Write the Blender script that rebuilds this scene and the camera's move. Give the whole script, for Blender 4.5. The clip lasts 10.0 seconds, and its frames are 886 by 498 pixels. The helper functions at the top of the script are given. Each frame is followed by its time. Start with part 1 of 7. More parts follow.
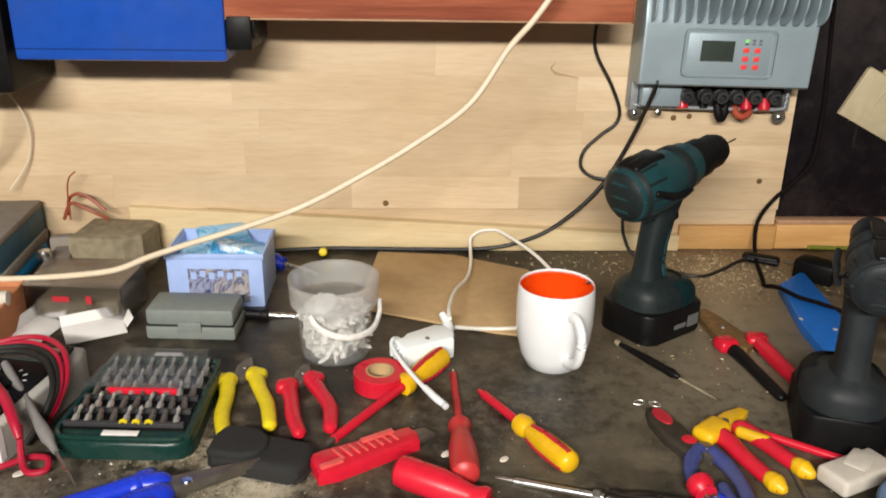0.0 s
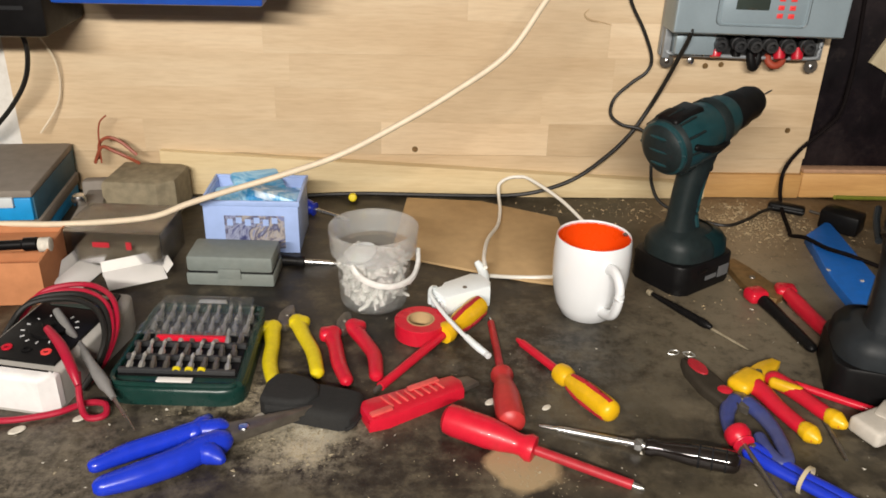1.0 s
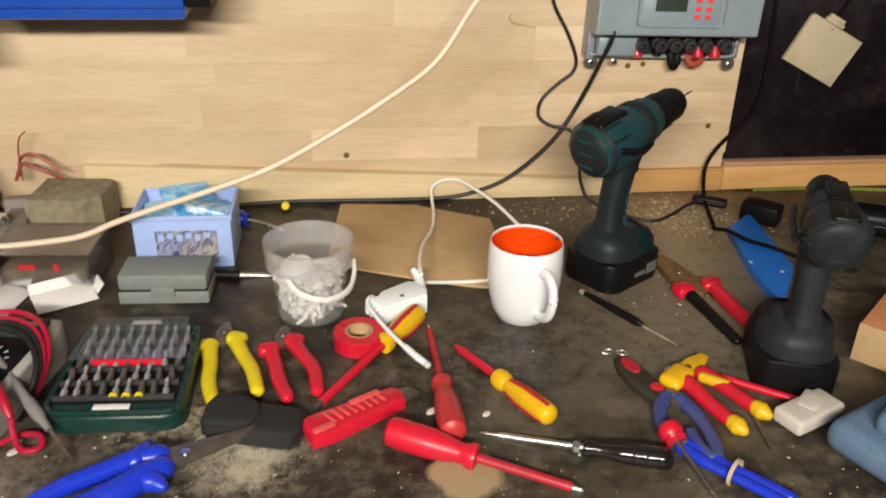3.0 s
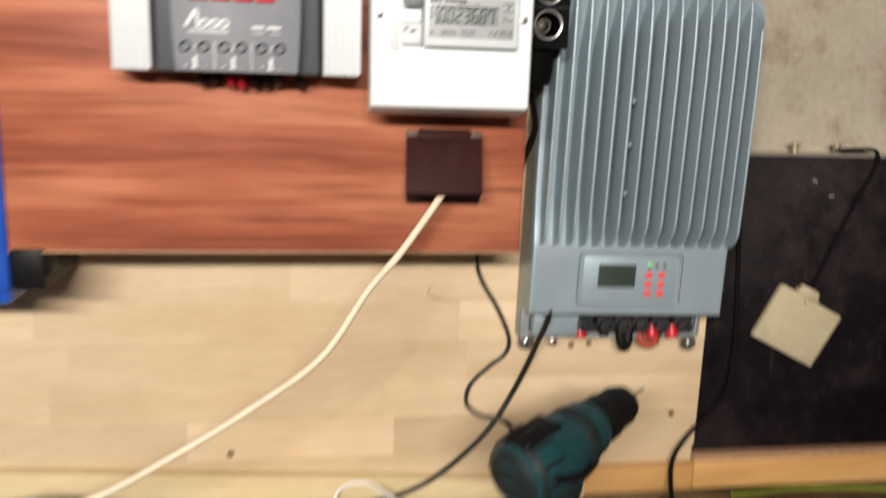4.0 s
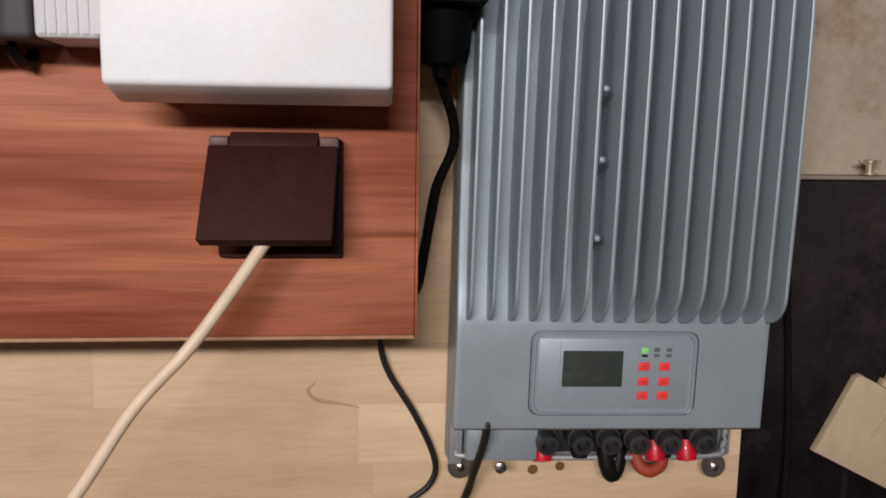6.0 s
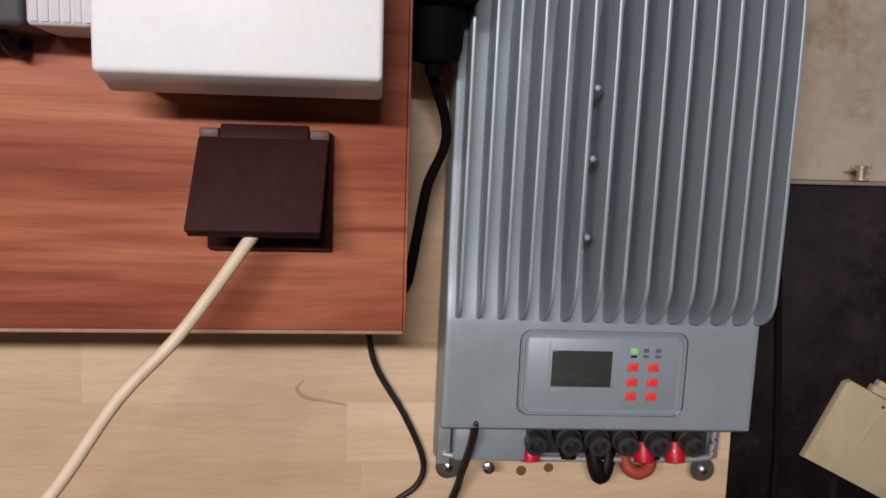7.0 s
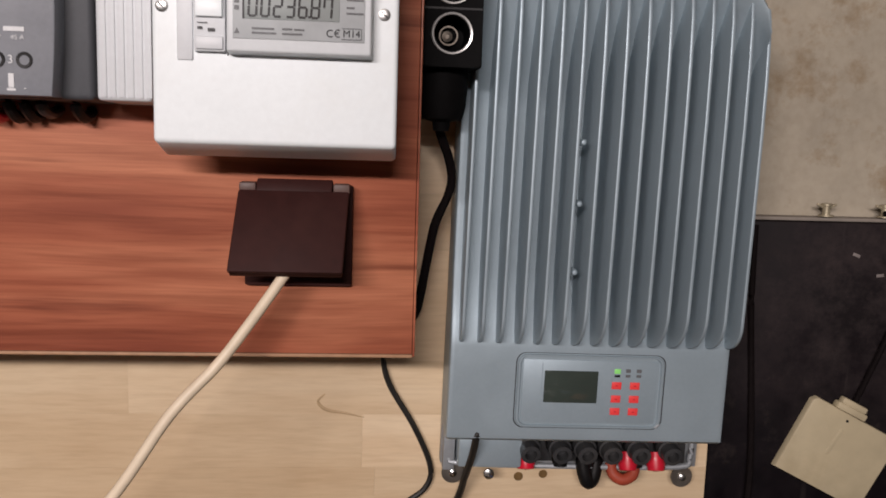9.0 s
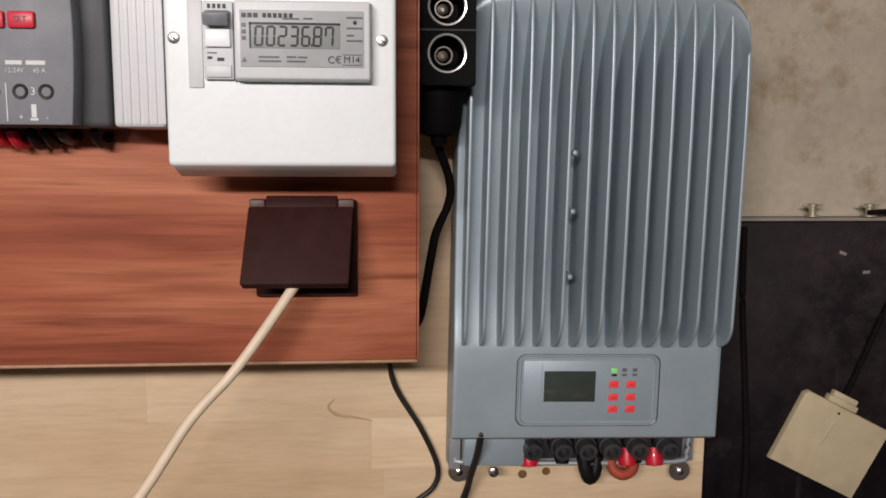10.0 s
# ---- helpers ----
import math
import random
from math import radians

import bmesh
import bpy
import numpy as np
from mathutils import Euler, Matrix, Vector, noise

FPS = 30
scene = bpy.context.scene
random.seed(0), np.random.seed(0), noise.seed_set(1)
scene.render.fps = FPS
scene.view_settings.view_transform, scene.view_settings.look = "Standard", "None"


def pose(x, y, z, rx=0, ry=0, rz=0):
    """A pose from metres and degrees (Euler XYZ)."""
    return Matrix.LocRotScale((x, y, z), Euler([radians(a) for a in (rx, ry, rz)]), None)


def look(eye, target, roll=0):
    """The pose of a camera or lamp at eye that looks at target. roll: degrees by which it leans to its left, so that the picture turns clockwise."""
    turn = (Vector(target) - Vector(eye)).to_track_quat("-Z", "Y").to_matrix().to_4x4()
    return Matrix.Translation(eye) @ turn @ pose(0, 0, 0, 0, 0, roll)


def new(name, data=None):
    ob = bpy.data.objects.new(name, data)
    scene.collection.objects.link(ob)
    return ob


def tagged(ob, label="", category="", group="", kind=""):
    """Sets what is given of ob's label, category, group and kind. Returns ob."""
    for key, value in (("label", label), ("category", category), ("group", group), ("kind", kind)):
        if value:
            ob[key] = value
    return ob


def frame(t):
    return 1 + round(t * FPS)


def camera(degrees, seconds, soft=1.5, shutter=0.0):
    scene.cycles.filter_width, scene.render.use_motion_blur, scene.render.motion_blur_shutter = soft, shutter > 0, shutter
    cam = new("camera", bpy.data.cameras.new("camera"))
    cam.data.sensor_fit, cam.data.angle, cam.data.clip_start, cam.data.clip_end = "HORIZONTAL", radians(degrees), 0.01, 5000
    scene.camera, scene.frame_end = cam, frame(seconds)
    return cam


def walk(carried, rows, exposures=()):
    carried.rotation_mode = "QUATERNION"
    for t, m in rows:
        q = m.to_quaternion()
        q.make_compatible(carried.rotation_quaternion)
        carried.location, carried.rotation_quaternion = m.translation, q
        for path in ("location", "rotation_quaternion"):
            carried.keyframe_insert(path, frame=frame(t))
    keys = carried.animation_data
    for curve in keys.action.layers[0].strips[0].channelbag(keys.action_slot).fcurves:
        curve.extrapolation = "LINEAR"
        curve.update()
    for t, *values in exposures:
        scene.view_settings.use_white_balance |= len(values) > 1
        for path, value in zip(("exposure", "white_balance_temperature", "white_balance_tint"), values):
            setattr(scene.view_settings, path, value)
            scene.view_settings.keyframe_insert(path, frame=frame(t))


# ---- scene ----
cam = camera(55.3, 10.0, soft=1.7, shutter=0.5)
PATH = [
    (0, pose(-0.2409, -1.0486, 1.3183, 68.219, -0.889, -2.086)),
    (0.3, pose(-0.2528, -1.0429, 1.3263, 66.237, -1.331, -1.969)),
    (0.5, pose(-0.2738, -1.0522, 1.3354, 65.101, -1.380, -2.369)),
    (1, pose(-0.2833, -1.0496, 1.3381, 63.644, -1.444, -2.106)),
    (1.5, pose(-0.2871, -1.0483, 1.3394, 62.983, -1.444, -2.395)),
    (2, pose(-0.2850, -1.0493, 1.3415, 62.559, -1.210, -3.304)),
    (2.1, pose(-0.2904, -1.0504, 1.3601, 61.423, -1.732, -3.688)),
    (3.3, pose(-0.2813, -1.0417, 1.3620, 64.861, -1.323, -8.269)),
    (3.5, pose(-0.2773, -1.0041, 1.3680, 68.534, -1.702, -9.116)),
    (3.7, pose(-0.2573, -0.9454, 1.3684, 72.488, -2.148, -9.646)),
    (4, pose(-0.1829, -0.8531, 1.3741, 77.723, -1.922, -8.342)),
    (4.3, pose(-0.0918, -0.7552, 1.3720, 82.775, -1.838, -5.603)),
    (4.5, pose(-0.0584, -0.6960, 1.3787, 84.290, -1.925, -4.766)),
    (4.7, pose(-0.0474, -0.6474, 1.3761, 85.137, -2.288, -5.258)),
    (5, pose(-0.0341, -0.6156, 1.3616, 85.044, -1.361, -4.692)),
    (5.5, pose(-0.0362, -0.5785, 1.3402, 82.325, -0.827, -5.309)),
    (6, pose(-0.0291, -0.5700, 1.3296, 81.090, -0.907, -5.436)),
    (6.2, pose(-0.0265, -0.5727, 1.3255, 81.361, -1.197, -5.478)),
    (7.3, pose(-0.0227, -0.5718, 1.3213, 81.955, -1.870, -5.293)),
    (7.5, pose(-0.0209, -0.5738, 1.3225, 82.064, -1.750, -4.813)),
    (8, pose(-0.0224, -0.5818, 1.3254, 82.155, -1.813, -4.271)),
    (8.5, pose(-0.0249, -0.6082, 1.3364, 82.211, -2.214, -4.360)),
    (9, pose(-0.0274, -0.6396, 1.3522, 81.986, -1.817, -4.663)),
    (9.5, pose(-0.0277, -0.6624, 1.3577, 82.009, -0.854, -4.404)),
    (10, pose(-0.0269, -0.6672, 1.3585, 82.352, -0.330, -4.541)),
]
walk(cam, PATH, exposures=[(0.0, 0.16, 6450, 9), (0.6, 0.06, 6500, 10), (2.0, 0.06, 6560, 10), (3.5, 0.14, 6620, 10), (4.0, 0.18, 6520, 10), (4.5, -0.18, 6360, 13), (5.0, -0.34, 6360, 13), (5.5, -0.43, 6400, 21), (8.5, -0.44, 6400, 21), (10.0, -0.42, 6420, 18)])

# ---- world and light ----
world = bpy.data.worlds.new("room_air")
scene.world = world
world.use_nodes = True
world.node_tree.nodes["Background"].inputs["Color"].default_value = (0.9, 0.85, 0.75, 1)
world.node_tree.nodes["Background"].inputs["Strength"].default_value = 0.004


def area_lamp(name, eye, target, size, watts, colour):
    data = bpy.data.lights.new(name, "AREA")
    data.shape, data.energy, data.color = "RECTANGLE", watts, colour
    data.size, data.size_y = size
    ob = new(name, data)
    ob.matrix_world = look(eye, target)
    return ob


# the room's one fluorescent tube, high behind the walker
area_lamp("tube_lamp", (-0.54, -2.1, 1.88), (-0.1, -0.1, 1.15), (1.15, 0.07), 60, (1.0, 0.94, 0.86))

# ---- materials ----
BZ = 0.90  # height of the bench top


def nodes_of(name):
    m = bpy.data.materials.new(name)
    m.use_nodes = True
    t = m.node_tree
    return m, t, t.nodes["Principled BSDF"]


def ramp(t, fac, stops):
    r = t.nodes.new("ShaderNodeValToRGB")
    while len(r.color_ramp.elements) < len(stops):
        r.color_ramp.elements.new(0.5)
    for e, (p, c) in zip(r.color_ramp.elements, stops):
        e.position, e.color = p, (*c, 1)
    t.links.new(fac, r.inputs["Fac"])
    return r.outputs["Color"]


def noise_of(t, vec, scale, detail=4.0, rough=0.55):
    n = t.nodes.new("ShaderNodeTexNoise")
    n.inputs["Scale"].default_value, n.inputs["Detail"].default_value = scale, detail
    n.inputs["Roughness"].default_value = rough
    t.links.new(vec, n.inputs["Vector"])
    return n.outputs["Fac"]


def mix(t, kind, fac, a, b):
    m = t.nodes.new("ShaderNodeMix")
    m.data_type, m.blend_type = "RGBA", kind
    for sock, v in ((m.inputs[0], fac), (m.inputs[6], a), (m.inputs[7], b)):
        if hasattr(v, "links"):
            t.links.new(v, sock)
        elif isinstance(v, tuple):
            sock.default_value = (*v, 1)
        else:
            sock.default_value = v
    return m.outputs[2]


def coords(t, scale=(1, 1, 1), generated=False):
    c = t.nodes.new("ShaderNodeTexCoord")
    mp = t.nodes.new("ShaderNodeMapping")
    mp.inputs["Scale"].default_value = scale
    t.links.new(c.outputs["Generated" if generated else "Object"], mp.inputs["Vector"])
    return mp.outputs["Vector"]


def bump(t, b, height, strength, dist=0.001):
    n = t.nodes.new("ShaderNodeBump")
    n.inputs["Strength"].default_value, n.inputs["Distance"].default_value = strength, dist
    t.links.new(height, n.inputs["Height"])
    t.links.new(n.outputs["Normal"], b.inputs["Normal"])


def surface(name, colour, rough=0.45, metal=0.0, wear=0.18, grain=120.0, relief=0.15, coat=0.0, dirt=(0.10, 0.085, 0.07), dirt_amount=0.25, spec=0.38):
    """Painted, moulded or cast surface: slight mottling, dust and fine relief."""
    m, t, b = nodes_of(name)
    v = coords(t)
    fine, broad = noise_of(t, v, grain), noise_of(t, v, 14.0, 5.0, 0.65)
    dark, light = tuple(c * (1 - wear) for c in colour), tuple(min(1, c * (1 + wear * 0.6)) for c in colour)
    col = ramp(t, fine, [(0.3, dark), (0.7, light)])
    mask = ramp(t, broad, [(0.52, (0, 0, 0)), (0.78, (dirt_amount,) * 3)])
    col = mix(t, "MIX", mask, col, dirt)
    t.links.new(col, b.inputs["Base Color"])
    r = ramp(t, broad, [(0.3, (max(0.03, rough - 0.1),) * 3), (0.75, (min(1, rough + 0.18),) * 3)])
    t.links.new(r, b.inputs["Roughness"])
    b.inputs["Metallic"].default_value = metal
    b.inputs["Specular IOR Level"].default_value = spec
    b.inputs["Coat Weight"].default_value = coat
    if relief:
        bump(t, b, fine, relief, 0.0006)
    return m


def wood(name, dark, mid, light, along="x", rough=0.5, stretch=9.0, scale=26.0, random_tint=0.0, contrast=1.0, stain=0.25):
    m, t, b = nodes_of(name)
    s = {"x": (1 / stretch, 1, 1), "z": (1, 1, 1 / stretch), "y": (1, 1 / stretch, 1)}[along]
    v = coords(t, s)
    info = t.nodes.new("ShaderNodeObjectInfo")
    comb = t.nodes.new("ShaderNodeVectorMath")
    comb.operation = "MULTIPLY_ADD"
    comb.inputs[1].default_value = (1, 1, 1)
    off = t.nodes.new("ShaderNodeCombineXYZ")
    mul = t.nodes.new("ShaderNodeMath")
    mul.operation = "MULTIPLY"
    mul.inputs[1].default_value = 17.0
    t.links.new(info.outputs["Random"], mul.inputs[0])
    for k in range(3):
        t.links.new(mul.outputs[0], off.inputs[k])
    t.links.new(v, comb.inputs[0])
    t.links.new(off.outputs[0], comb.inputs[2])
    vv = comb.outputs[0]
    figure = noise_of(t, vv, scale, 6.0, 0.6)
    pores = noise_of(t, vv, scale * 14, 3.0, 0.6)
    col = ramp(t, figure, [(0.5 - 0.22 * contrast, dark), (0.5, mid), (0.5 + 0.2 * contrast, light)])
    col = mix(t, "MULTIPLY", 0.35, col, ramp(t, pores, [(0.3, (0.72, 0.66, 0.6)), (0.6, (1, 1, 1))]))
    if random_tint:
        tint = ramp(t, info.outputs["Random"], [(0.0, (1 - random_tint, 1 - random_tint * 1.15, 1 - random_tint * 1.35)), (0.55, (1, 1, 1)), (1.0, (1.0 + random_tint * 0.5, 1.0 + random_tint * 0.5, 1 + random_tint * 0.6))])
        col = mix(t, "MULTIPLY", 1.0, col, tint)
    wide = noise_of(t, coords(t), 5.0, 4.0, 0.6)
    col = mix(t, "MULTIPLY", ramp(t, wide, [(0.45, (0, 0, 0)), (0.8, (stain,) * 3)]), col, (0.55, 0.47, 0.38))
    t.links.new(col, b.inputs["Base Color"])
    b.inputs["Roughness"].default_value = rough
    bump(t, b, pores, 0.12, 0.0005)
    return m


def glassy(name, colour, rough=0.08, trans=1.0, alpha=1.0, ior=1.45):
    m, t, b = nodes_of(name)
    b.inputs["Base Color"].default_value = (*colour, 1)
    b.inputs["Transmission Weight"].default_value = trans
    b.inputs["Roughness"].default_value, b.inputs["IOR"].default_value = rough, ior
    b.inputs["Alpha"].default_value = alpha
    v = coords(t)
    bump(t, b, noise_of(t, v, 60.0), 0.05, 0.0006)
    return m


def bench_material():
    m, t, b = nodes_of("worn_bench_top")
    v = coords(t)
    broad, mid, fine = noise_of(t, v, 5.0, 6.0, 0.65), noise_of(t, v, 24.0, 6.0, 0.7), noise_of(t, v, 260.0, 3.0, 0.7)
    streak = noise_of(t, coords(t, (0.12, 1, 1)), 60.0, 5.0, 0.6)
    col = ramp(t, mid, [(0.34, (0.0070, 0.0055, 0.0040)), (0.5, (0.031, 0.0255, 0.0180)), (0.64, (0.105, 0.088, 0.060))])
    col = mix(t, "MULTIPLY", 0.6, col, ramp(t, streak, [(0.3, (0.45, 0.42, 0.38)), (0.62, (1.15, 1.12, 1.08))]))
    col = mix(t, "MIX", ramp(t, broad, [(0.47, (0, 0, 0)), (0.58, (0.6, 0.6, 0.6))]), col, (0.098, 0.080, 0.050))
    col = mix(t, "MIX", ramp(t, fine, [(0.62, (0, 0, 0)), (0.8, (0.22, 0.22, 0.22))]), col, (0.26, 0.23, 0.18))
    drip = noise_of(t, v, 13.0, 7.0, 0.78)
    col = mix(t, "MULTIPLY", ramp(t, drip, [(0.50, (0, 0, 0)), (0.60, (0.75, 0.75, 0.75))]), col, (0.30, 0.27, 0.24))
    speck = noise_of(t, v, 70.0, 8.0, 0.8)
    ragged = t.nodes.new("ShaderNodeVectorMath")
    ragged.operation = "MULTIPLY_ADD"
    ragged.inputs[1].default_value = (0.034, 0.034, 0.0)
    stray = t.nodes.new("ShaderNodeTexNoise")
    stray.inputs["Scale"].default_value, stray.inputs["Detail"].default_value = 26.0, 4.0
    shift = t.nodes.new("ShaderNodeVectorMath")
    shift.operation = "SUBTRACT"
    shift.inputs[1].default_value = (0.5, 0.5, 0.5)
    t.links.new(v, stray.inputs["Vector"])
    t.links.new(stray.outputs["Color"], shift.inputs[0])
    t.links.new(shift.outputs[0], ragged.inputs[0])
    t.links.new(v, ragged.inputs[2])
    for at, radius, tone, low, amount in (((-0.43, -0.452, 0.0), 0.075, (0.36, 0.31, 0.22), 0.44, 0.9), ((-0.368, -0.508, 0.0), 0.070, (0.40, 0.35, 0.26), 0.42, 0.95), ((-0.192, -0.543, 0.0), 0.031, (0.34, 0.25, 0.14), 0.20, 0.95), ((-0.360, -0.498, 0.0), 0.034, (0.44, 0.40, 0.31), 0.34, 1.0), ((-0.364, -0.525, 0.0), 0.026, (0.42, 0.37, 0.28), 0.34, 0.9), ((-0.30, -0.560, 0.0), 0.05, (0.16, 0.14, 0.11), 0.48, 0.3), ((0.06, -0.33, 0.0), 0.20, (0.175, 0.146, 0.102), 0.36, 0.85), ((-0.58, -0.56, 0.0), 0.17, (0.19, 0.160, 0.120), 0.42, 0.75), ((-0.16, -0.40, 0.0), 0.14, (0.15, 0.145, 0.12), 0.46, 0.5), ((0.11, -0.25, 0.0), 0.17, (0.21, 0.170, 0.112), 0.30, 0.95), ((0.15, -0.09, 0.0), 0.17, (0.42, 0.31, 0.19), 0.32, 0.95)):
        edge = 0.8 if radius == 0.031 else 0.15
        far = t.nodes.new("ShaderNodeVectorMath")
        far.operation = "DISTANCE"
        far.inputs[1].default_value = (at[0], at[1], BZ)
        t.links.new(ragged.outputs[0], far.inputs[0])
        near = t.nodes.new("ShaderNodeMapRange")
        near.inputs[1].default_value, near.inputs[2].default_value = radius, radius * edge
        t.links.new(far.outputs["Value"], near.inputs[0])
        add = t.nodes.new("ShaderNodeMath")
        add.operation = "MULTIPLY"
        t.links.new(near.outputs[0], add.inputs[0])
        t.links.new(ramp(t, speck, [(low, (0, 0, 0)), (low + 0.16, (amount,) * 3)]), add.inputs[1])
        col = mix(t, "MIX", add.outputs[0], col, tone)
    t.links.new(col, b.inputs["Base Color"])
    t.links.new(ramp(t, mid, [(0.3, (0.34,) * 3), (0.7, (0.7,) * 3)]), b.inputs["Roughness"])
    bump(t, b, mid, 0.35, 0.0015)
    return m


def scuffed_panel():
    """Old dark brown hardboard: cloudy scuffs, rubbed patches and long thin scratches."""
    m, t, b = nodes_of("dark_scuffed_panel")
    v = coords(t)
    cloud, rub = noise_of(t, v, 9.0, 8.0, 0.72), noise_of(t, v, 34.0, 7.0, 0.75)
    scratch = noise_of(t, coords(t, (0.5, 1, 0.06)), 150.0, 2.0, 0.5)
    worn = t.nodes.new("ShaderNodeVectorMath")
    worn.operation = "DISTANCE"
    worn.inputs[1].default_value = (0.37, 0.014, 1.235)
    t.links.new(v, worn.inputs[0])
    fade = t.nodes.new("ShaderNodeMapRange")
    fade.inputs[1].default_value, fade.inputs[2].default_value = 0.14, 0.03
    t.links.new(worn.outputs["Value"], fade.inputs[0])
    patch = t.nodes.new("ShaderNodeMath")
    patch.operation = "MULTIPLY"
    t.links.new(fade.outputs[0], patch.inputs[0])
    t.links.new(ramp(t, rub, [(0.38, (0.15,) * 3), (0.62, (0.85,) * 3)]), patch.inputs[1])
    col = ramp(t, cloud, [(0.42, (0.0026, 0.0014, 0.0024)), (0.53, (0.0060, 0.0035, 0.0050)), (0.66, (0.020, 0.0138, 0.0142))])
    col = mix(t, "MIX", ramp(t, rub, [(0.56, (0, 0, 0)), (0.72, (0.6, 0.6, 0.6))]), col, (0.030, 0.023, 0.021))
    col = mix(t, "MIX", ramp(t, scratch, [(0.70, (0, 0, 0)), (0.76, (0.35, 0.35, 0.35))]), col, (0.040, 0.032, 0.030))
    col = mix(t, "MIX", patch.outputs[0], col, (0.032, 0.023, 0.023))
    t.links.new(col, b.inputs["Base Color"])
    t.links.new(ramp(t, rub, [(0.3, (0.42,) * 3), (0.7, (0.75,) * 3)]), b.inputs["Roughness"])
    b.inputs["Specular IOR Level"].default_value = 0.16
    bump(t, b, rub, 0.15, 0.0008)
    return m


def cherry_laminate():
    """Printed cherry foil: broad soft figure, fine long streaks and a few dark veins."""
    m, t, b = nodes_of("cherry_laminate")
    wave = noise_of(t, coords(t, (1 / 6, 1, 1)), 9.0, 3.0, 0.5)
    warp = t.nodes.new("ShaderNodeVectorMath")
    warp.operation = "MULTIPLY_ADD"
    warp.inputs[1].default_value = (0, 0, 0.035)
    spread = t.nodes.new("ShaderNodeCombineXYZ")
    for k in range(3):
        t.links.new(wave, spread.inputs[k])
    t.links.new(spread.outputs[0], warp.inputs[0])
    t.links.new(coords(t), warp.inputs[2])

    def along(stretch, scale, detail):
        mp = t.nodes.new("ShaderNodeMapping")
        mp.inputs["Scale"].default_value = (1 / stretch, 1, 1)
        t.links.new(warp.outputs[0], mp.inputs["Vector"])
        return noise_of(t, mp.outputs["Vector"], scale, detail, 0.6)

    broad, streak, vein, pore = along(7, 17.0, 3.0), along(26, 120.0, 5.0), along(20, 52.0, 4.0), along(30, 700.0, 2.0)
    col = ramp(t, broad, [(0.32, (0.215, 0.056, 0.032)), (0.5, (0.365, 0.114, 0.062)), (0.64, (0.505, 0.194, 0.108))])
    col = mix(t, "MULTIPLY", 0.62, col, ramp(t, streak, [(0.34, (0.60, 0.48, 0.44)), (0.56, (1.12, 1.11, 1.08))]))
    col = mix(t, "MIX", ramp(t, vein, [(0.59, (0, 0, 0)), (0.69, (0.62, 0.62, 0.62))]), col, (0.115, 0.026, 0.016))
    col = mix(t, "MULTIPLY", 0.4, col, ramp(t, pore, [(0.35, (0.72, 0.66, 0.62)), (0.55, (1, 1, 1))]))
    t.links.new(col, b.inputs["Base Color"])
    b.inputs["Roughness"].default_value = 0.4
    b.inputs["Specular IOR Level"].default_value = 0.35
    return m


def plaster(name, colour, spots=0.3, scale=9.0, blots=0.0):
    m, t, b = nodes_of(name)
    v = coords(t)
    broad, fine = noise_of(t, v, scale, 6.0, 0.65), noise_of(t, v, 140.0, 4.0)
    col = ramp(t, broad, [(0.3, tuple(c * (1 - spots) for c in colour)), (0.6, colour), (0.8, tuple(min(1, c * 1.06) for c in colour))])
    col = mix(t, "MULTIPLY", 0.5, col, ramp(t, fine, [(0.3, (0.82, 0.8, 0.76)), (0.6, (1, 1, 1))]))
    if blots:
        patch = noise_of(t, v, 17.0, 8.0, 0.75)
        col = mix(t, "MULTIPLY", ramp(t, patch, [(0.52, (0, 0, 0)), (0.66, (blots,) * 3)]), col, (0.62, 0.47, 0.30))
        pale = noise_of(t, coords(t, (1.3, 1, 0.6)), 11.0, 6.0, 0.7)
        col = mix(t, "MIX", ramp(t, pale, [(0.56, (0, 0, 0)), (0.66, (0.5 * blots,) * 3)]), col, (0.60, 0.55, 0.45))
    t.links.new(col, b.inputs["Base Color"])
    b.inputs["Roughness"].default_value = 0.85
    bump(t, b, fine, 0.3, 0.001)
    return m


def lit(name, colour, strength):
    m, t, b = nodes_of(name)
    b.inputs["Base Color"].default_value = (*colour, 1)
    b.inputs["Emission Color"].default_value = (*colour, 1)
    b.inputs["Emission Strength"].default_value = strength
    b.inputs["Roughness"].default_value = 0.3
    return m


def printed(name, colours, scale):
    """A printed picture seen from afar: smeared patches of ink with hard and soft edges."""
    m, t, b = nodes_of(name)
    n = t.nodes.new("ShaderNodeTexNoise")
    n.inputs["Scale"].default_value, n.inputs["Detail"].default_value = scale, 5.0
    n.inputs["Roughness"].default_value, n.inputs["Distortion"].default_value = 0.62, 1.4
    t.links.new(coords(t), n.inputs["Vector"])
    k = len(colours)
    col = ramp(t, n.outputs["Fac"], [(0.32 + 0.36 * (i + 0.5) / k, c) for i, c in enumerate(colours)])
    t.links.new(col, b.inputs["Base Color"])
    b.inputs["Roughness"].default_value = 0.35
    return m


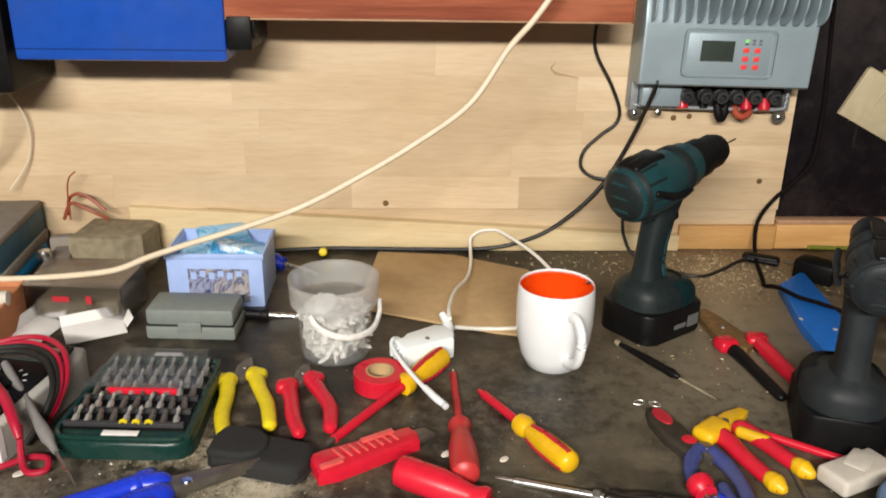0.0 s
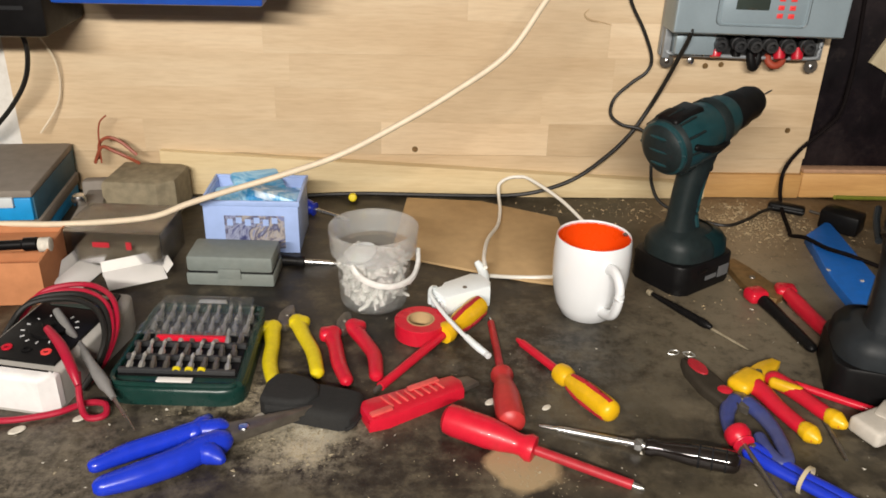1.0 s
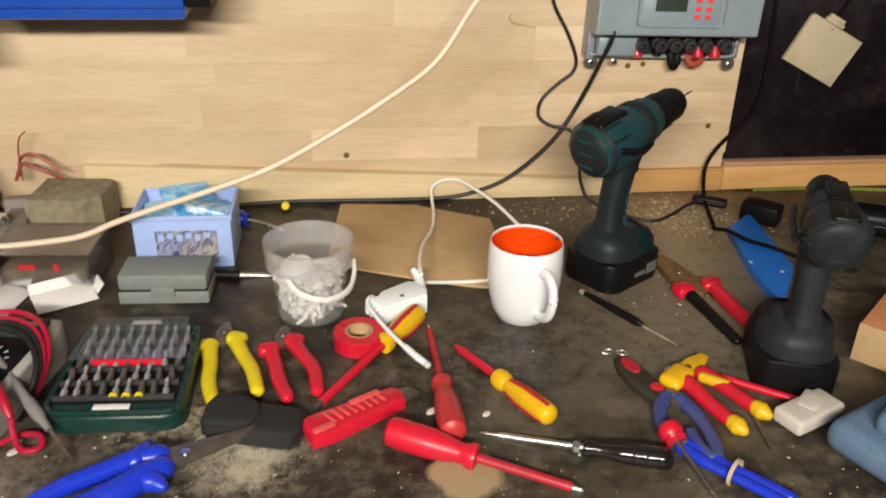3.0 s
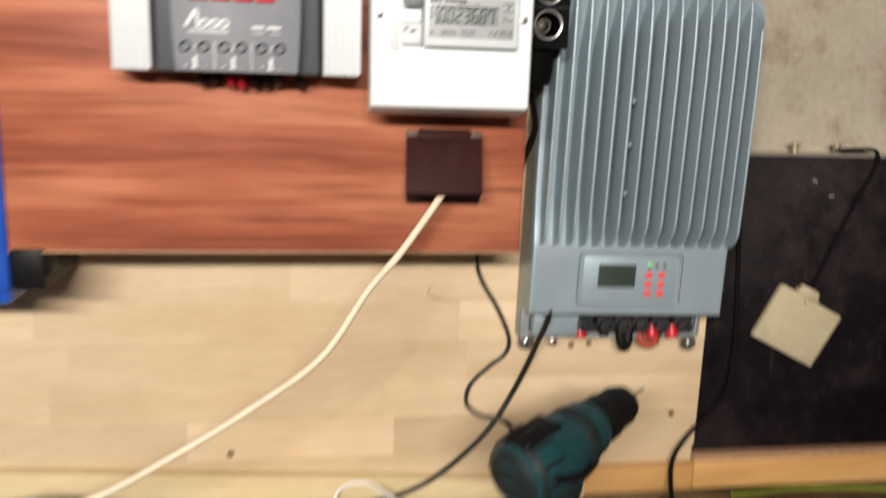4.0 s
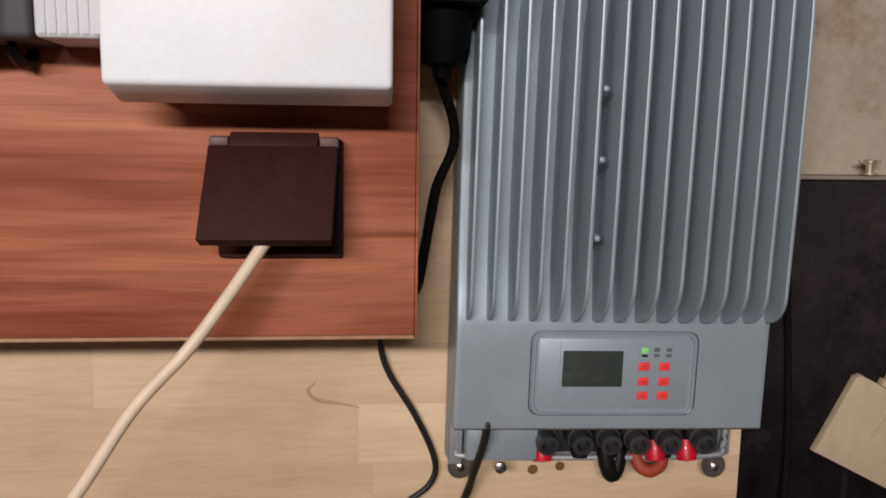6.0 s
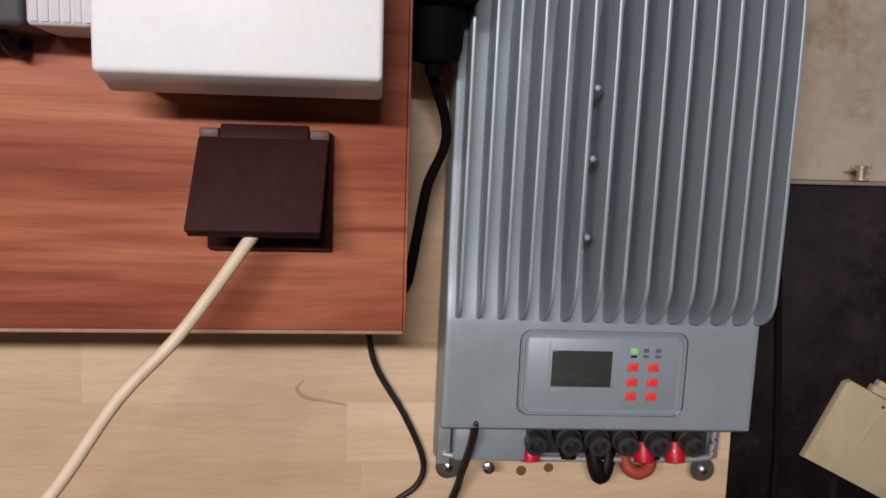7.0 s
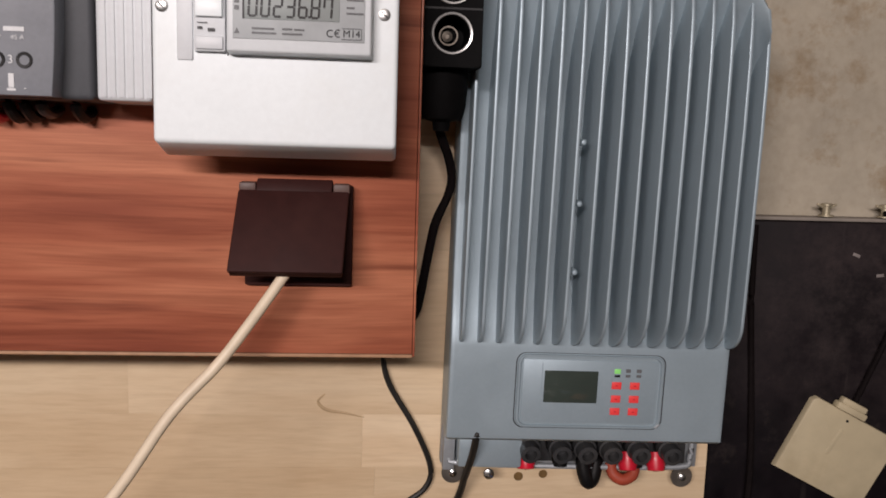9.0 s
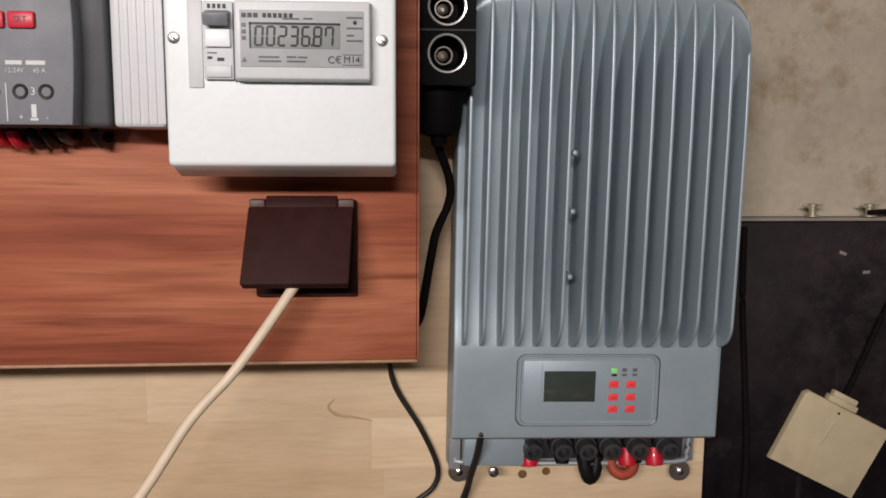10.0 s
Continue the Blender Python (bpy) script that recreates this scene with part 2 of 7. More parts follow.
BEECH = wood("beech_stave", (0.60, 0.44, 0.27), (0.69, 0.53, 0.345), (0.74, 0.59, 0.40), "x", 0.42, 10.0, 22.0, 0.15, 1.0, 0.3)
BEECH_EDGE = wood("beech_edge", (0.42, 0.26, 0.11), (0.55, 0.36, 0.17), (0.62, 0.43, 0.22), "x", 0.55, 8.0, 30.0, 0.1)
CHERRY = cherry_laminate()
EDGE_BAND = surface("board_edge_band", (0.42, 0.24, 0.14), 0.5)
PALEPINE = wood("pale_pine", (0.62, 0.47, 0.26), (0.70, 0.56, 0.33), (0.76, 0.63, 0.40), "x", 0.6, 12.0, 24.0, 0.0, 1.0, 0.35)
PINE = wood("old_pine", (0.44, 0.22, 0.070), (0.58, 0.32, 0.110), (0.66, 0.40, 0.160), "x", 0.6, 10.0, 30.0, 0.1)
BENCH = bench_material()
PLASTER = plaster("stained_cream_plaster", (0.435, 0.382, 0.298), 0.28, 7.0, 0.65)
WHITEWALL = plaster("white_plaster", (0.78, 0.75, 0.70), 0.1)
ROOMWALL = plaster("room_plaster", (0.22, 0.20, 0.175), 0.2, 3.0)
FLOORMAT = plaster("concrete_floor", (0.16, 0.15, 0.135), 0.3, 4.0)
BLACKPANEL = scuffed_panel()
ALU = surface("silver_powder_coat", (0.325, 0.402, 0.446), 0.42, 0.35, 0.03, 420.0, 0.0, 0.0, (0.36, 0.39, 0.41), 0.06, 0.5)
ALU2 = surface("bare_cast_aluminium", (0.34, 0.365, 0.385), 0.42, 0.4, 0.1, 200.0, 0.15, 0, (0.2, 0.2, 0.2), 0.2)
STEEL = surface("bright_steel", (0.62, 0.62, 0.61), 0.24, 1.0, 0.1, 150.0, 0.05, 0, (0.2, 0.17, 0.13), 0.3)
DULLSTEEL = surface("worn_steel", (0.20, 0.18, 0.155), 0.42, 0.8, 0.25, 90.0, 0.15, 0, (0.09, 0.05, 0.03), 0.5)
CHROME = surface("chrome_ring", (0.62, 0.615, 0.60), 0.2, 0.55, 0.03, 80.0, 0.0, 0, (0.5, 0.5, 0.5), 0.05)
BLACK = surface("black_plastic", (0.0055, 0.0052, 0.0055), 0.4, 0, 0.2, 200.0, 0.12, 0, (0.022, 0.020, 0.019), 0.2, 0.17)
MATTBLACK = surface("matt_black_moulding", (0.0035, 0.0033, 0.0035), 0.6, 0, 0.2, 200.0, 0.1, 0, (0.009, 0.008, 0.008), 0.2, 0.07)
BLACKRUB = surface("black_rubber_cable", (0.012, 0.011, 0.010), 0.5, 0, 0.2, 200.0, 0.1, 0, (0.06, 0.05, 0.04), 0.3)
PORT = surface("dark_grey_connector", (0.035, 0.036, 0.038), 0.4, 0, 0.2, 200.0, 0.1)
ANTHRACITE = surface("anthracite_casing", (0.190, 0.200, 0.222), 0.5, 0, 0.06, 400.0, 0.2, 0, (0.12, 0.12, 0.12), 0.1)
DARKBAND = surface("dark_grey_casing", (0.062, 0.066, 0.074), 0.5, 0, 0.06, 400.0, 0.2, 0, (0.1, 0.1, 0.1), 0.1)
WHITEPL = surface("white_abs", (0.82, 0.875, 0.890), 0.36, 0, 0.025, 300.0, 0.04, 0, (0.6, 0.56, 0.48), 0.15)
LIGHTPL = surface("light_grey_abs", (0.62, 0.645, 0.665), 0.42, 0, 0.03, 300.0, 0.05, 0, (0.5, 0.48, 0.44), 0.1)
METERPL = surface("meter_grey_plastic", (0.60, 0.63, 0.645), 0.4, 0, 0.03, 300.0, 0.05, 0, (0.4, 0.4, 0.4), 0.1)
LABELGREY = surface("meter_label", (0.40, 0.425, 0.435), 0.5, 0, 0.04, 200.0, 0.0)
LCDGREY = surface("meter_lcd", (0.275, 0.305, 0.30), 0.5, 0, 0.03, 100.0, 0.0, 0.0)
LCDGREEN = lit("green_lcd", (0.41, 0.55, 0.44), 0.28)
LCDDARK = surface("dark_lcd", (0.045, 0.058, 0.05), 0.12, 0, 0.15, 30.0, 0.0, 0.5)
INK = surface("black_ink", (0.008, 0.0085, 0.01), 0.5, 0, 0.1, 100.0, 0.0)
GREYINK = surface("grey_ink", (0.12, 0.125, 0.13), 0.5, 0, 0.1, 100.0, 0.0)
PALEINK = surface("pale_print", (0.66, 0.67, 0.68), 0.5, 0, 0.05, 100.0, 0.0)
REDBTN = surface("red_button", (0.62, 0.025, 0.05), 0.35, 0, 0.08, 200.0, 0.03)
REDKEY = surface("coral_key", (0.85, 0.06, 0.06), 0.45, 0, 0.06, 200.0, 0.03)
GREENLED = lit("green_led", (0.22, 0.62, 0.16), 0.3)
BROWN = surface("brown_bakelite", (0.034, 0.0105, 0.009), 0.6, 0, 0.15, 120.0, 0.06, 0.0, (0.055, 0.024, 0.020), 0.3, 0.16)
BROWNLUG = surface("worn_brown_hinge", (0.11, 0.065, 0.055), 0.5)
CABLEWHITE = surface("ivory_cable", (0.74, 0.62, 0.46), 0.45, 0, 0.08, 90.0, 0.05, 0, (0.42, 0.33, 0.22), 0.3)
WHITECORD = surface("white_cord", (0.78, 0.75, 0.68), 0.42, 0, 0.05, 90.0, 0.03)
BLUEBOX = surface("blue_lacquer", (0.012, 0.075, 0.42), 0.33, 0, 0.08, 60.0, 0.05, 0.2, (0.02, 0.05, 0.2), 0.3)
RED = surface("red_handle", (0.58, 0.010, 0.030), 0.32, 0, 0.1, 120.0, 0.06, 0.1, (0.12, 0.02, 0.015), 0.25)
DARKRED = surface("dull_red_shaft", (0.42, 0.018, 0.030), 0.4, 0, 0.15, 120.0, 0.06, 0, (0.12, 0.03, 0.02), 0.35)
YELLOW = surface("yellow_handle", (0.72, 0.42, 0.008), 0.34, 0, 0.1, 120.0, 0.06, 0.05, (0.25, 0.14, 0.02), 0.3)
LEMON = surface("lemon_handle", (0.70, 0.55, 0.012), 0.34, 0, 0.1, 120.0, 0.06, 0.05, (0.25, 0.18, 0.02), 0.3)
ROYAL = surface("royal_blue_handle", (0.010, 0.035, 0.50), 0.28, 0, 0.1, 120.0, 0.05, 0.15, (0.02, 0.03, 0.15), 0.2)
SKYBLUE = surface("blue_plastic", (0.012, 0.16, 0.62), 0.42, 0, 0.1, 120.0, 0.05, 0, (0.02, 0.08, 0.3), 0.3)
SLATEBLUE = surface("slate_blue_handle", (0.045, 0.06, 0.21), 0.42, 0, 0.15, 120.0, 0.06, 0, (0.12, 0.11, 0.11), 0.5)
TEAL = surface("teal_drill_housing", (0.009, 0.043, 0.050), 0.36, 0, 0.15, 160.0, 0.08, 0.05, (0.05, 0.055, 0.05), 0.4)
TEALBLACK = surface("grey_green_drill_grip", (0.0115, 0.0185, 0.0195), 0.5, 0, 0.2, 160.0, 0.2, 0, (0.034, 0.036, 0.034), 0.4, 0.25)
MUGWHITE = surface("white_glazed_ceramic", (0.78, 0.80, 0.815), 0.14, 0, 0.015, 40.0, 0.0, 0.5, (0.7, 0.68, 0.66), 0.08)
MUGORANGE = surface("orange_glaze", (0.80, 0.065, 0.004), 0.25, 0, 0.04, 40.0, 0.0, 0.1, (0.6, 0.06, 0.01), 0.1)
CARDBOARD = surface("brown_cardboard", (0.47, 0.32, 0.165), 0.85, 0, 0.08, 70.0, 0.15, 0, (0.27, 0.165, 0.075), 0.3, 0.2)
CARTON = surface("orange_carton", (0.52, 0.22, 0.10), 0.8, 0, 0.1, 70.0, 0.15, 0, (0.3, 0.13, 0.06), 0.4, 0.2)
PAPER = surface("white_paper", (0.76, 0.74, 0.71), 0.8, 0, 0.04, 60.0, 0.1, 0, (0.5, 0.46, 0.4), 0.25, 0.2)
CREAMPAD = surface("yellowed_cream_plastic", (0.50, 0.425, 0.28), 0.5, 0, 0.10, 40.0, 0.06, 0, (0.33, 0.26, 0.15), 0.55)
STONE = surface("dusty_stone", (0.25, 0.21, 0.14), 0.9, 0, 0.25, 90.0, 0.5, 0, (0.11, 0.09, 0.06), 0.5, 0.2)
GREYTOP = surface("dusty_grey_lid", (0.235, 0.205, 0.175), 0.75, 0, 0.1, 70.0, 0.15, 0, (0.15, 0.12, 0.09), 0.4)
BRIGHTBLUE = surface("bright_blue_case", (0.01, 0.30, 0.68), 0.45, 0, 0.08, 90.0, 0.05, 0, (0.02, 0.12, 0.25), 0.3)
NAVY = surface("dusty_navy_side", (0.025, 0.095, 0.15), 0.6, 0, 0.12, 90.0, 0.1, 0, (0.1, 0.09, 0.08), 0.4)
PALEBLUE = surface("pale_blue_tub", (0.36, 0.48, 0.80), 0.4, 0, 0.05, 90.0, 0.04, 0, (0.25, 0.3, 0.5), 0.2)
AQUA = printed("aqua_wrapper", [(0.03, 0.42, 0.75), (0.45, 0.72, 0.90), (0.02, 0.30, 0.62), (0.75, 0.85, 0.92), (0.05, 0.5, 0.8)], 9.0)
PICTURE = printed("printed_label", [(0.04, 0.045, 0.12), (0.10, 0.11, 0.24), (0.33, 0.36, 0.50), (0.07, 0.07, 0.15), (0.42, 0.38, 0.34), (0.20, 0.23, 0.42)], 34.0)
GREYCASE = surface("grey_green_case", (0.19, 0.215, 0.20), 0.5, 0, 0.08, 120.0, 0.08, 0, (0.2, 0.18, 0.15), 0.35)
GREENCASE = surface("dark_green_case", (0.007, 0.032, 0.026), 0.25, 0, 0.12, 120.0, 0.08, 0, (0.06, 0.06, 0.05), 0.3)
CLEARLID = glassy("clear_lid", (0.92, 0.96, 0.94), 0.08, 0.9, 0.2)
BITSTEEL = surface("grey_bit_steel", (0.40, 0.39, 0.36), 0.34, 0.5, 0.2, 200.0, 0.1, 0, (0.12, 0.10, 0.08), 0.4)
MILKY = glassy("milky_rim_plastic", (0.90, 0.91, 0.90), 0.2, 0.5, 0.24)
CRIMSON = surface("crimson_lead", (0.37, 0.008, 0.032), 0.35, 0, 0.1, 120.0, 0.05)
DUSTYLEAD = surface("dusty_brown_lead", (0.0085, 0.0062, 0.0064), 0.75, 0, 0.2, 200.0, 0.1, 0, (0.016, 0.012, 0.011), 0.4, 0.05)
PROBEGREY = surface("grey_probe_plastic", (0.19, 0.185, 0.18), 0.45, 0, 0.1, 120.0, 0.06)
GRIME = surface("grimy_brown_grip", (0.036, 0.029, 0.021), 0.6, 0, 0.25, 90.0, 0.2, 0, (0.05, 0.042, 0.030), 0.5, 0.2)
PALEBRASS = surface("tarnished_pale_brass", (0.46, 0.40, 0.28), 0.42, 0.5, 0.25, 120.0, 0.15)
DIMGREY = surface("grey_plug_heap", (0.42, 0.42, 0.40), 0.6, 0, 0.3, 200.0, 0.3)
CLEARTUB = glassy("clear_tub_plastic", (0.90, 0.92, 0.91), 0.16, 0.75, 0.22)
PLUGGREY = surface("pale_grey_plugs", (0.70, 0.70, 0.66), 0.5, 0, 0.1, 200.0, 0.1)
CLEARDARK = glassy("smoky_clear_box", (0.55, 0.55, 0.58), 0.15, 1.0, 0.6)
METERGREY = surface("multimeter_bumper", (0.40, 0.385, 0.355), 0.5, 0, 0.06, 140.0, 0.08, 0, (0.25, 0.22, 0.18), 0.3)
METERWHITE = surface("multimeter_pale_end", (0.74, 0.72, 0.71), 0.45, 0, 0.04, 140.0, 0.05)
FABRIC = surface("black_nylon_pouch", (0.016, 0.016, 0.016), 0.8, 0, 0.4, 900.0, 0.5, 0, (0.05, 0.047, 0.04), 0.3)
SAND = plaster("spilled_sawdust", (0.34, 0.285, 0.19), 0.35, 60.0)
CRUMB = surface("pale_crumbs", (0.62, 0.58, 0.50), 0.8, 0, 0.2, 200.0, 0.2)
CHIP = surface("wood_shavings", (0.38, 0.285, 0.165), 0.85, 0, 0.3, 150.0, 0.2)
FOAM = surface("off_white_foam", (0.52, 0.48, 0.42), 0.85, 0, 0.1, 90.0, 0.5, 0, (0.4, 0.35, 0.28), 0.4)
RUST = surface("rusty_brass", (0.25, 0.15, 0.06), 0.5, 0.6, 0.3, 120.0, 0.2)
DENIM = surface("blue_grey_cloth", (0.10, 0.17, 0.27), 0.9, 0, 0.15, 300.0, 0.3, 0, (0.2, 0.24, 0.28), 0.4)
COPPER = surface("red_brown_wire", (0.30, 0.07, 0.035), 0.5, 0, 0.1)

# ---- mesh building ----


def X(bm, m):
    bmesh.ops.transform(bm, matrix=m, verts=bm.verts)
    return bm


def U(*bms):
    out = bmesh.new()
    for b in bms:
        me = bpy.data.meshes.new("tmp")
        b.to_mesh(me)
        out.from_mesh(me)
        bpy.data.meshes.remove(me)
        b.free()
    return out


def B(size, at=(0, 0, 0), rot=(0, 0, 0), bev=0.0, seg=2):
    """Box of that size, its middle at a place."""
    bm = bmesh.new()
    bmesh.ops.create_cube(bm, size=1, matrix=Matrix.Diagonal((*size, 1)))
    if bev:
        bmesh.ops.bevel(bm, geom=bm.edges[:], offset=min(bev, min(size) * 0.45), segments=seg, affect="EDGES", profile=0.5)
    return X(bm, pose(*at, *rot))


def BB(x0, x1, y0, y1, z0, z1, bev=0.0, seg=2):
    return B((abs(x1 - x0), abs(y1 - y0), abs(z1 - z0)), ((x0 + x1) / 2, (y0 + y1) / 2, (z0 + z1) / 2), bev=bev, seg=seg)


def L(profile, seg=24, m=None, open_ends=False):
    """Turned shape: (radius, height) pairs round z."""
    bm = bmesh.new()
    rings = []
    for r, z in profile:
        if r < 1e-6:
            rings.append([bm.verts.new((0, 0, z))])
        else:
            rings.append([bm.verts.new((r * math.cos(2 * math.pi * i / seg), r * math.sin(2 * math.pi * i / seg), z)) for i in range(seg)])
    for a, b in zip(rings, rings[1:]):
        for i in range(seg):
            j = (i + 1) % seg
            if len(a) == 1 and len(b) == 1:
                continue
            if len(a) == 1:
                bm.faces.new((a[0], b[i], b[j]))
            elif len(b) == 1:
                bm.faces.new((a[i], b[0], a[j]))
            else:
                bm.faces.new((a[i], a[j], b[j], b[i]))
    for ring, flip in ((rings[0], True), (rings[-1], False)):
        if len(ring) > 1 and profile[0] != profile[-1] and not open_ends:
            bm.faces.new(ring[::-1] if flip else ring)
    bmesh.ops.recalc_face_normals(bm, faces=bm.faces[:])
    return X(bm, m) if m else bm


def smooth_line(pts, steps=6):
    pts = [Vector(p) for p in pts]
    if len(pts) < 3:
        return pts
    out = []
    for i in range(len(pts) - 1):
        p0, p1, p2, p3 = pts[max(i - 1, 0)], pts[i], pts[i + 1], pts[min(i + 2, len(pts) - 1)]
        for k in range(steps):
            t = k / steps
            out.append(0.5 * ((2 * p1) + (p2 - p0) * t + (2 * p0 - 5 * p1 + 4 * p2 - p3) * t * t + (3 * p1 - p0 - 3 * p2 + p3) * t ** 3))
    return out + [pts[-1]]


def T(pts, r, seg=8, steps=6, flat=1.0):
    """Tube along a smooth line; r may be a list over the points; flat squashes it in z."""
    line = smooth_line(pts, steps)
    n = len(line)
    radii = r if isinstance(r, (list, tuple)) else [r] * len(pts)
    bm = bmesh.new()
    prev, up = None, Vector((0, 0, 1))
    for i, p in enumerate(line):
        d = (line[min(i + 1, n - 1)] - line[max(i - 1, 0)]).normalized()
        side = d.cross(up)
        if side.length < 0.05:
            side = d.cross(Vector((0, 1, 0)))
        side.normalize()
        nrm = side.cross(d).normalized()
        f = i / (n - 1) * (len(radii) - 1)
        k = min(int(f), len(radii) - 2)
        rad = radii[k] + (radii[k + 1] - radii[k]) * (f - k)
        ring = [bm.verts.new(p + side * rad * math.cos(2 * math.pi * j / seg) + nrm * rad * flat * math.sin(2 * math.pi * j / seg)) for j in range(seg)]
        if prev:
            for j in range(seg):
                bm.faces.new((prev[j], prev[(j + 1) % seg], ring[(j + 1) % seg], ring[j]))
        elif rad > 0.0038:
            ends = []
            for out, size in ((0.75, 0.45), (0.45, 0.8)):
                ends.append([bm.verts.new(p - d * rad * out + side * rad * size * math.cos(2 * math.pi * j / seg) + nrm * rad * size * flat * math.sin(2 * math.pi * j / seg)) for j in range(seg)])
            bm.faces.new(ends[0][::-1])
            for e0, e1 in ((ends[0], ends[1]), (ends[1], ring)):
                for j in range(seg):
                    bm.faces.new((e0[j], e0[(j + 1) % seg], e1[(j + 1) % seg], e1[j]))
        else:
            bm.faces.new(ring[::-1])
        prev = ring
    if rad > 0.0038:
        for out, size in ((0.45, 0.8), (0.75, 0.45)):
            ring = [bm.verts.new(p + d * rad * out + side * rad * size * math.cos(2 * math.pi * j / seg) + nrm * rad * size * flat * math.sin(2 * math.pi * j / seg)) for j in range(seg)]
            for j in range(seg):
                bm.faces.new((prev[j], prev[(j + 1) % seg], ring[(j + 1) % seg], ring[j]))
            prev = ring
    bm.faces.new(prev)
    bmesh.ops.recalc_face_normals(bm, faces=bm.faces[:])
    return bm


def P(outline, z0, z1, bev=0.0, seg=2):
    """Flat shape cut from an outline in x, y and given thickness."""
    bm = bmesh.new()
    lo = [bm.verts.new((x, y, z0)) for x, y in outline]
    hi = [bm.verts.new((x, y, z1)) for x, y in outline]
    n = len(outline)
    bm.faces.new(lo[::-1])
    bm.faces.new(hi)
    for i in range(n):
        bm.faces.new((lo[i], lo[(i + 1) % n], hi[(i + 1) % n], hi[i]))
    bmesh.ops.recalc_face_normals(bm, faces=bm.faces[:])
    if bev:
        es = [e for e in bm.edges if e.verts[0].co.z > z1 - 1e-6 and e.verts[1].co.z > z1 - 1e-6]
        bmesh.ops.bevel(bm, geom=es, offset=bev, segments=seg, affect="EDGES", profile=0.5)
    return bm


def mesh_of(name, bm, material, sharp=38):
    me = bpy.data.meshes.new(name)
    bm.to_mesh(me)
    bm.free()
    me.materials.append(material)
    me.shade_smooth()
    me.set_sharp_from_angle(angle=radians(sharp))
    return me


def part(name, bm, material, parent, label=""):
    ob = new(name, mesh_of(name, bm, material))
    ob.parent = parent
    if label:
        tagged(ob, label)
    return ob


def thing(name, at, label, category, rz=0.0, group="", kind="", tilt=(0, 0)):
    ob = new(name)
    ob.empty_display_size = 0.02
    ob.matrix_basis = pose(*at, tilt[0], tilt[1], rz)
    return tagged(ob, label, category, group, kind)


def solo(name, bm, material, label, category, kind="", group=""):
    return tagged(new(name, mesh_of(name, bm, material)), label, category, group, kind)


def setting(name, bm, material, label="", category=""):
    return tagged(new(name, mesh_of(name, bm, material)), label, category, kind="structure")


def lettering(text, size, m, material, name, parent, label="", wide=1.0):
    """Writing as a thin mesh in the plane x, z, facing -y; m places its middle."""
    cu = bpy.data.curves.new("tmp", "FONT")
    cu.body, cu.size, cu.align_x, cu.align_y, cu.extrude = text, size, "CENTER", "CENTER", size * 0.02
    tmp = bpy.data.objects.new("tmp", cu)
    scene.collection.objects.link(tmp)
    me = bpy.data.meshes.new_from_object(tmp.evaluated_get(bpy.context.evaluated_depsgraph_get()))
    bpy.data.objects.remove(tmp)
    bpy.data.curves.remove(cu)
    me.name = name
    me.transform(m @ pose(0, 0, 0, 90, 0, 0) @ Matrix.Diagonal((wide, 1, 1, 1)))
    me.materials.clear()
    me.materials.append(material)
    ob = new(name, me)
    ob.parent = parent
    if label:
        tagged(ob, label)
    return ob


def facing(x, y, z, ry=0.0):
    """Places a turned shape's axis z towards the walker, along -y."""
    return pose(x, y, z, 90, ry, 0)


# ---- the room ----
setting("floor", BB(-2.2, 2.2, -4.3, 0.1, -0.1, 0.0), FLOORMAT, "grey concrete workshop floor", "floor")
setting("ceiling", BB(-2.2, 2.2, -4.3, 0.2, 2.4, 2.5), ROOMWALL, "plain pale ceiling", "ceiling")
setting("wall_north", BB(-2.2, 2.2, 0.034, 0.2, 0.0, 2.4), PLASTER, "stained cream plaster wall behind the bench", "wall")
setting("wall_south", BB(-2.2, 2.2, -4.4, -4.3, 0.0, 2.4), ROOMWALL, "plain plaster wall", "wall")
setting("wall_west", BB(-2.3, -2.2, -4.4, 0.2, 0.0, 2.4), ROOMWALL, "plain plaster wall", "wall")
setting("wall_east", BB(2.2, 2.3, -4.4, 0.2, 0.0, 2.4), ROOMWALL, "plain plaster wall", "wall")
setting("white_wall_strip", BB(-2.2, -0.7755, 0.012, 0.034, 0.9, 2.0), WHITEWALL, "white painted wall beside the beech panel", "wall")

bench = thing("workbench", (0, 0, 0), "dark stained and scarred wooden workbench strewn with tools", "workbench")
part("bench_top", BB(-1.5, 1.1, -0.74, 0.0335, BZ - 0.05, BZ, 0.003), BENCH, bench)
part("rail", BB(-1.4, 1.0, -0.68, -0.65, BZ - 0.15, BZ - 0.05), PINE, bench)
for lx in (-1.38, 0.95):
    for ly in (-0.66, -0.06):
        part("leg", BB(lx - 0.035, lx + 0.035, ly - 0.035, ly + 0.035, 0.0, BZ - 0.05, 0.004), PINE, bench)

# black panel and wooden sill beside the beech panel
solo("dark_wall_panel", BB(0.2505, 0.95, 0.014, 0.0335, 0.9365, 1.288, 0.0015), BLACKPANEL, "dark brown scuffed hardboard panel fixed to the wall", "panel")
setting("trim_sill", BB(0.2505, 0.95, -0.004, 0.0135, BZ + 0.0005, 0.936, 0.003), PINE, "worn orange pine strip along the back of the bench", "trim")
setting("trim_sill_cap", BB(0.2505, 0.95, -0.0035, 0.0135, 0.9365, 0.942, 0.001), EDGE_BAND, "pale edge of the pine strip", "trim")
setting("trim_panel_top", BB(0.2505, 0.95, 0.016, 0.033, 1.2885, 1.2915, 0.001), GREYTOP, "pale top edge of the dark panel", "trim")


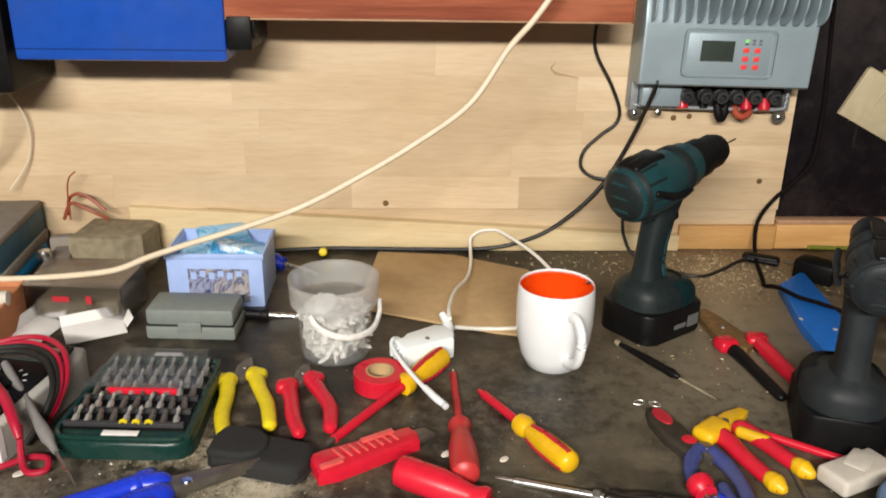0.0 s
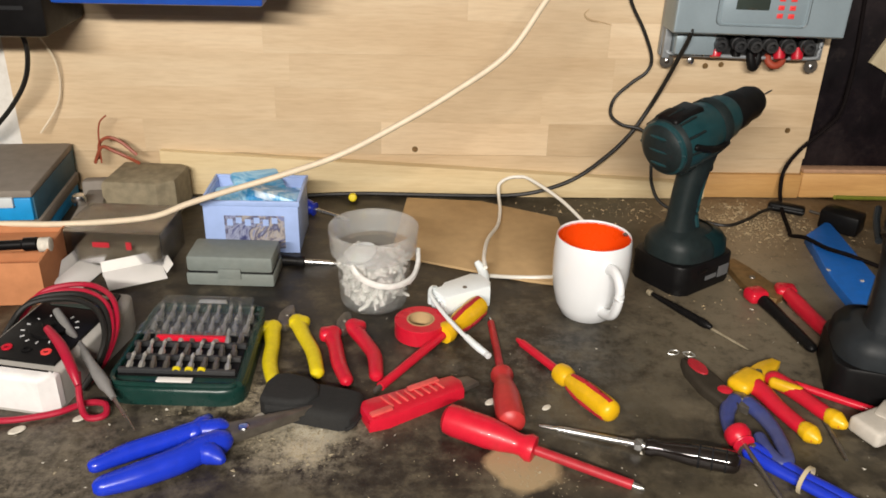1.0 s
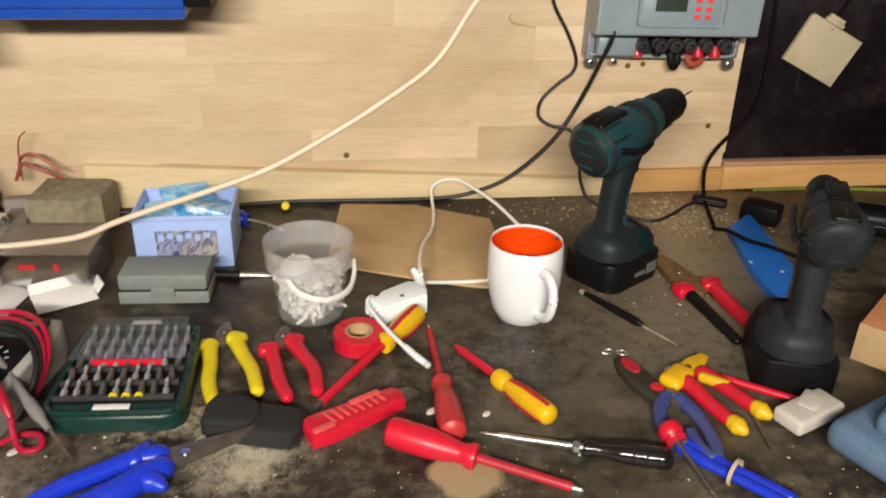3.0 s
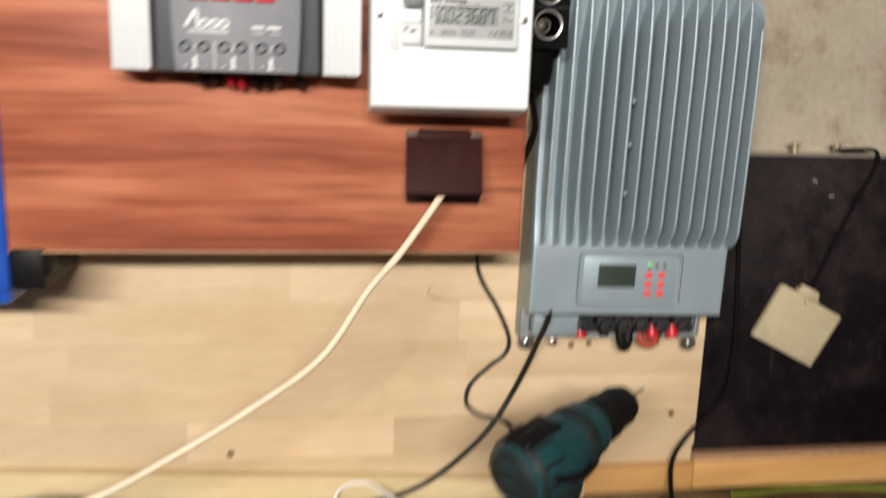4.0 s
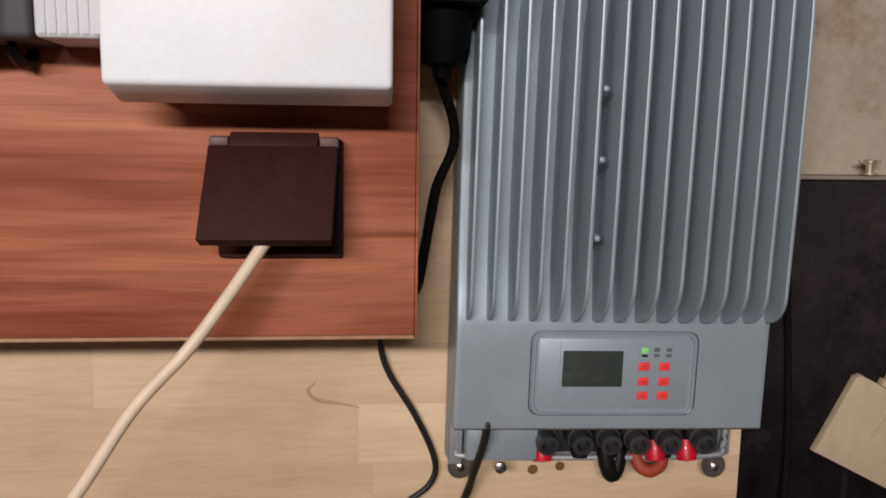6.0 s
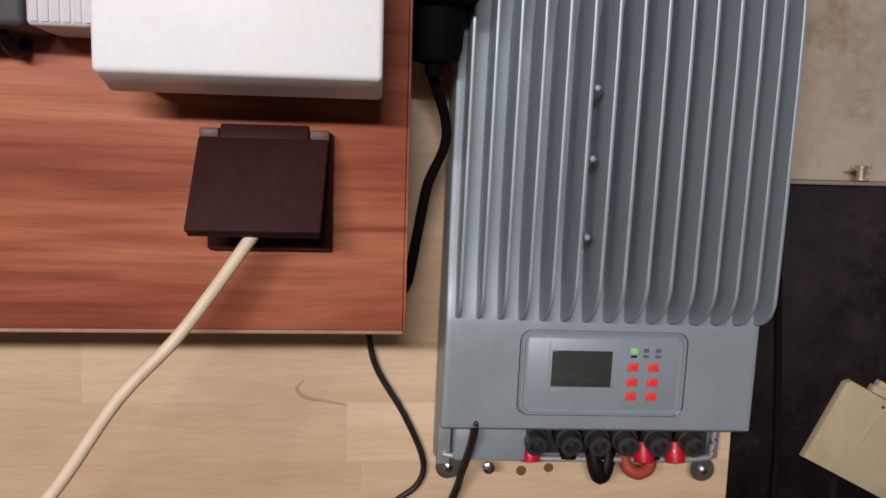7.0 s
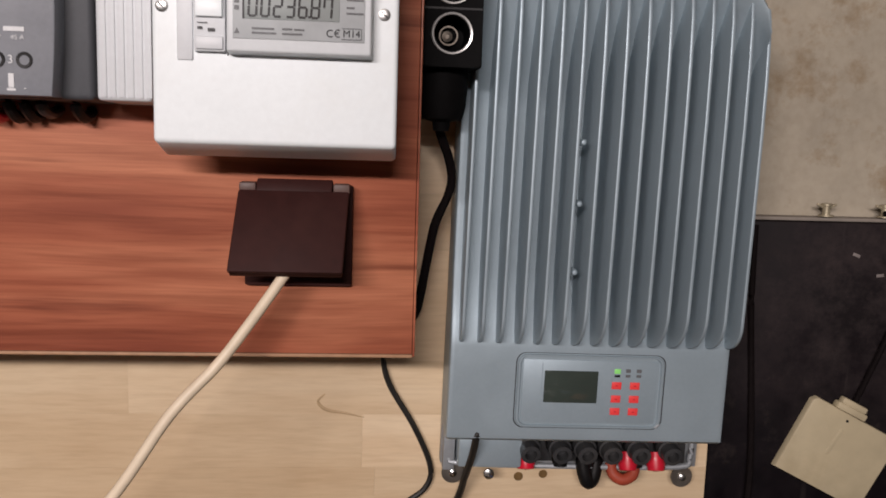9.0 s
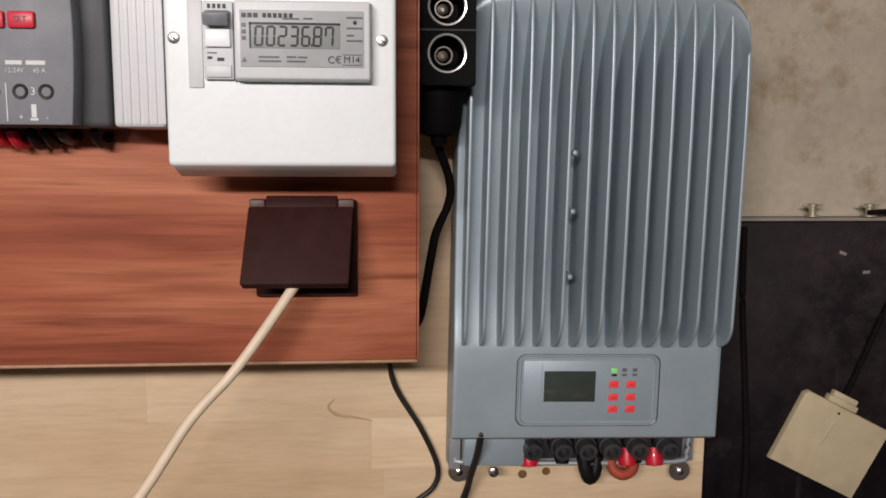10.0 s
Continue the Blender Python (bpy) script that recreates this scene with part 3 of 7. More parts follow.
def butterfly_screw(x):
    s = thing("wing_screw", (x, 0.018, 1.2925), "small tarnished brass wing screw on the panel edge", "screw", group="wing screws on the dark panel")
    part("shank", L([(0, 0), (0.003, 0), (0.003, 0.008), (0.0045, 0.0085), (0.0045, 0.0105), (0, 0.011)], 10), PALEBRASS, s)
    part("washer", L([(0.0035, 0.0), (0.006, 0.0), (0.006, 0.0012), (0.0035, 0.0012)], 12), PALEBRASS, s)
    for k in (-1, 1):
        part("wing", B((0.006, 0.0025, 0.002), (k * 0.0055, 0, 0.0085), (0, k * -28, 0), 0.0006), PALEBRASS, s)
    return s


for sx in (0.341, 0.391):
    butterfly_screw(sx)
for sx, sz, sr in ((0.368, 1.2615, 20), (0.3900, 1.2450, -5)):
    solo("paint_fleck", B((0.0065, 0.0006, 0.0026), (sx, 0.0138, sz), (0, sr, 0), 0.0002), surface("dull_fleck", (0.22, 0.19, 0.18), 0.7), "pale fleck of old paint on the dark panel", "fleck", group="flecks on the dark panel")

# beech panel made of staves
panel = tagged(new("wall_panel_beech"), "glued beech stave panel on the wall above the bench", "wall panel", kind="structure")
rng = random.Random(4)
z, row = 0.956, 0
while z < 1.4995:
    h = min(0.0435, 1.4995 - z)
    x = -0.7745
    first = True
    while x < 0.248:
        ln = rng.uniform(0.2, 0.46) if not first else rng.uniform(0.08, 0.4)
        first = False
        x1 = x + ln
        if x1 > 0.248 - 0.06:
            x1 = 0.249
        yo = rng.uniform(0, 0.0001)
        part("stave", BB(x, x1, -yo, 0.024, z, z + h - 0.00006, 0.0), BEECH, panel)
        x = x1 + 0.00006
    z += h
    row += 1
part("lower_stave", BB(-0.7745, 0.249, 0.0040, 0.024, BZ + 0.0005, 0.9559), BEECH, panel, "wide bottom board of the beech panel")
part("top_edge", BB(-0.7745, 0.2555, -0.0004, 0.0335, 1.4997, 1.503, 0.0008), BEECH_EDGE, panel)
part("backing", BB(-0.7744, 0.2485, 0.0245, 0.0335, BZ + 0.0005, 1.4995), BEECH_EDGE, panel)
for kx, kz, kr in ((-0.272, 0.9634, 0.0032), (0.2178, 0.9953, 0.003), (0.178, 0.925, 0.0045), (0.0940, 1.0790, 0.0030), (0.1140, 1.0810, 0.0028)):
    part("screw_hole", L([(0, 0), (kr, 0), (kr * 1.25, 0.0006), (kr * 0.6, 0.0007), (0, 0.0003)], 14, facing(kx, -0.0002, kz)), RUST, panel)

part("water_stain", T([(-0.0605, -0.0001, 1.1465), (-0.0660, -0.0001, 1.1405), (-0.0600, -0.0001, 1.1340), (-0.0450, -0.0001, 1.1310), (-0.0300, -0.0001, 1.1275)], [0.0004, 0.0012, 0.0015, 0.0010, 0.0003], 6), surface("beech_stain", (0.50, 0.36, 0.21), 0.5, 0, 0.1, 60.0, 0.0), panel)

setting("trim_batten", X(P([(-0.60, BZ + 0.0006), (0.118, BZ + 0.0006), (0.118, 0.9215), (-0.60, 0.9602)], -0.0038, 0.0100, 0.0010), Matrix(((1, 0, 0, 0), (0, 0, -1, 0), (0, 1, 0, 0), (0, 0, 0, 1)))), PALEPINE, "pale yellow tapering batten along the foot of the panel", "batten")
setting("trim_sill_end", BB(0.1185, 0.2500, -0.0050, 0.0038, BZ + 0.0005, 0.9345, 0.002), PINE, "stained orange pine strip under the panel's end", "trim")

# ---- cherry board with the electrical gear ----
board = thing("cherry_board", (0, 0, 0), "red cherry-veneered chipboard standing off the wall", "board")
part("face", BB(-0.452, 0.0, -0.116, -0.100, 1.2100, 1.66, 0.0008), CHERRY, board)
part("edge_band", BB(-0.452, 0.0, -0.1165, -0.0995, 1.2078, 1.2098, 0.0004), EDGE_BAND, board)
part("side_band", BB(0.0002, 0.0016, -0.1163, -0.0997, 1.2085, 1.66, 0.0003), CHERRY, board)
for bx in (-0.40, -0.06):
    part("batten", BB(bx - 0.02, bx + 0.02, -0.0995, -0.0005, 1.30, 1.64), PINE, board)

# meter box
mbox = thing("meter_box", (-0.078, -0.116, 1.341), "white plastic meter box with screwed cover on the cherry board", "meter box")


def tapered(w0, w1, h0, h1, d, bev):
    """Box from the board (y 0) to its front (y -d), a little narrower in front; its bottom edge at z 0."""
    bm = bmesh.new()
    q = []
    for w, lo, hi, y in ((w0, h0[0], h0[1], 0.0), (w1, h1[0], h1[1], -d)):
        q.append([bm.verts.new(p) for p in ((-w / 2, y, lo), (w / 2, y, lo), (w / 2, y, hi), (-w / 2, y, hi))])
    a, b = q
    bm.faces.new(a)
    bm.faces.new(b[::-1])
    for i in range(4):
        bm.faces.new((a[i], b[i], b[(i + 1) % 4], a[(i + 1) % 4]))
    bmesh.ops.recalc_face_normals(bm, faces=bm.faces[:])
    bmesh.ops.bevel(bm, geom=bm.edges[:], offset=bev, segments=3, affect="EDGES", profile=0.5)
    return bm


MF = -0.072  # front of the cover
part("base", X(tapered(0.120, 0.120, (-0.0040, 0.172), (-0.0040, 0.172), 0.0415, 0.003), pose(0.0022, 0, 0)), WHITEPL, mbox)
part("cover", X(tapered(0.127, 0.1255, (-0.0078, 0.1725), (0.0005, 0.170), 0.0300, 0.0025), pose(0, -0.0420, 0)), WHITEPL, mbox)
for sx in (-0.0575, 0.0551):
    s = part("screw", L([(0, 0), (0.0032, 0), (0.0032, 0.0008), (0.002, 0.0012), (0, 0.0012)], 14, facing(sx, MF + 0.0003, 0.0692)), STEEL, mbox)
    part("slot", B((0.0042, 0.0006, 0.0008), (sx, MF - 0.001, 0.0692), (0, 40, 0)), INK, s)
part("opening_strip", BB(-0.0500, -0.0420, MF - 0.0012, MF + 0.001, 0.0425, 0.0895, 0.0006), LIGHTPL, mbox)
# miniature breaker
mcb = part("breaker", BB(-0.0410, -0.0252, MF - 0.004, MF + 0.004, 0.0470, 0.0885, 0.0008), LIGHTPL, mbox)
part("toggle_well", BB(-0.0405, -0.0257, MF - 0.0046, MF - 0.0035, 0.0635, 0.0790, 0.0006), METERPL, mcb)
part("toggle", X(B((0.0135, 0.009, 0.0068), bev=0.001), pose(-0.0331, MF - 0.008, 0.0790, 18)), surface("grey_toggle", (0.20, 0.21, 0.225), 0.4), mcb, "grey breaker toggle")
part("toggle_face", BB(-0.0398, -0.0264, MF - 0.0066, MF - 0.004, 0.0640, 0.0735, 0.0008), WHITEPL, mcb)
part("lower_cap", BB(-0.0400, -0.0262, MF - 0.0056, MF - 0.0035, 0.0480, 0.0545, 0.0008), LIGHTPL, mcb)
part("brand_mark", U(*[BB(-0.0385 + i * 0.0027, -0.0368 + i * 0.0027, MF - 0.0045, MF - 0.004, 0.0845, 0.0868) for i in range(4)]), INK, mcb)
part("fine_print", U(BB(-0.039, -0.034, MF - 0.0045, MF - 0.004, 0.0608, 0.0613), BB(-0.039, -0.0365, MF - 0.0045, MF - 0.004, 0.0578, 0.0592), BB(-0.0338, -0.0302, MF - 0.0046, MF - 0.004, 0.0568, 0.0585)), INK, mcb)
part("slit", BB(-0.0248, -0.0242, MF - 0.0005, MF + 0.001, 0.0455, 0.0885), INK, mbox)
# energy meter
em = part("energy_meter", X(tapered(0.0748, 0.0722, (0.0458, 0.0895), (0.0470, 0.0883), 0.012, 0.0012), pose(0.0125, MF + 0.002, 0)), METERPL, mbox, "grey digital energy meter")
EF = MF - 0.0102
part("label_plate", BB(-0.0205, 0.0452, EF - 0.0004, EF + 0.0004, 0.0535, 0.0832, 0.0002), LABELGREY, em)
part("display", BB(-0.0150, 0.0325, EF - 0.0008, EF, 0.0632, 0.0762, 0.0002), LCDGREY, em, "reflective liquid crystal display")
part("display_rim", U(BB(-0.0156, 0.0325, EF - 0.0011, EF - 0.0002, 0.0756, 0.0767), BB(-0.0156, -0.0147, EF - 0.0011, EF - 0.0002, 0.0632, 0.0767)), INK, em)

SEGS = {"0": "abcdef", "2": "abged", "3": "abgcd", "6": "afedcg", "8": "abcdefg", "7": "fabc"}


def digit(ch, x, zb, w, h, y, t=0.00105):
    spans = {"a": (0, h, 1), "g": (0, h / 2, 1), "d": (0, 0, 1), "f": (0, h / 2, 0), "b": (w, h / 2, 0), "e": (0, 0, 0), "c": (w, 0, 0)}
    for s in SEGS[ch]:
        dx, dz, flat = spans[s]
        lean = 0.06
        if flat:
            seg = (BB(x + dx + t * 0.3 + dz * lean, x + dx + w - t * 0.3 + dz * lean, y, y + 0.0002, zb + dz - t / 2, zb + dz + t / 2))
        else:
            mid = dz + h / 4
            seg = (B((t, 0.0002, h / 2 - t * 0.5), (x + dx + mid * lean, y + 0.0001, zb + mid), (0, 3.4, 0)))
        part("digit_segment", seg, INK, em)


dx = -0.0127
for ch in "00236.87":
    if ch == ".":
        part("decimal_point", BB(dx - 0.0013, dx - 0.0002, EF - 0.0012, EF - 0.001, 0.0645, 0.0656), INK, em)
        continue
    digit(ch, dx, 0.0647, 0.0038, 0.0098, EF - 0.0012)
    dx += 0.0062
for bx0, bx1 in [(-0.0195 + i * 0.0031, -0.0172 + i * 0.0031) for i in range(3)] + [(-0.0085 + i * 0.0028, -0.0066 + i * 0.0028) for i in range(6)]:
    part("brand_bar", BB(bx0, bx1, EF - 0.0008, EF - 0.0003, 0.0792, 0.0815), INK, em)
part("fine_print", U(*[BB(a, b, EF - 0.0008, EF - 0.0003, c, c + 0.0009) for a, b, c in ((0.002, 0.011, 0.0783), (0.013, 0.018, 0.0785), (-0.011, 0.000, 0.0582), (0.004, 0.009, 0.0583), (0.010, 0.015, 0.0582), (-0.011, 0.001, 0.0560), (0.004, 0.014, 0.0560), (0.036, 0.0445, 0.0793), (0.036, 0.0445, 0.0738), (0.036, 0.0400, 0.0700), (0.036, 0.0445, 0.0672))]), GREYINK, em)
part("pulse_lamp", L([(0, 0), (0.0011, 0), (0.0011, 0.0006), (0, 0.0007)], 12, facing(0.0405, EF - 0.0002, 0.0772)), INK, em)
part("pictograms", U(*[BB(-0.0196, -0.0174, EF - 0.0008, EF - 0.0003, c, c + 0.0021) for c in (0.0742, 0.0708, 0.0674)]), GREYINK, em)
part("warning_triangle", X(P([(-0.0014, 0), (0.0014, 0), (0, 0.0026)], 0, 0.0003), pose(-0.0184, EF - 0.0005, 0.0560, 90)), GREYINK, em)
lettering("C\u20ac", 0.0054, pose(0.0295, EF - 0.0007, 0.0573), INK, "marking", em)
part("mark_box", U(BB(0.0337, 0.0438, EF - 0.0009, EF - 0.0003, 0.0601, 0.0603), BB(0.0337, 0.0438, EF - 0.0009, EF - 0.0003, 0.0547, 0.0549), BB(0.0436, 0.0438, EF - 0.0009, EF - 0.0003, 0.0548, 0.0602)), INK, em)
lettering("M14", 0.0050, pose(0.0387, EF - 0.0007, 0.0575), INK, "marking", em)
lettering("13.5.2014", 0.0066, pose(0.0048, MF - 0.0002, 0.0968, 0, 3), GREYINK, "handwriting", mbox, "handwritten date in black ink")

# charge controller
cc = thing("charge_controller", (-0.243, -0.116, 1.361), "grey solar charge controller with white side wings and red buttons", "charge controller")
CF = -0.054
part("housing", tapered(0.1305, 0.1265, (0.0, 0.150), (0.001, 0.149), 0.040, 0.003), DARKBAND, cc)


def lens_face():
    """Raised front, bowed in at both sides."""
    n = 12
    left = [(-0.0435 - 0.0055 * math.sin(math.pi * (0.15 + 0.85 * i / n)) + 0.006 * (i / n) ** 3, 0.002 + 0.146 * i / n) for i in range(n + 1)]
    pts = left[::-1] + [(-x, zz) for x, zz in left]
    return X(P(pts, 0.036, 0.054, 0.0012), pose(0, 0, 0, 90))


part("front", lens_face(), ANTHRACITE, cc)
for k in (-1, 1):
    w = part("wing", X(tapered(0.0315, 0.0295, (0.0, 0.150), (0.0012, 0.149), 0.044, 0.0025), pose(k * 0.0805, 0, 0)), LIGHTPL, cc, "white ribbed side wing")
    for i in range(6):
        part("rib", BB(k * 0.0805 - 0.0125 + i * 0.0048, k * 0.0805 - 0.0092 + i * 0.0048, -0.0446, -0.0436, 0.003, 0.147, 0.0003), LIGHTPL, w)
lcd = part("display", BB(-0.0310, 0.0270, CF - 0.0006, CF + 0.0005, 0.0755, 0.1160, 0.0003), LCDGREEN, cc, "lit pale green display")
part("display_frame", U(BB(-0.0345, -0.0310, CF - 0.0012, CF + 0.0005, 0.0735, 0.1180), BB(-0.0345, 0.0290, CF - 0.0012, CF + 0.0005, 0.1160, 0.1190)), BLACK, cc)
for a, b, c, d in ((-0.007, 0.006, 0.1045, 0.1050), (-0.007, 0.006, 0.0955, 0.0960), (-0.007, -0.0065, 0.0955, 0.1050), (0.0055, 0.006, 0.0955, 0.1050), (-0.0065, 0.0055, 0.0905, 0.0918), (-0.0065, 0.0055, 0.0925, 0.0938), (-0.028, -0.018, 0.083, 0.0865), (-0.006, 0.006, 0.083, 0.0865), (0.013, 0.023, 0.083, 0.0865), (-0.030, 0.026, 0.0800, 0.0806), (-0.028, -0.010, 0.0772, 0.0788), (0.0165, 0.0190, 0.0925, 0.0965), (0.0155, 0.02, 0.0965, 0.0990), (0.008, 0.014, 0.0985, 0.099), (-0.026, -0.020, 0.092, 0.0925), (-0.026, -0.020, 0.1, 0.1005)):
    part("symbol", BB(a, b, CF - 0.0009, CF - 0.0006, c, d), GREYINK, lcd)
for i in range(4):
    b = part("button", BB(-0.0350 + i * 0.0164, -0.0202 + i * 0.0164, CF - 0.0026, CF + 0.001, 0.0548, 0.0642, 0.0014), REDBTN, cc, "red rubber button")
    if i == 3:
        lettering("SET", 0.0046, pose(0.0216, CF - 0.0028, 0.0596), DARKBAND, "marking", b)
part("logo", U(X(B((0.0028, 0.0004, 0.0150)), pose(-0.0338, CF - 0.0003, 0.0420, 0, 32)), X(B((0.0022, 0.0004, 0.0120)), pose(-0.0290, CF - 0.0003, 0.0405)), *[X(L([(0.0020, 0), (0.0037, 0), (0.0037, 0.0004), (0.0020, 0.0004), (0.0020, 0)], 14), facing(x, CF + 0.0001, 0.0382)) for x in (-0.0240, -0.0165, -0.0092)], BB(-0.0355, -0.0055, CF - 0.0005, CF, 0.0325, 0.0333), BB(-0.0355, -0.0055, CF - 0.0005, CF, 0.0308, 0.0314)), PALEINK, cc, "white printed maker's mark")
part("model_print", U(BB(0.0115, 0.0205, CF - 0.0005, CF, 0.0352, 0.0375), BB(0.0225, 0.0330, CF - 0.0005, CF, 0.0352, 0.0375)), PALEINK, cc)
lettering("12/24V", 0.0036, pose(0.0160, CF - 0.0004, 0.0320), PALEINK, "marking", cc)
lettering("45 A", 0.0036, pose(0.0295, CF - 0.0004, 0.0320), PALEINK, "marking", cc)
for i, hx in enumerate((-0.0385, -0.0245, -0.0095, 0.0035, 0.0185, 0.0325)):
    h = part("terminal", L([(0.0026, 0.0), (0.0042, 0.0004), (0.0044, 0.0), (0.0026, -0.004), (0.0, -0.004)], 16, facing(hx, CF - 0.0002, 0.0205), True), INK, cc, "screw terminal opening")
    part("screw", L([(0, 0), (0.0024, 0), (0.0022, 0.0006), (0.0008, 0.0006), (0.0006, 0.0001), (0, 0.0001)], 10, facing(hx + 0.0008, CF + 0.0022, 0.0195)), DULLSTEEL, h)
for gx in (-0.017, 0.011):
    part("divider", BB(gx - 0.0003, gx + 0.0003, CF - 0.0004, CF, 0.004, 0.025), PALEINK, cc)
for i, gx in enumerate((-0.0315, -0.003, 0.0255)):
    lettering(str(i + 1), 0.0062, pose(gx, CF - 0.0004, 0.0205), PALEINK, "marking", cc)
    part("pictogram", U(BB(gx - 0.0014, gx + 0.0014, CF - 0.0004, CF, 0.0062, 0.0135), BB(gx - 0.0022, gx + 0.0022, CF - 0.0004, CF, 0.0045, 0.0058)), PALEINK, cc)
    lettering("+", 0.005, pose(gx - 0.007, CF - 0.0004, 0.0062), PALEINK, "marking", cc)
    lettering("-", 0.005, pose(gx + 0.007, CF - 0.0004, 0.0062), PALEINK, "marking", cc)
for i, (hx, col) in enumerate(((-0.0315, BLACK), (-0.0225, BLACK), (-0.009, RED), (-0.0005, RED), (0.0105, BLACK), (0.0195, BLACK), (0.0285, PORT), (0.0475, BLACK))):
    dz = rng.uniform(-0.002, 0.002)
    part("wire", T([(hx, -0.022, 0.004), (hx, -0.022, -0.003), (hx + 0.001, -0.014, -0.0075 + dz), (hx + 0.002, -0.006, -0.007 + dz), (hx + 0.002, -0.0005, -0.004)], 0.0033, 8, 4), col, cc)

# brown wall socket with lifted flap
so = thing("brown_wall_socket", (-0.071, -0.116, 1.2895), "dark brown bakelite wall socket with lifted hinged flap", "socket")
part("plate", BB(-0.0332, 0.0322, -0.006, 0.0, -0.0355, 0.0275, 0.0018), BROWN, so)
part("well", L([(0.0, -0.010), (0.019, -0.010), (0.0195, 0.0), (0.0225, 0.0), (0.0225, -0.003)], 24, facing(0, -0.0065, -0.003)), BROWN, so)
lift = pose(-0.0023, -0.0112, 0.0280, -31) @ Matrix(((1, 0, 0.05, 0), (0, 1, 0, 0), (0, 0, 1, 0), (0, 0, 0, 1)))
fl = part("flap", X(B((0.0655, 0.0042, 0.0526), (0, 0, -0.0315), bev=0.0014), lift), BROWN, so, "lifted dark brown flap")
part("hinge_tongue", X(B((0.0450, 0.0054, 0.0088), (0, 0.0002, -0.0020), bev=0.0012), lift), BROWN, fl)
part("lower_lip", X(B((0.0645, 0.0050, 0.0026), (0, 0.0046, -0.0560), bev=0.0009), lift), BROWN, fl)
for lx in (-0.0300, 0.0254):
    part("hinge_lug", B((0.0098, 0.010, 0.0060), (lx, -0.0104, 0.0255), bev=0.0010), BROWNLUG, so)
part("plug", L([(0, -0.004), (0.0165, -0.004), (0.0175, 0.0), (0.0165, 0.010), (0.009, 0.016), (0, 0.017)], 20, facing(-0.001, -0.008, -0.010)), BROWN, so)
part("plug_spout", T([(-0.001, -0.020, -0.012), (-0.002, -0.024, -0.016), (-0.004, -0.027, -0.0205)], [0.007, 0.0055, 0.0045], 10), BROWN, so)

# three-way lighter socket on the board's edge
ls = thing("lighter_socket_block", (0.0205, -0.1, 1.4445), "black three-way car lighter socket block", "socket block")
part("body", BB(-0.0182, 0.0192, 0.032, 0.060, -0.0530, 0.0600, 0.002), MATTBLACK, ls)
shell = bmesh.new()
for cz, z0, z1 in ((-0.0325, -0.0530, -0.01725), (-0.0020, -0.01725, 0.01375), (0.0295, 0.01375, 0.0600)):
    n = 32
    hole, rim = [], []
    for k in range(n):
        c, s_ = math.cos(2 * math.pi * k / n), math.sin(2 * math.pi * k / n)
        hole.append(shell.verts.new((0.0128 * c, 0.0, cz + 0.0128 * s_)))
        reach = min((0.0192 if c > 0 else 0.0182) / max(abs(c), 1e-6), ((z1 - cz) if s_ > 0 else (cz - z0)) / max(abs(s_), 1e-6))
        rim.append(shell.verts.new((reach * c, 0.0, cz + reach * s_)))
    for k in range(n):
        j = (k + 1) % n
        shell.faces.new((hole[k], rim[k], rim[j], hole[j]))
bmesh.ops.recalc_face_normals(shell, faces=shell.faces[:])
part("front_plate", shell, MATTBLACK, ls)
for x0, x1 in ((-0.0182, -0.0158), (0.0168, 0.0192)):
    part("side_wall", BB(x0, x1, 0.0003, 0.0318, -0.0530, 0.0600, 0.0006), MATTBLACK, ls)
part("bottom_wall", BB(-0.0157, 0.0167, 0.0003, 0.0318, -0.0530, -0.0510, 0.0004), MATTBLACK, ls)
for dz in (-0.01725, 0.01375):
    part("groove", BB(-0.0180, 0.0190, -0.0004, 0.0004, dz - 0.0006, dz + 0.0006), INK, ls)
for sz in (-0.0325, -0.0020, 0.0295):
    r = part("socket", L([(0.0100, -0.030), (0.0112, 0.0), (0.0117, 0.0012), (0.0127, 0.0014), (0.0131, 0.0004), (0.0131, -0.002)], 32, facing(0, -0.0003, sz), True), CHROME, ls, "chrome-rimmed lighter socket")
    part("well", L([(0.0, -0.026), (0.0098, -0.026), (0.0111, 0.0005)], 28, facing(0, -0.0002, sz), True), MATTBLACK, r)
    part("contact", L([(0, 0), (0.0034, 0), (0.0034, 0.0012), (0.0016, 0.0018), (0.0014, 0.0010), (0, 0.0010)], 14, facing(-0.0022, 0.012, sz - 0.0008)), DULLSTEEL, r)
    part("inner_ring", L([(0.0052, 0.0), (0.0062, 0.0), (0.0062, 0.0006), (0.0052, 0.0006), (0.0052, 0.0)], 24, facing(-0.0015, 0.010, sz - 0.0005)), DULLSTEEL, r)
# plug, kept wide far down so its black also covers the block's shadow
part("plug", X(L([(0, 0), (0.0165, 0.0), (0.0170, 0.012), (0.0158, 0.026), (0.0140, 0.033), (0.0060, 0.035), (0.0052, 0.041), (0, 0.042)], 18), pose(-0.003, 0.028, -0.0520, 180, 0, 0)), MATTBLACK, ls)

# ---- inverter ----
inv = thing("solar_inverter", (0.134, 0.0, 1.0855), "silver-grey finned solar inverter with small display hung on the beech panel", "inverter", tilt=(0, 1.0))
W = 0.1025


def side_shape(outline, x0, x1):
    """Outline in (depth towards the walker, height), thick along x."""
    bm = P(outline, x0, x1)
    return X(bm, Matrix(((0, 0, 1, 0), (-1, 0, 0, 0), (0, 1, 0, 0), (0, 0, 0, 1))))


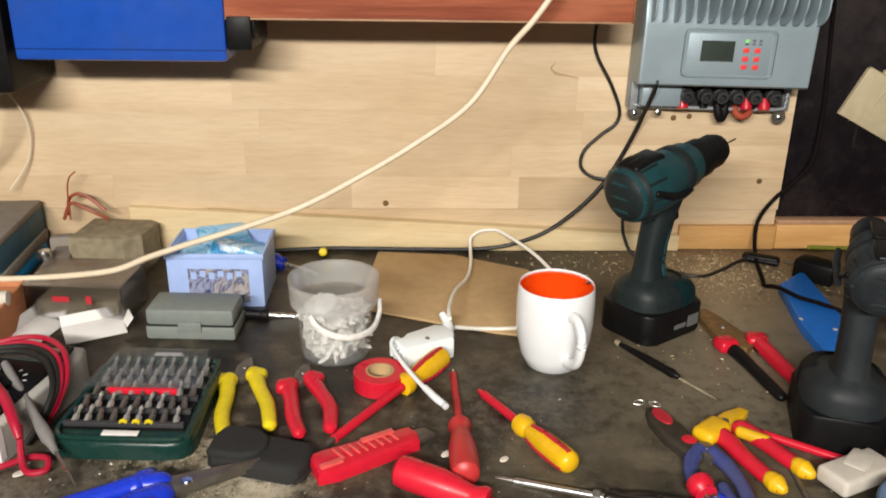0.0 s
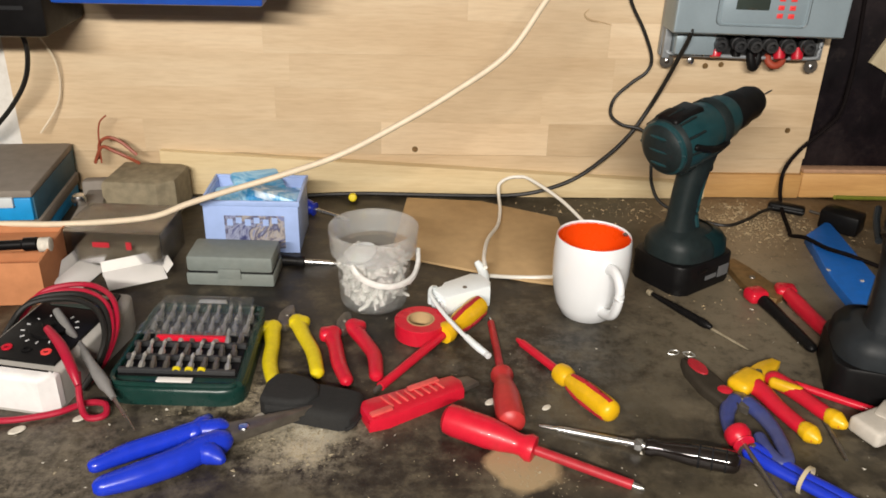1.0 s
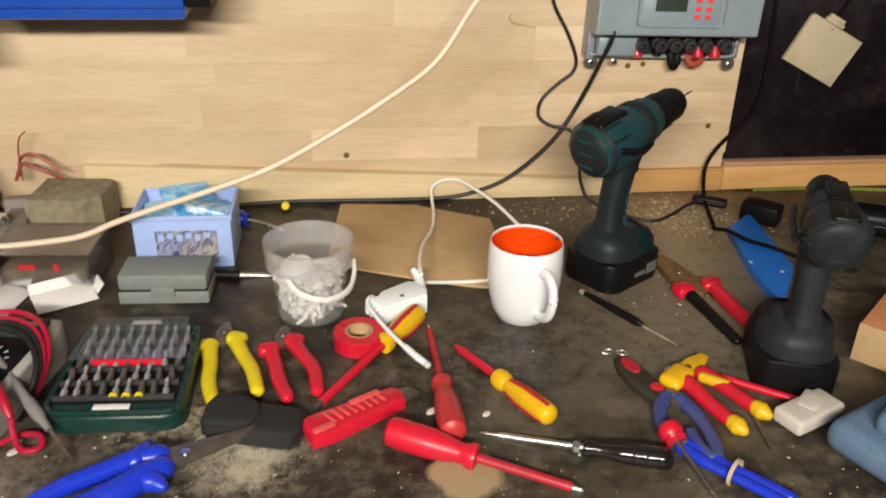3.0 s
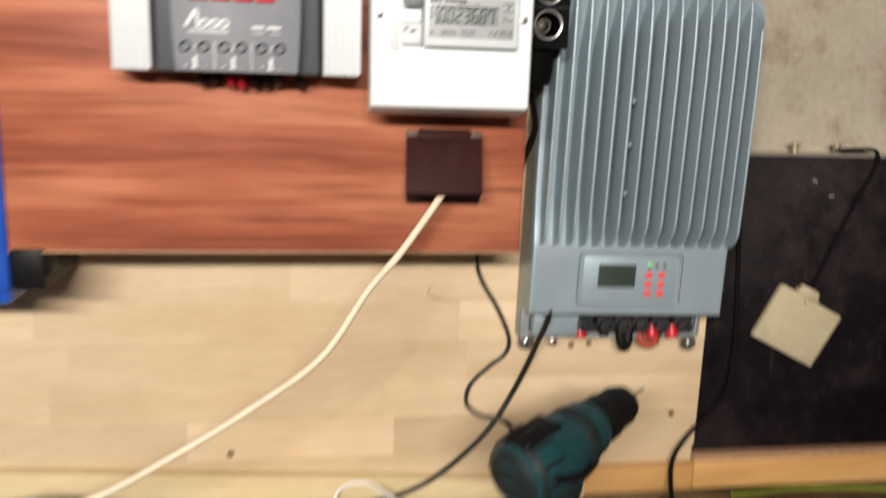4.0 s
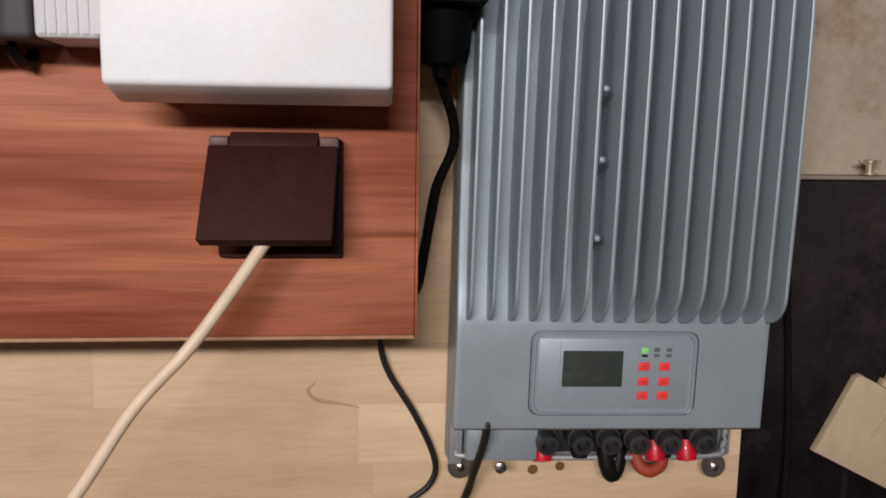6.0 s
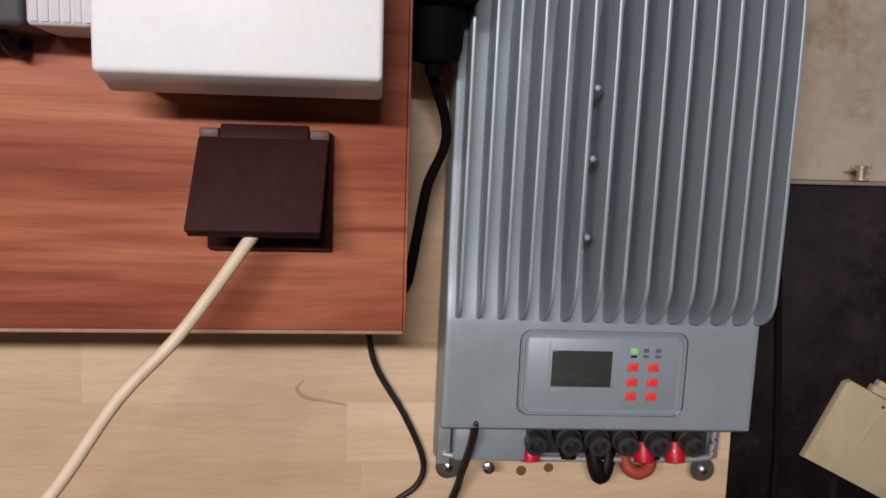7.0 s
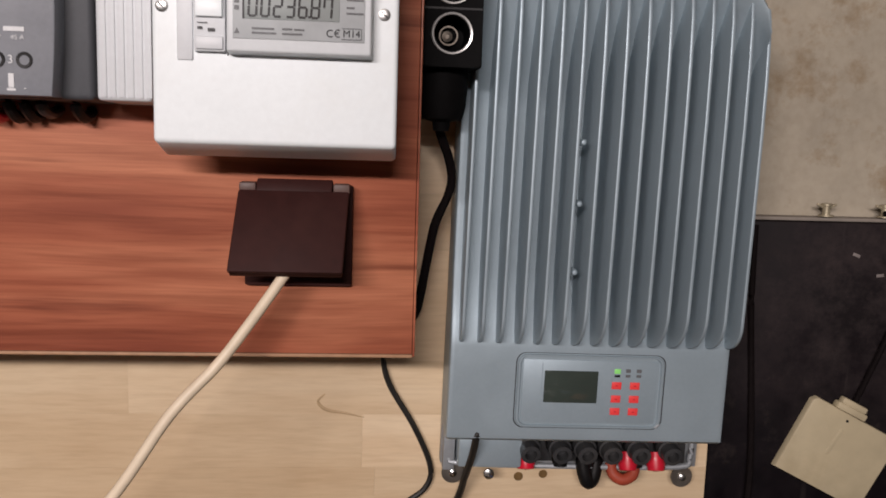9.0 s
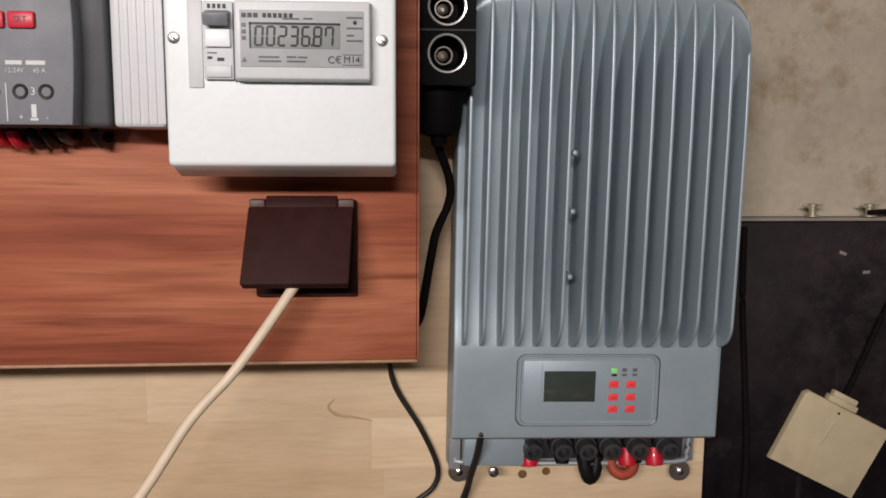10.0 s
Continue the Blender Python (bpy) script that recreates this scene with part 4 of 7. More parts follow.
body_profile = [(0.012, 0.043), (0.054, 0.043), (0.0575, 0.0455), (0.058, 0.050), (0.058, 0.113), (0.0572, 0.120), (0.0548, 0.132), (0.0522, 0.148), (0.0500, 0.170), (0.0490, 0.200), (0.0488, 0.280), (0.0505, 0.300), (0.0570, 0.321), (0.0665, 0.340), (0.0760, 0.354), (0.0825, 0.3635), (0.0838, 0.369), (0.0800, 0.3735), (0.072, 0.375), (0.012, 0.376)]
RS = 0.030


def shoulder(x, zz):
    """Lowers the top near both sides, so that the upper corners are round."""
    over = max(0.0, abs(x) - (W - RS))
    drop = RS - math.sqrt(max(0.0, RS * RS - over * over))
    return zz if zz < 0.2 else 0.2 + (zz - 0.2) * (1 - drop / 0.176)


def dome(x):
    """How far the fins' fronts stand out at a place across the inverter."""
    i = (x + 0.0990) / 0.0138
    return 0.0950 - 0.0135 * ((i - 9.2) / 5.0) ** 2 * (1.0 if i > 9.2 else 0.46)


xs = [-W + RS * k / 8 for k in range(9)]
xs = xs + [-0.06 + 0.02 * k for k in range(7)] + [-x for x in xs[::-1]]
OFF = -0.0032
bm = bmesh.new()
slices = [[bm.verts.new((x + OFF - (0.0045 if x > 0 else 0.0) * min(1.0, max(0.0, (d - 0.056) / 0.025)), -(d if d < 0.0585 or zz < 0.2 or x > 0 else 0.0585 + (d - 0.0585) * (max(0.074, dome(x + OFF)) - 0.0585) / 0.0365), shoulder(x, zz))) for d, zz in body_profile] for x in xs]
for sa, sb_ in zip(slices, slices[1:]):
    for k in range(len(body_profile)):
        j = (k + 1) % len(body_profile)
        bm.faces.new((sa[k], sa[j], sb_[j], sb_[k]))
bm.faces.new(slices[0])
bm.faces.new(slices[-1][::-1])
bmesh.ops.recalc_face_normals(bm, faces=bm.faces[:])
es = [e for e in bm.edges if abs(e.verts[0].co.x - e.verts[1].co.x) < 1e-6 and abs(abs(e.verts[0].co.x - OFF) - W) < 0.001]
bmesh.ops.bevel(bm, geom=es, offset=0.0018, segments=2, affect="EDGES", profile=0.5)
part("body", bm, ALU, inv)


def fin_outline(front):
    """Side view of one fin; front is how far it stands towards the walker."""
    deep = front - 0.056
    pts = [(0.044, 0.1170)]
    for i in range(9):
        a = math.pi / 2 * i / 8
        pts.append((0.056 + deep * 0.97 * math.sin(a), 0.1170 + 0.85 * deep * (1 - math.cos(a))))
    for share, zz in ((0.995, 0.20), (1.0, 0.28), (0.97, 0.318), (0.91, 0.344), (0.81, 0.3635), (0.69, 0.3722), (0.34, 0.3750)):
        pts.append((0.056 + deep * share, zz))
    return pts + [(0.044, 0.3755)]


def fin_mesh(x, front):
    bm = side_shape([(d, shoulder(x, zz)) for d, zz in fin_outline(front)], -0.0012, 0.0012)
    es = [e for e in bm.edges if abs(e.verts[0].co.x - e.verts[1].co.x) < 1e-6]
    bmesh.ops.bevel(bm, geom=es, offset=0.0007, segments=2, affect="EDGES", profile=0.5)
    return bm


# fifteen fins, the middle ones deepest
for i in range(15):
    fx = -0.0990 + i * 0.0131 + 0.00006 * i * i
    front = dome(fx)
    f = part("fin", fin_mesh(fx - OFF, front), ALU, inv)
    f.location = (fx, 0, 0)
for i, bz in enumerate((0.1735, 0.2200, 0.2610)):
    part("rivet", L([(0, -0.030), (0.0023, -0.030), (0.0023, 0.0010), (0.0014, 0.0022), (0, 0.0025)], 12, facing(-0.0268, -0.0830, bz)), ALU, inv)
part("mounting_plate", U(BB(-0.1045, 0.1010, -0.012, -0.0005, 0.0075, 0.384, 0.001), BB(-0.1035, -0.0945, -0.022, -0.012, 0.006, 0.05, 0.001)), ALU2, inv)
part("terminal_shelf", BB(-0.0935, -0.0450, -0.036, -0.010, 0.014, 0.0425, 0.002), ALU, inv, "pale cast terminal shelf")
part("rim_rail", T([(-0.098, -0.020, 0.040), (-0.098, -0.020, 0.018), (-0.090, -0.021, 0.0115), (0.0, -0.022, 0.0105), (0.082, -0.021, 0.0110), (0.092, -0.020, 0.018), (0.093, -0.020, 0.040)], 0.0022, 8, 5), ALU2, inv)
for fx, fz in ((-0.0945, 0.0), (0.0895, -0.001)):
    ft = part("foot_washer", L([(0, 0), (0.0085, 0), (0.0088, 0.0014), (0.0, 0.0016)], 22, facing(fx, -0.0125, fz + 0.001)), DULLSTEEL, inv, "dark washer with bright screw")
    part("screw", L([(0, 0), (0.0032, 0), (0.0030, 0.002), (0.0012, 0.003), (0, 0.003)], 14, facing(fx, -0.0140, fz + 0.001)), STEEL, ft)
for fx, fz, fr in ((-0.0905, 0.0135, 0.003), (-0.0675, 0.0010, 0.0042), (-0.066, 0.0095, 0.002), (-0.054, 0.009, 0.0022)):
    part("screw", L([(0, 0), (fr, 0), (fr * 0.95, 0.002), (fr * 0.4, 0.003), (0, 0.0028)], 14, facing(fx, -0.0225, fz + 0.003)), STEEL, inv)
for hx in (0.0905, -0.099):
    part("hanger_tab", BB(hx, hx + 0.0105, -0.004, -0.0005, 0.375, 0.396, 0.001), ALU2, inv)
part("hanger_screw", L([(0, 0), (0.0048, 0), (0.0046, 0.0025), (0.002, 0.0038), (0, 0.0036)], 14, facing(0.0945, -0.004, 0.387)), STEEL, inv)
for i, cx in enumerate((-0.0395, -0.0155, 0.0040, 0.0235, 0.0455, 0.0700)):
    c = part("connector", X(L([(0, -0.004), (0.0088, -0.004), (0.0088, 0.010), (0.0074, 0.0105), (0.0074, 0.019), (0.0045, 0.0195), (0.0045, 0.0110), (0, 0.0110)], 20), pose(cx, -0.024, 0.0310, 101)), PORT, inv, "dark round plug connector")
    part("collar", X(L([(0.0079, 0.0), (0.0096, 0.0), (0.0096, 0.004), (0.0079, 0.004), (0.0079, 0.0)], 20), pose(cx, -0.024, 0.0310, 101)), BLACK, c)
for cx in (-0.0400, 0.0400, 0.0625):
    part("red_plug", X(L([(0, 0), (0.0068, 0), (0.0074, 0.009), (0.0064, 0.014), (0, 0.0150)], 16), pose(cx, -0.024, 0.0240, 158)), RED, inv, "red plug cap")
for cx in (-0.012, 0.009, 0.048):
    part("black_plug", X(L([(0, 0), (0.0062, 0), (0.0066, 0.010), (0.0055, 0.0165), (0, 0.017)], 16), pose(cx, -0.018, 0.0265, 165)), BLACK, inv)
part("black_loop", T([(0.005, -0.024, 0.016), (0.007, -0.026, 0.006), (0.0110, -0.025, -0.0010), (0.0155, -0.022, 0.0040), (0.0175, -0.018, 0.014)], 0.0056, 10), BLACK, inv)
part("red_loop", T([(0.029, -0.020, 0.012), (0.0305, -0.024, 0.0055), (0.0380, -0.026, 0.0020), (0.0460, -0.024, 0.0060), (0.0475, -0.020, 0.014)], 0.0046, 10), surface("dull_orange_lead", (0.36, 0.055, 0.025), 0.5), inv)
part("terminal_bed", BB(-0.046, 0.0900, -0.016, -0.010, 0.012, 0.0425, 0.001), PORT, inv)
# operating panel
VF = -0.058


def frame_ring(x0, x1, z0, z1, r, t, d):
    pts = []
    for cx, cz, a0 in ((x1 - r, z1 - r, 0), (x0 + r, z1 - r, 90), (x0 + r, z0 + r, 180), (x1 - r, z0 + r, 270)):
        for k in range(5):
            a = radians(a0 + 22.5 * k)
            pts.append((cx + r * math.cos(a), VF + 0.0004, cz + r * math.sin(a)))
    bm = bmesh.new()
    n = len(pts)
    rings = []
    for i, p in enumerate(pts):
        mid = Vector(((x0 + x1) / 2, VF, (z0 + z1) / 2))
        v = Vector(p)
        inn = (mid - v).normalized()
        rings.append([bm.verts.new(v), bm.verts.new(v + inn * t * 0.3 + Vector((0, -d, 0))), bm.verts.new(v + inn * t * 0.7 + Vector((0, -d, 0))), bm.verts.new(v + inn * t)])
    for i in range(n):
        a, b = rings[i], rings[(i + 1) % n]
        for k in range(3):
            bm.faces.new((a[k], a[k + 1], b[k + 1], b[k]))
    bmesh.ops.recalc_face_normals(bm, faces=bm.faces[:])
    return bm


op = part("control_panel", frame_ring(-0.0570, 0.0515, 0.0552, 0.1095, 0.0065, 0.0035, 0.0020), ALU, inv)
# dark ring on the flat face stands in for shade in the panel's groove
part("groove_shade", frame_ring(-0.0582, 0.0527, 0.0542, 0.1106, 0.0072, 0.0014, 0.0006), PORT, op)
# highlight on the frame's lower right corner, added as a paler bar
part("corner_glint", B((0.0050, 0.0012, 0.0018), (0.0490, VF - 0.0012, 0.0575), (0, -42, 0), 0.0006), ALU2, op)
part("membrane", BB(-0.0525, 0.0465, VF - 0.0006, VF + 0.0004, 0.0590, 0.1055, 0.0003), surface("panel_grey_film", (0.31, 0.385, 0.430), 0.45, 0.25, 0.03, 300.0, 0.03), op)
part("display", BB(-0.0368, 0.0025, VF - 0.0012, VF, 0.0738, 0.0976, 0.0003), LCDDARK, op, "dark switched-off looking display")
for kx in (0.0165, 0.0300):
    for kz in (0.0874, 0.0774, 0.0680):
        k = part("key", BB(kx - 0.0036, kx + 0.0036, VF - 0.0014, VF - 0.0003, kz - 0.0027, kz + 0.0027, 0.0004), REDKEY, op, "coral red membrane key")
        part("key_mark", BB(kx - 0.0008, kx + 0.0008, VF - 0.0016, VF - 0.0013, kz - 0.0003, kz + 0.0003), DARKRED, k)
part("status_lamp", BB(0.0143, 0.0189, VF - 0.0010, VF - 0.0003, 0.0962, 0.0998, 0.0003), GREENLED, op, "lit green status lamp")
for lx in (0.0245, 0.0325):
    part("lamp_mark", U(BB(lx - 0.0018, lx + 0.0018, VF - 0.0009, VF - 0.0003, 0.0972, 0.0998), BB(lx - 0.0018, lx + 0.0018, VF - 0.0009, VF - 0.0003, 0.0937, 0.0957)), GREYINK, op)
part("lamp_mark", BB(0.0146, 0.0186, VF - 0.0009, VF - 0.0003, 0.0937, 0.0953), INK, op)
for ix in (-0.0385, 0.0128):
    part("window_line", BB(ix - 0.0002, ix + 0.0002, VF - 0.0008, VF - 0.0003, 0.066, 0.1035), ALU, op)

# dark rods above the beech panel
for (x0, z0), (x1, z1) in (((0.131, 1.5035), (0.112, 1.56)), ((0.2316, 1.5035), (0.195, 1.57))):
    solo("thin_rod", T([(x0, 0.012, z0), ((x0 + x1) / 2, 0.012, (z0 + z1) / 2), (x1, 0.012, z1)], 0.0035, 8), BLACKRUB, "dark cable rising from the panel's top edge", "cable", group="cables above the panel")

# cream plate dangling on its lead
pad = thing("cream_plate", (0.3645, 0.009, 1.0945), "yellowed cream plastic plate hanging by its lead", "plate", tilt=(0, 26.5))
part("plate", X(P([(-0.043, -0.0335), (0.043, -0.0345), (0.044, 0.0335), (-0.040, 0.0345), (-0.0435, 0.031)], 0, 0.0065, 0.0018), pose(0, 0.0045, 0, 90)), CREAMPAD, pad)
part("neck", U(BB(-0.0240, 0.0050, -0.0050, 0.0035, 0.0340, 0.0400, 0.0015), BB(-0.0215, 0.0025, -0.0045, 0.0030, 0.0395, 0.0450, 0.0015)), CREAMPAD, pad)
part("screw_hole", L([(0, 0), (0.0012, 0), (0.0012, 0.0003), (0, 0.0003)], 10, facing(-0.0075, -0.0020, 0.0280)), INK, pad)
part("moulding_line", B((0.0040, 0.0010, 0.024), (-0.0080, -0.0018, 0.0080), (0, 4, 0), 0.0004), CREAMPAD, pad)
part("lead", T([(-0.0090, 0.0, 0.044), (-0.0100, -0.001, 0.052), (-0.0130, -0.001, 0.088), (-0.0158, -0.001, 0.117), (-0.0175, -0.001, 0.160), (-0.0190, -0.001, 0.195), (-0.0240, -0.001, 0.2075), (-0.0340, 0.0, 0.2105), (-0.0700, 0.003, 0.1905)], 0.0022, 8), DUSTYLEAD, pad)

# blue and black cases on the wall
bb = thing("blue_wall_case", (-0.549, 0.0, 1.1635), "blue lacquered metal case hung on the wall", "case")
part("shell", BB(-0.112, 0.112, -0.12, -0.012, 0.0, 0.36, 0.004), BLUEBOX, bb)
part("back_plate", BB(-0.118, 0.139, -0.0118, -0.0005, 0.030, 0.34, 0.001), BLACK, bb)
part("bracket", U(BB(0.1125, 0.139, -0.118, -0.012, 0.012, 0.048, 0.002), BB(0.137, 0.1425, -0.112, -0.09, 0.024, 0.056, 0.001)), BLACK, bb, "black side bracket")
part("seam", BB(-0.1115, 0.1115, -0.1206, -0.1198, 0.012, 0.0126), BLACK, bb)
kb = thing("black_power_supply", (-0.77, 0.0, 1.126), "black power supply box on the wall", "power supply")
part("case", BB(-0.10, 0.101, -0.118, -0.0005, 0.0, 0.20, 0.006), BLACK, kb)
part("vent", U(*[BB(-0.08, 0.08, -0.1186, -0.1178, 0.03 + i * 0.012, 0.034 + i * 0.012) for i in range(8)]), INK, kb)
part("lead", T([(0.045, -0.06, 0.002), (0.048, -0.055, -0.03), (0.030, -0.045, -0.075), (-0.02, -0.03, -0.13), (-0.09, -0.02, -0.18)], 0.003, 8), BLACKRUB, kb)
part("loop", T([(0.040, -0.03, 0.002), (0.060, -0.012, -0.05), (0.055, -0.008, -0.10), (0.030, -0.02, -0.14)], 0.0012, 6), CABLEWHITE, kb)

# ---- cables ----


def cable(name, pts, r, material, label, seg=8, steps=8, group=""):
    return solo(name, T(pts, r, seg, steps), material, label, "cable", group=group)


cable("ivory_cable", [(-0.0748, -0.143, 1.2695), (-0.0787, -0.1485, 1.2635), (-0.0975, -0.152, 1.2362), (-0.1150, -0.156, 1.213), (-0.1400, -0.165, 1.186), (-0.178, -0.175, 1.132), (-0.2355, -0.18, 1.090), (-0.295, -0.19, 1.056), (-0.354, -0.20, 1.027), (-0.415, -0.20, 1.004), (-0.476, -0.205, 0.986), (-0.518, -0.207, 0.972), (-0.556, -0.207, 0.957), (-0.612, -0.207, 0.950), (-0.666, -0.207, 0.947), (-0.72, -0.207, 0.947), (-0.82, -0.21, 0.945), (-1.0, -0.23, 0.92)], 0.0033, CABLEWHITE, "ivory mains cable running down from the brown socket", 10)
cable("black_cable_loop", [(-0.0165, -0.02, 1.206), (-0.0165, -0.008, 1.178), (-0.0105, -0.006, 1.155), (0.009, -0.006, 1.122), (0.0225, -0.006, 1.090), (0.019, -0.006, 1.072), (0.002, -0.006, 1.058), (-0.018, -0.006, 1.037), (-0.021, -0.008, 1.016), (-0.006, -0.012, 1.004), (0.018, -0.02, 1.000), (0.030, -0.035, 0.985), (0.030, -0.045, 0.955), (0.033, -0.05, 0.935), (0.045, -0.06, 0.915), (0.08, -0.085, 0.906), (0.116, -0.104, 0.9045), (0.15, -0.085, 0.9045), (0.181, -0.058, 0.9045), (0.219, -0.040, 0.906)], 0.0022, BLACKRUB, "thin black lead looping down the beech panel")
cable("black_supply_lead", [(0.0520, -0.052, 1.1400), (0.0513, -0.056, 1.1320), (0.0502, -0.045, 1.1137), (0.0474, -0.030, 1.0918), (0.0445, -0.016, 1.0693), (0.030, -0.006, 1.028), (0.008, -0.006, 0.990), (-0.020, -0.006, 0.958), (-0.060, -0.0135, 0.930), (-0.105, -0.0145, 0.912), (-0.150, -0.0145, 0.905), (-0.222, -0.0145, 0.9045), (-0.300, -0.0145, 0.9055), (-0.345, -0.0150, 0.906), (-0.40, -0.016, 0.904), (-0.47, -0.03, 0.904), (-0.56, -0.03, 0.904), (-0.7, -0.02, 0.905)], 0.0028, BLACKRUB, "black supply lead lying along the bench's back edge")
cable("black_lead_behind_board", [(0.0125, -0.066, 1.3677), (0.0153, -0.062, 1.3588), (0.0196, -0.056, 1.3469), (0.0243, -0.050, 1.3359), (0.0273, -0.046, 1.3263), (0.0284, -0.044, 1.3163), (0.0261, -0.044, 1.3063), (0.0211, -0.046, 1.2956), (0.0168, -0.050, 1.2856), (0.0140, -0.052, 1.2721), (0.0104, -0.054, 1.2515), (0.0056, -0.056, 1.2267), (-0.0020, -0.052, 1.214), (-0.012, -0.040, 1.205)], 0.0032, DUSTYLEAD, "black lead hanging from the lighter socket plug")
cable("white_cable", [(-0.199, -0.262, 0.926), (-0.199, -0.24, 0.928), (-0.190, -0.185, 0.922), (-0.172, -0.12, 0.910), (-0.164, -0.070, 0.908), (-0.162, -0.032, 0.911), (-0.161, -0.018, 0.921), (-0.151, -0.015, 0.929), (-0.136, -0.0155, 0.932), (-0.120, -0.020, 0.930), (-0.085, -0.06, 0.918), (-0.06, -0.11, 0.906), (-0.045, -0.16, 0.904), (-0.06, -0.21, 0.904), (-0.10, -0.236, 0.904), (-0.135, -0.243, 0.9045), (-0.165, -0.243, 0.9045), (-0.194, -0.254, 0.912)], 0.0022, WHITECORD, "thin white cord of the plug-in lead")
cable("black_charger_lead", [(0.279, 0.0105, 1.285), (0.281, 0.0105, 1.22), (0.286, 0.0105, 1.16), (0.290, 0.009, 1.10), (0.2885, 0.004, 1.06), (0.280, -0.006, 1.022), (0.262, -0.008, 0.998), (0.236, -0.010, 0.972), (0.220, -0.012, 0.945), (0.214, -0.025, 0.920), (0.205, -0.06, 0.9065), (0.190, -0.12, 0.9055), (0.186, -0.135, 0.9060), (0.192, -0.158, 0.9140), (0.205, -0.185, 0.9140), (0.225, -0.205, 0.9140), (0.262, -0.225, 0.9055)], 0.0026, DUSTYLEAD, "dusty black charger lead curling over the blue plastic block")

# ---- mug ----
mug = thing("mug", (-0.0985, -0.3075, BZ), "white ceramic mug, bright orange inside", "mug")
part("body", L([(0, 0.0), (0.0245, 0.0), (0.027, 0.002), (0.0325, 0.014), (0.0365, 0.032), (0.0382, 0.050), (0.0382, 0.068), (0.0370, 0.0850), (0.0362, 0.0863), (0.0354, 0.0852), (0.0352, 0.0835)], 48, None, True), MUGWHITE, mug)
part("inner_glaze", L([(0.0352, 0.0845), (0.0362, 0.068), (0.0362, 0.050), (0.0345, 0.032), (0.0305, 0.014), (0.024, 0.005), (0, 0.004)], 48, None, True), MUGORANGE, mug, "bright orange inner glaze")
part("handle", X(T([(0.0355, 0, 0.0670), (0.049, 0, 0.070), (0.0600, 0, 0.062), (0.0620, 0, 0.046), (0.056, 0, 0.030), (0.044, 0, 0.021), (0.031, 0, 0.018)], [0.0050, 0.0044, 0.0043, 0.0043, 0.0043, 0.0044, 0.0050], 14, 8, 1.2), pose(0, 0, 0, 0, 0, -76)), MUGWHITE, mug)
# the lamp's highlight on the inner rim, modelled as a small steel bead
part("rim_glint", L([(0, 0), (0.0022, 0.0006), (0.0026, 0.0022), (0, 0.004)], 10, pose(0.0315, 0.004, 0.0835)), STEEL, mug)


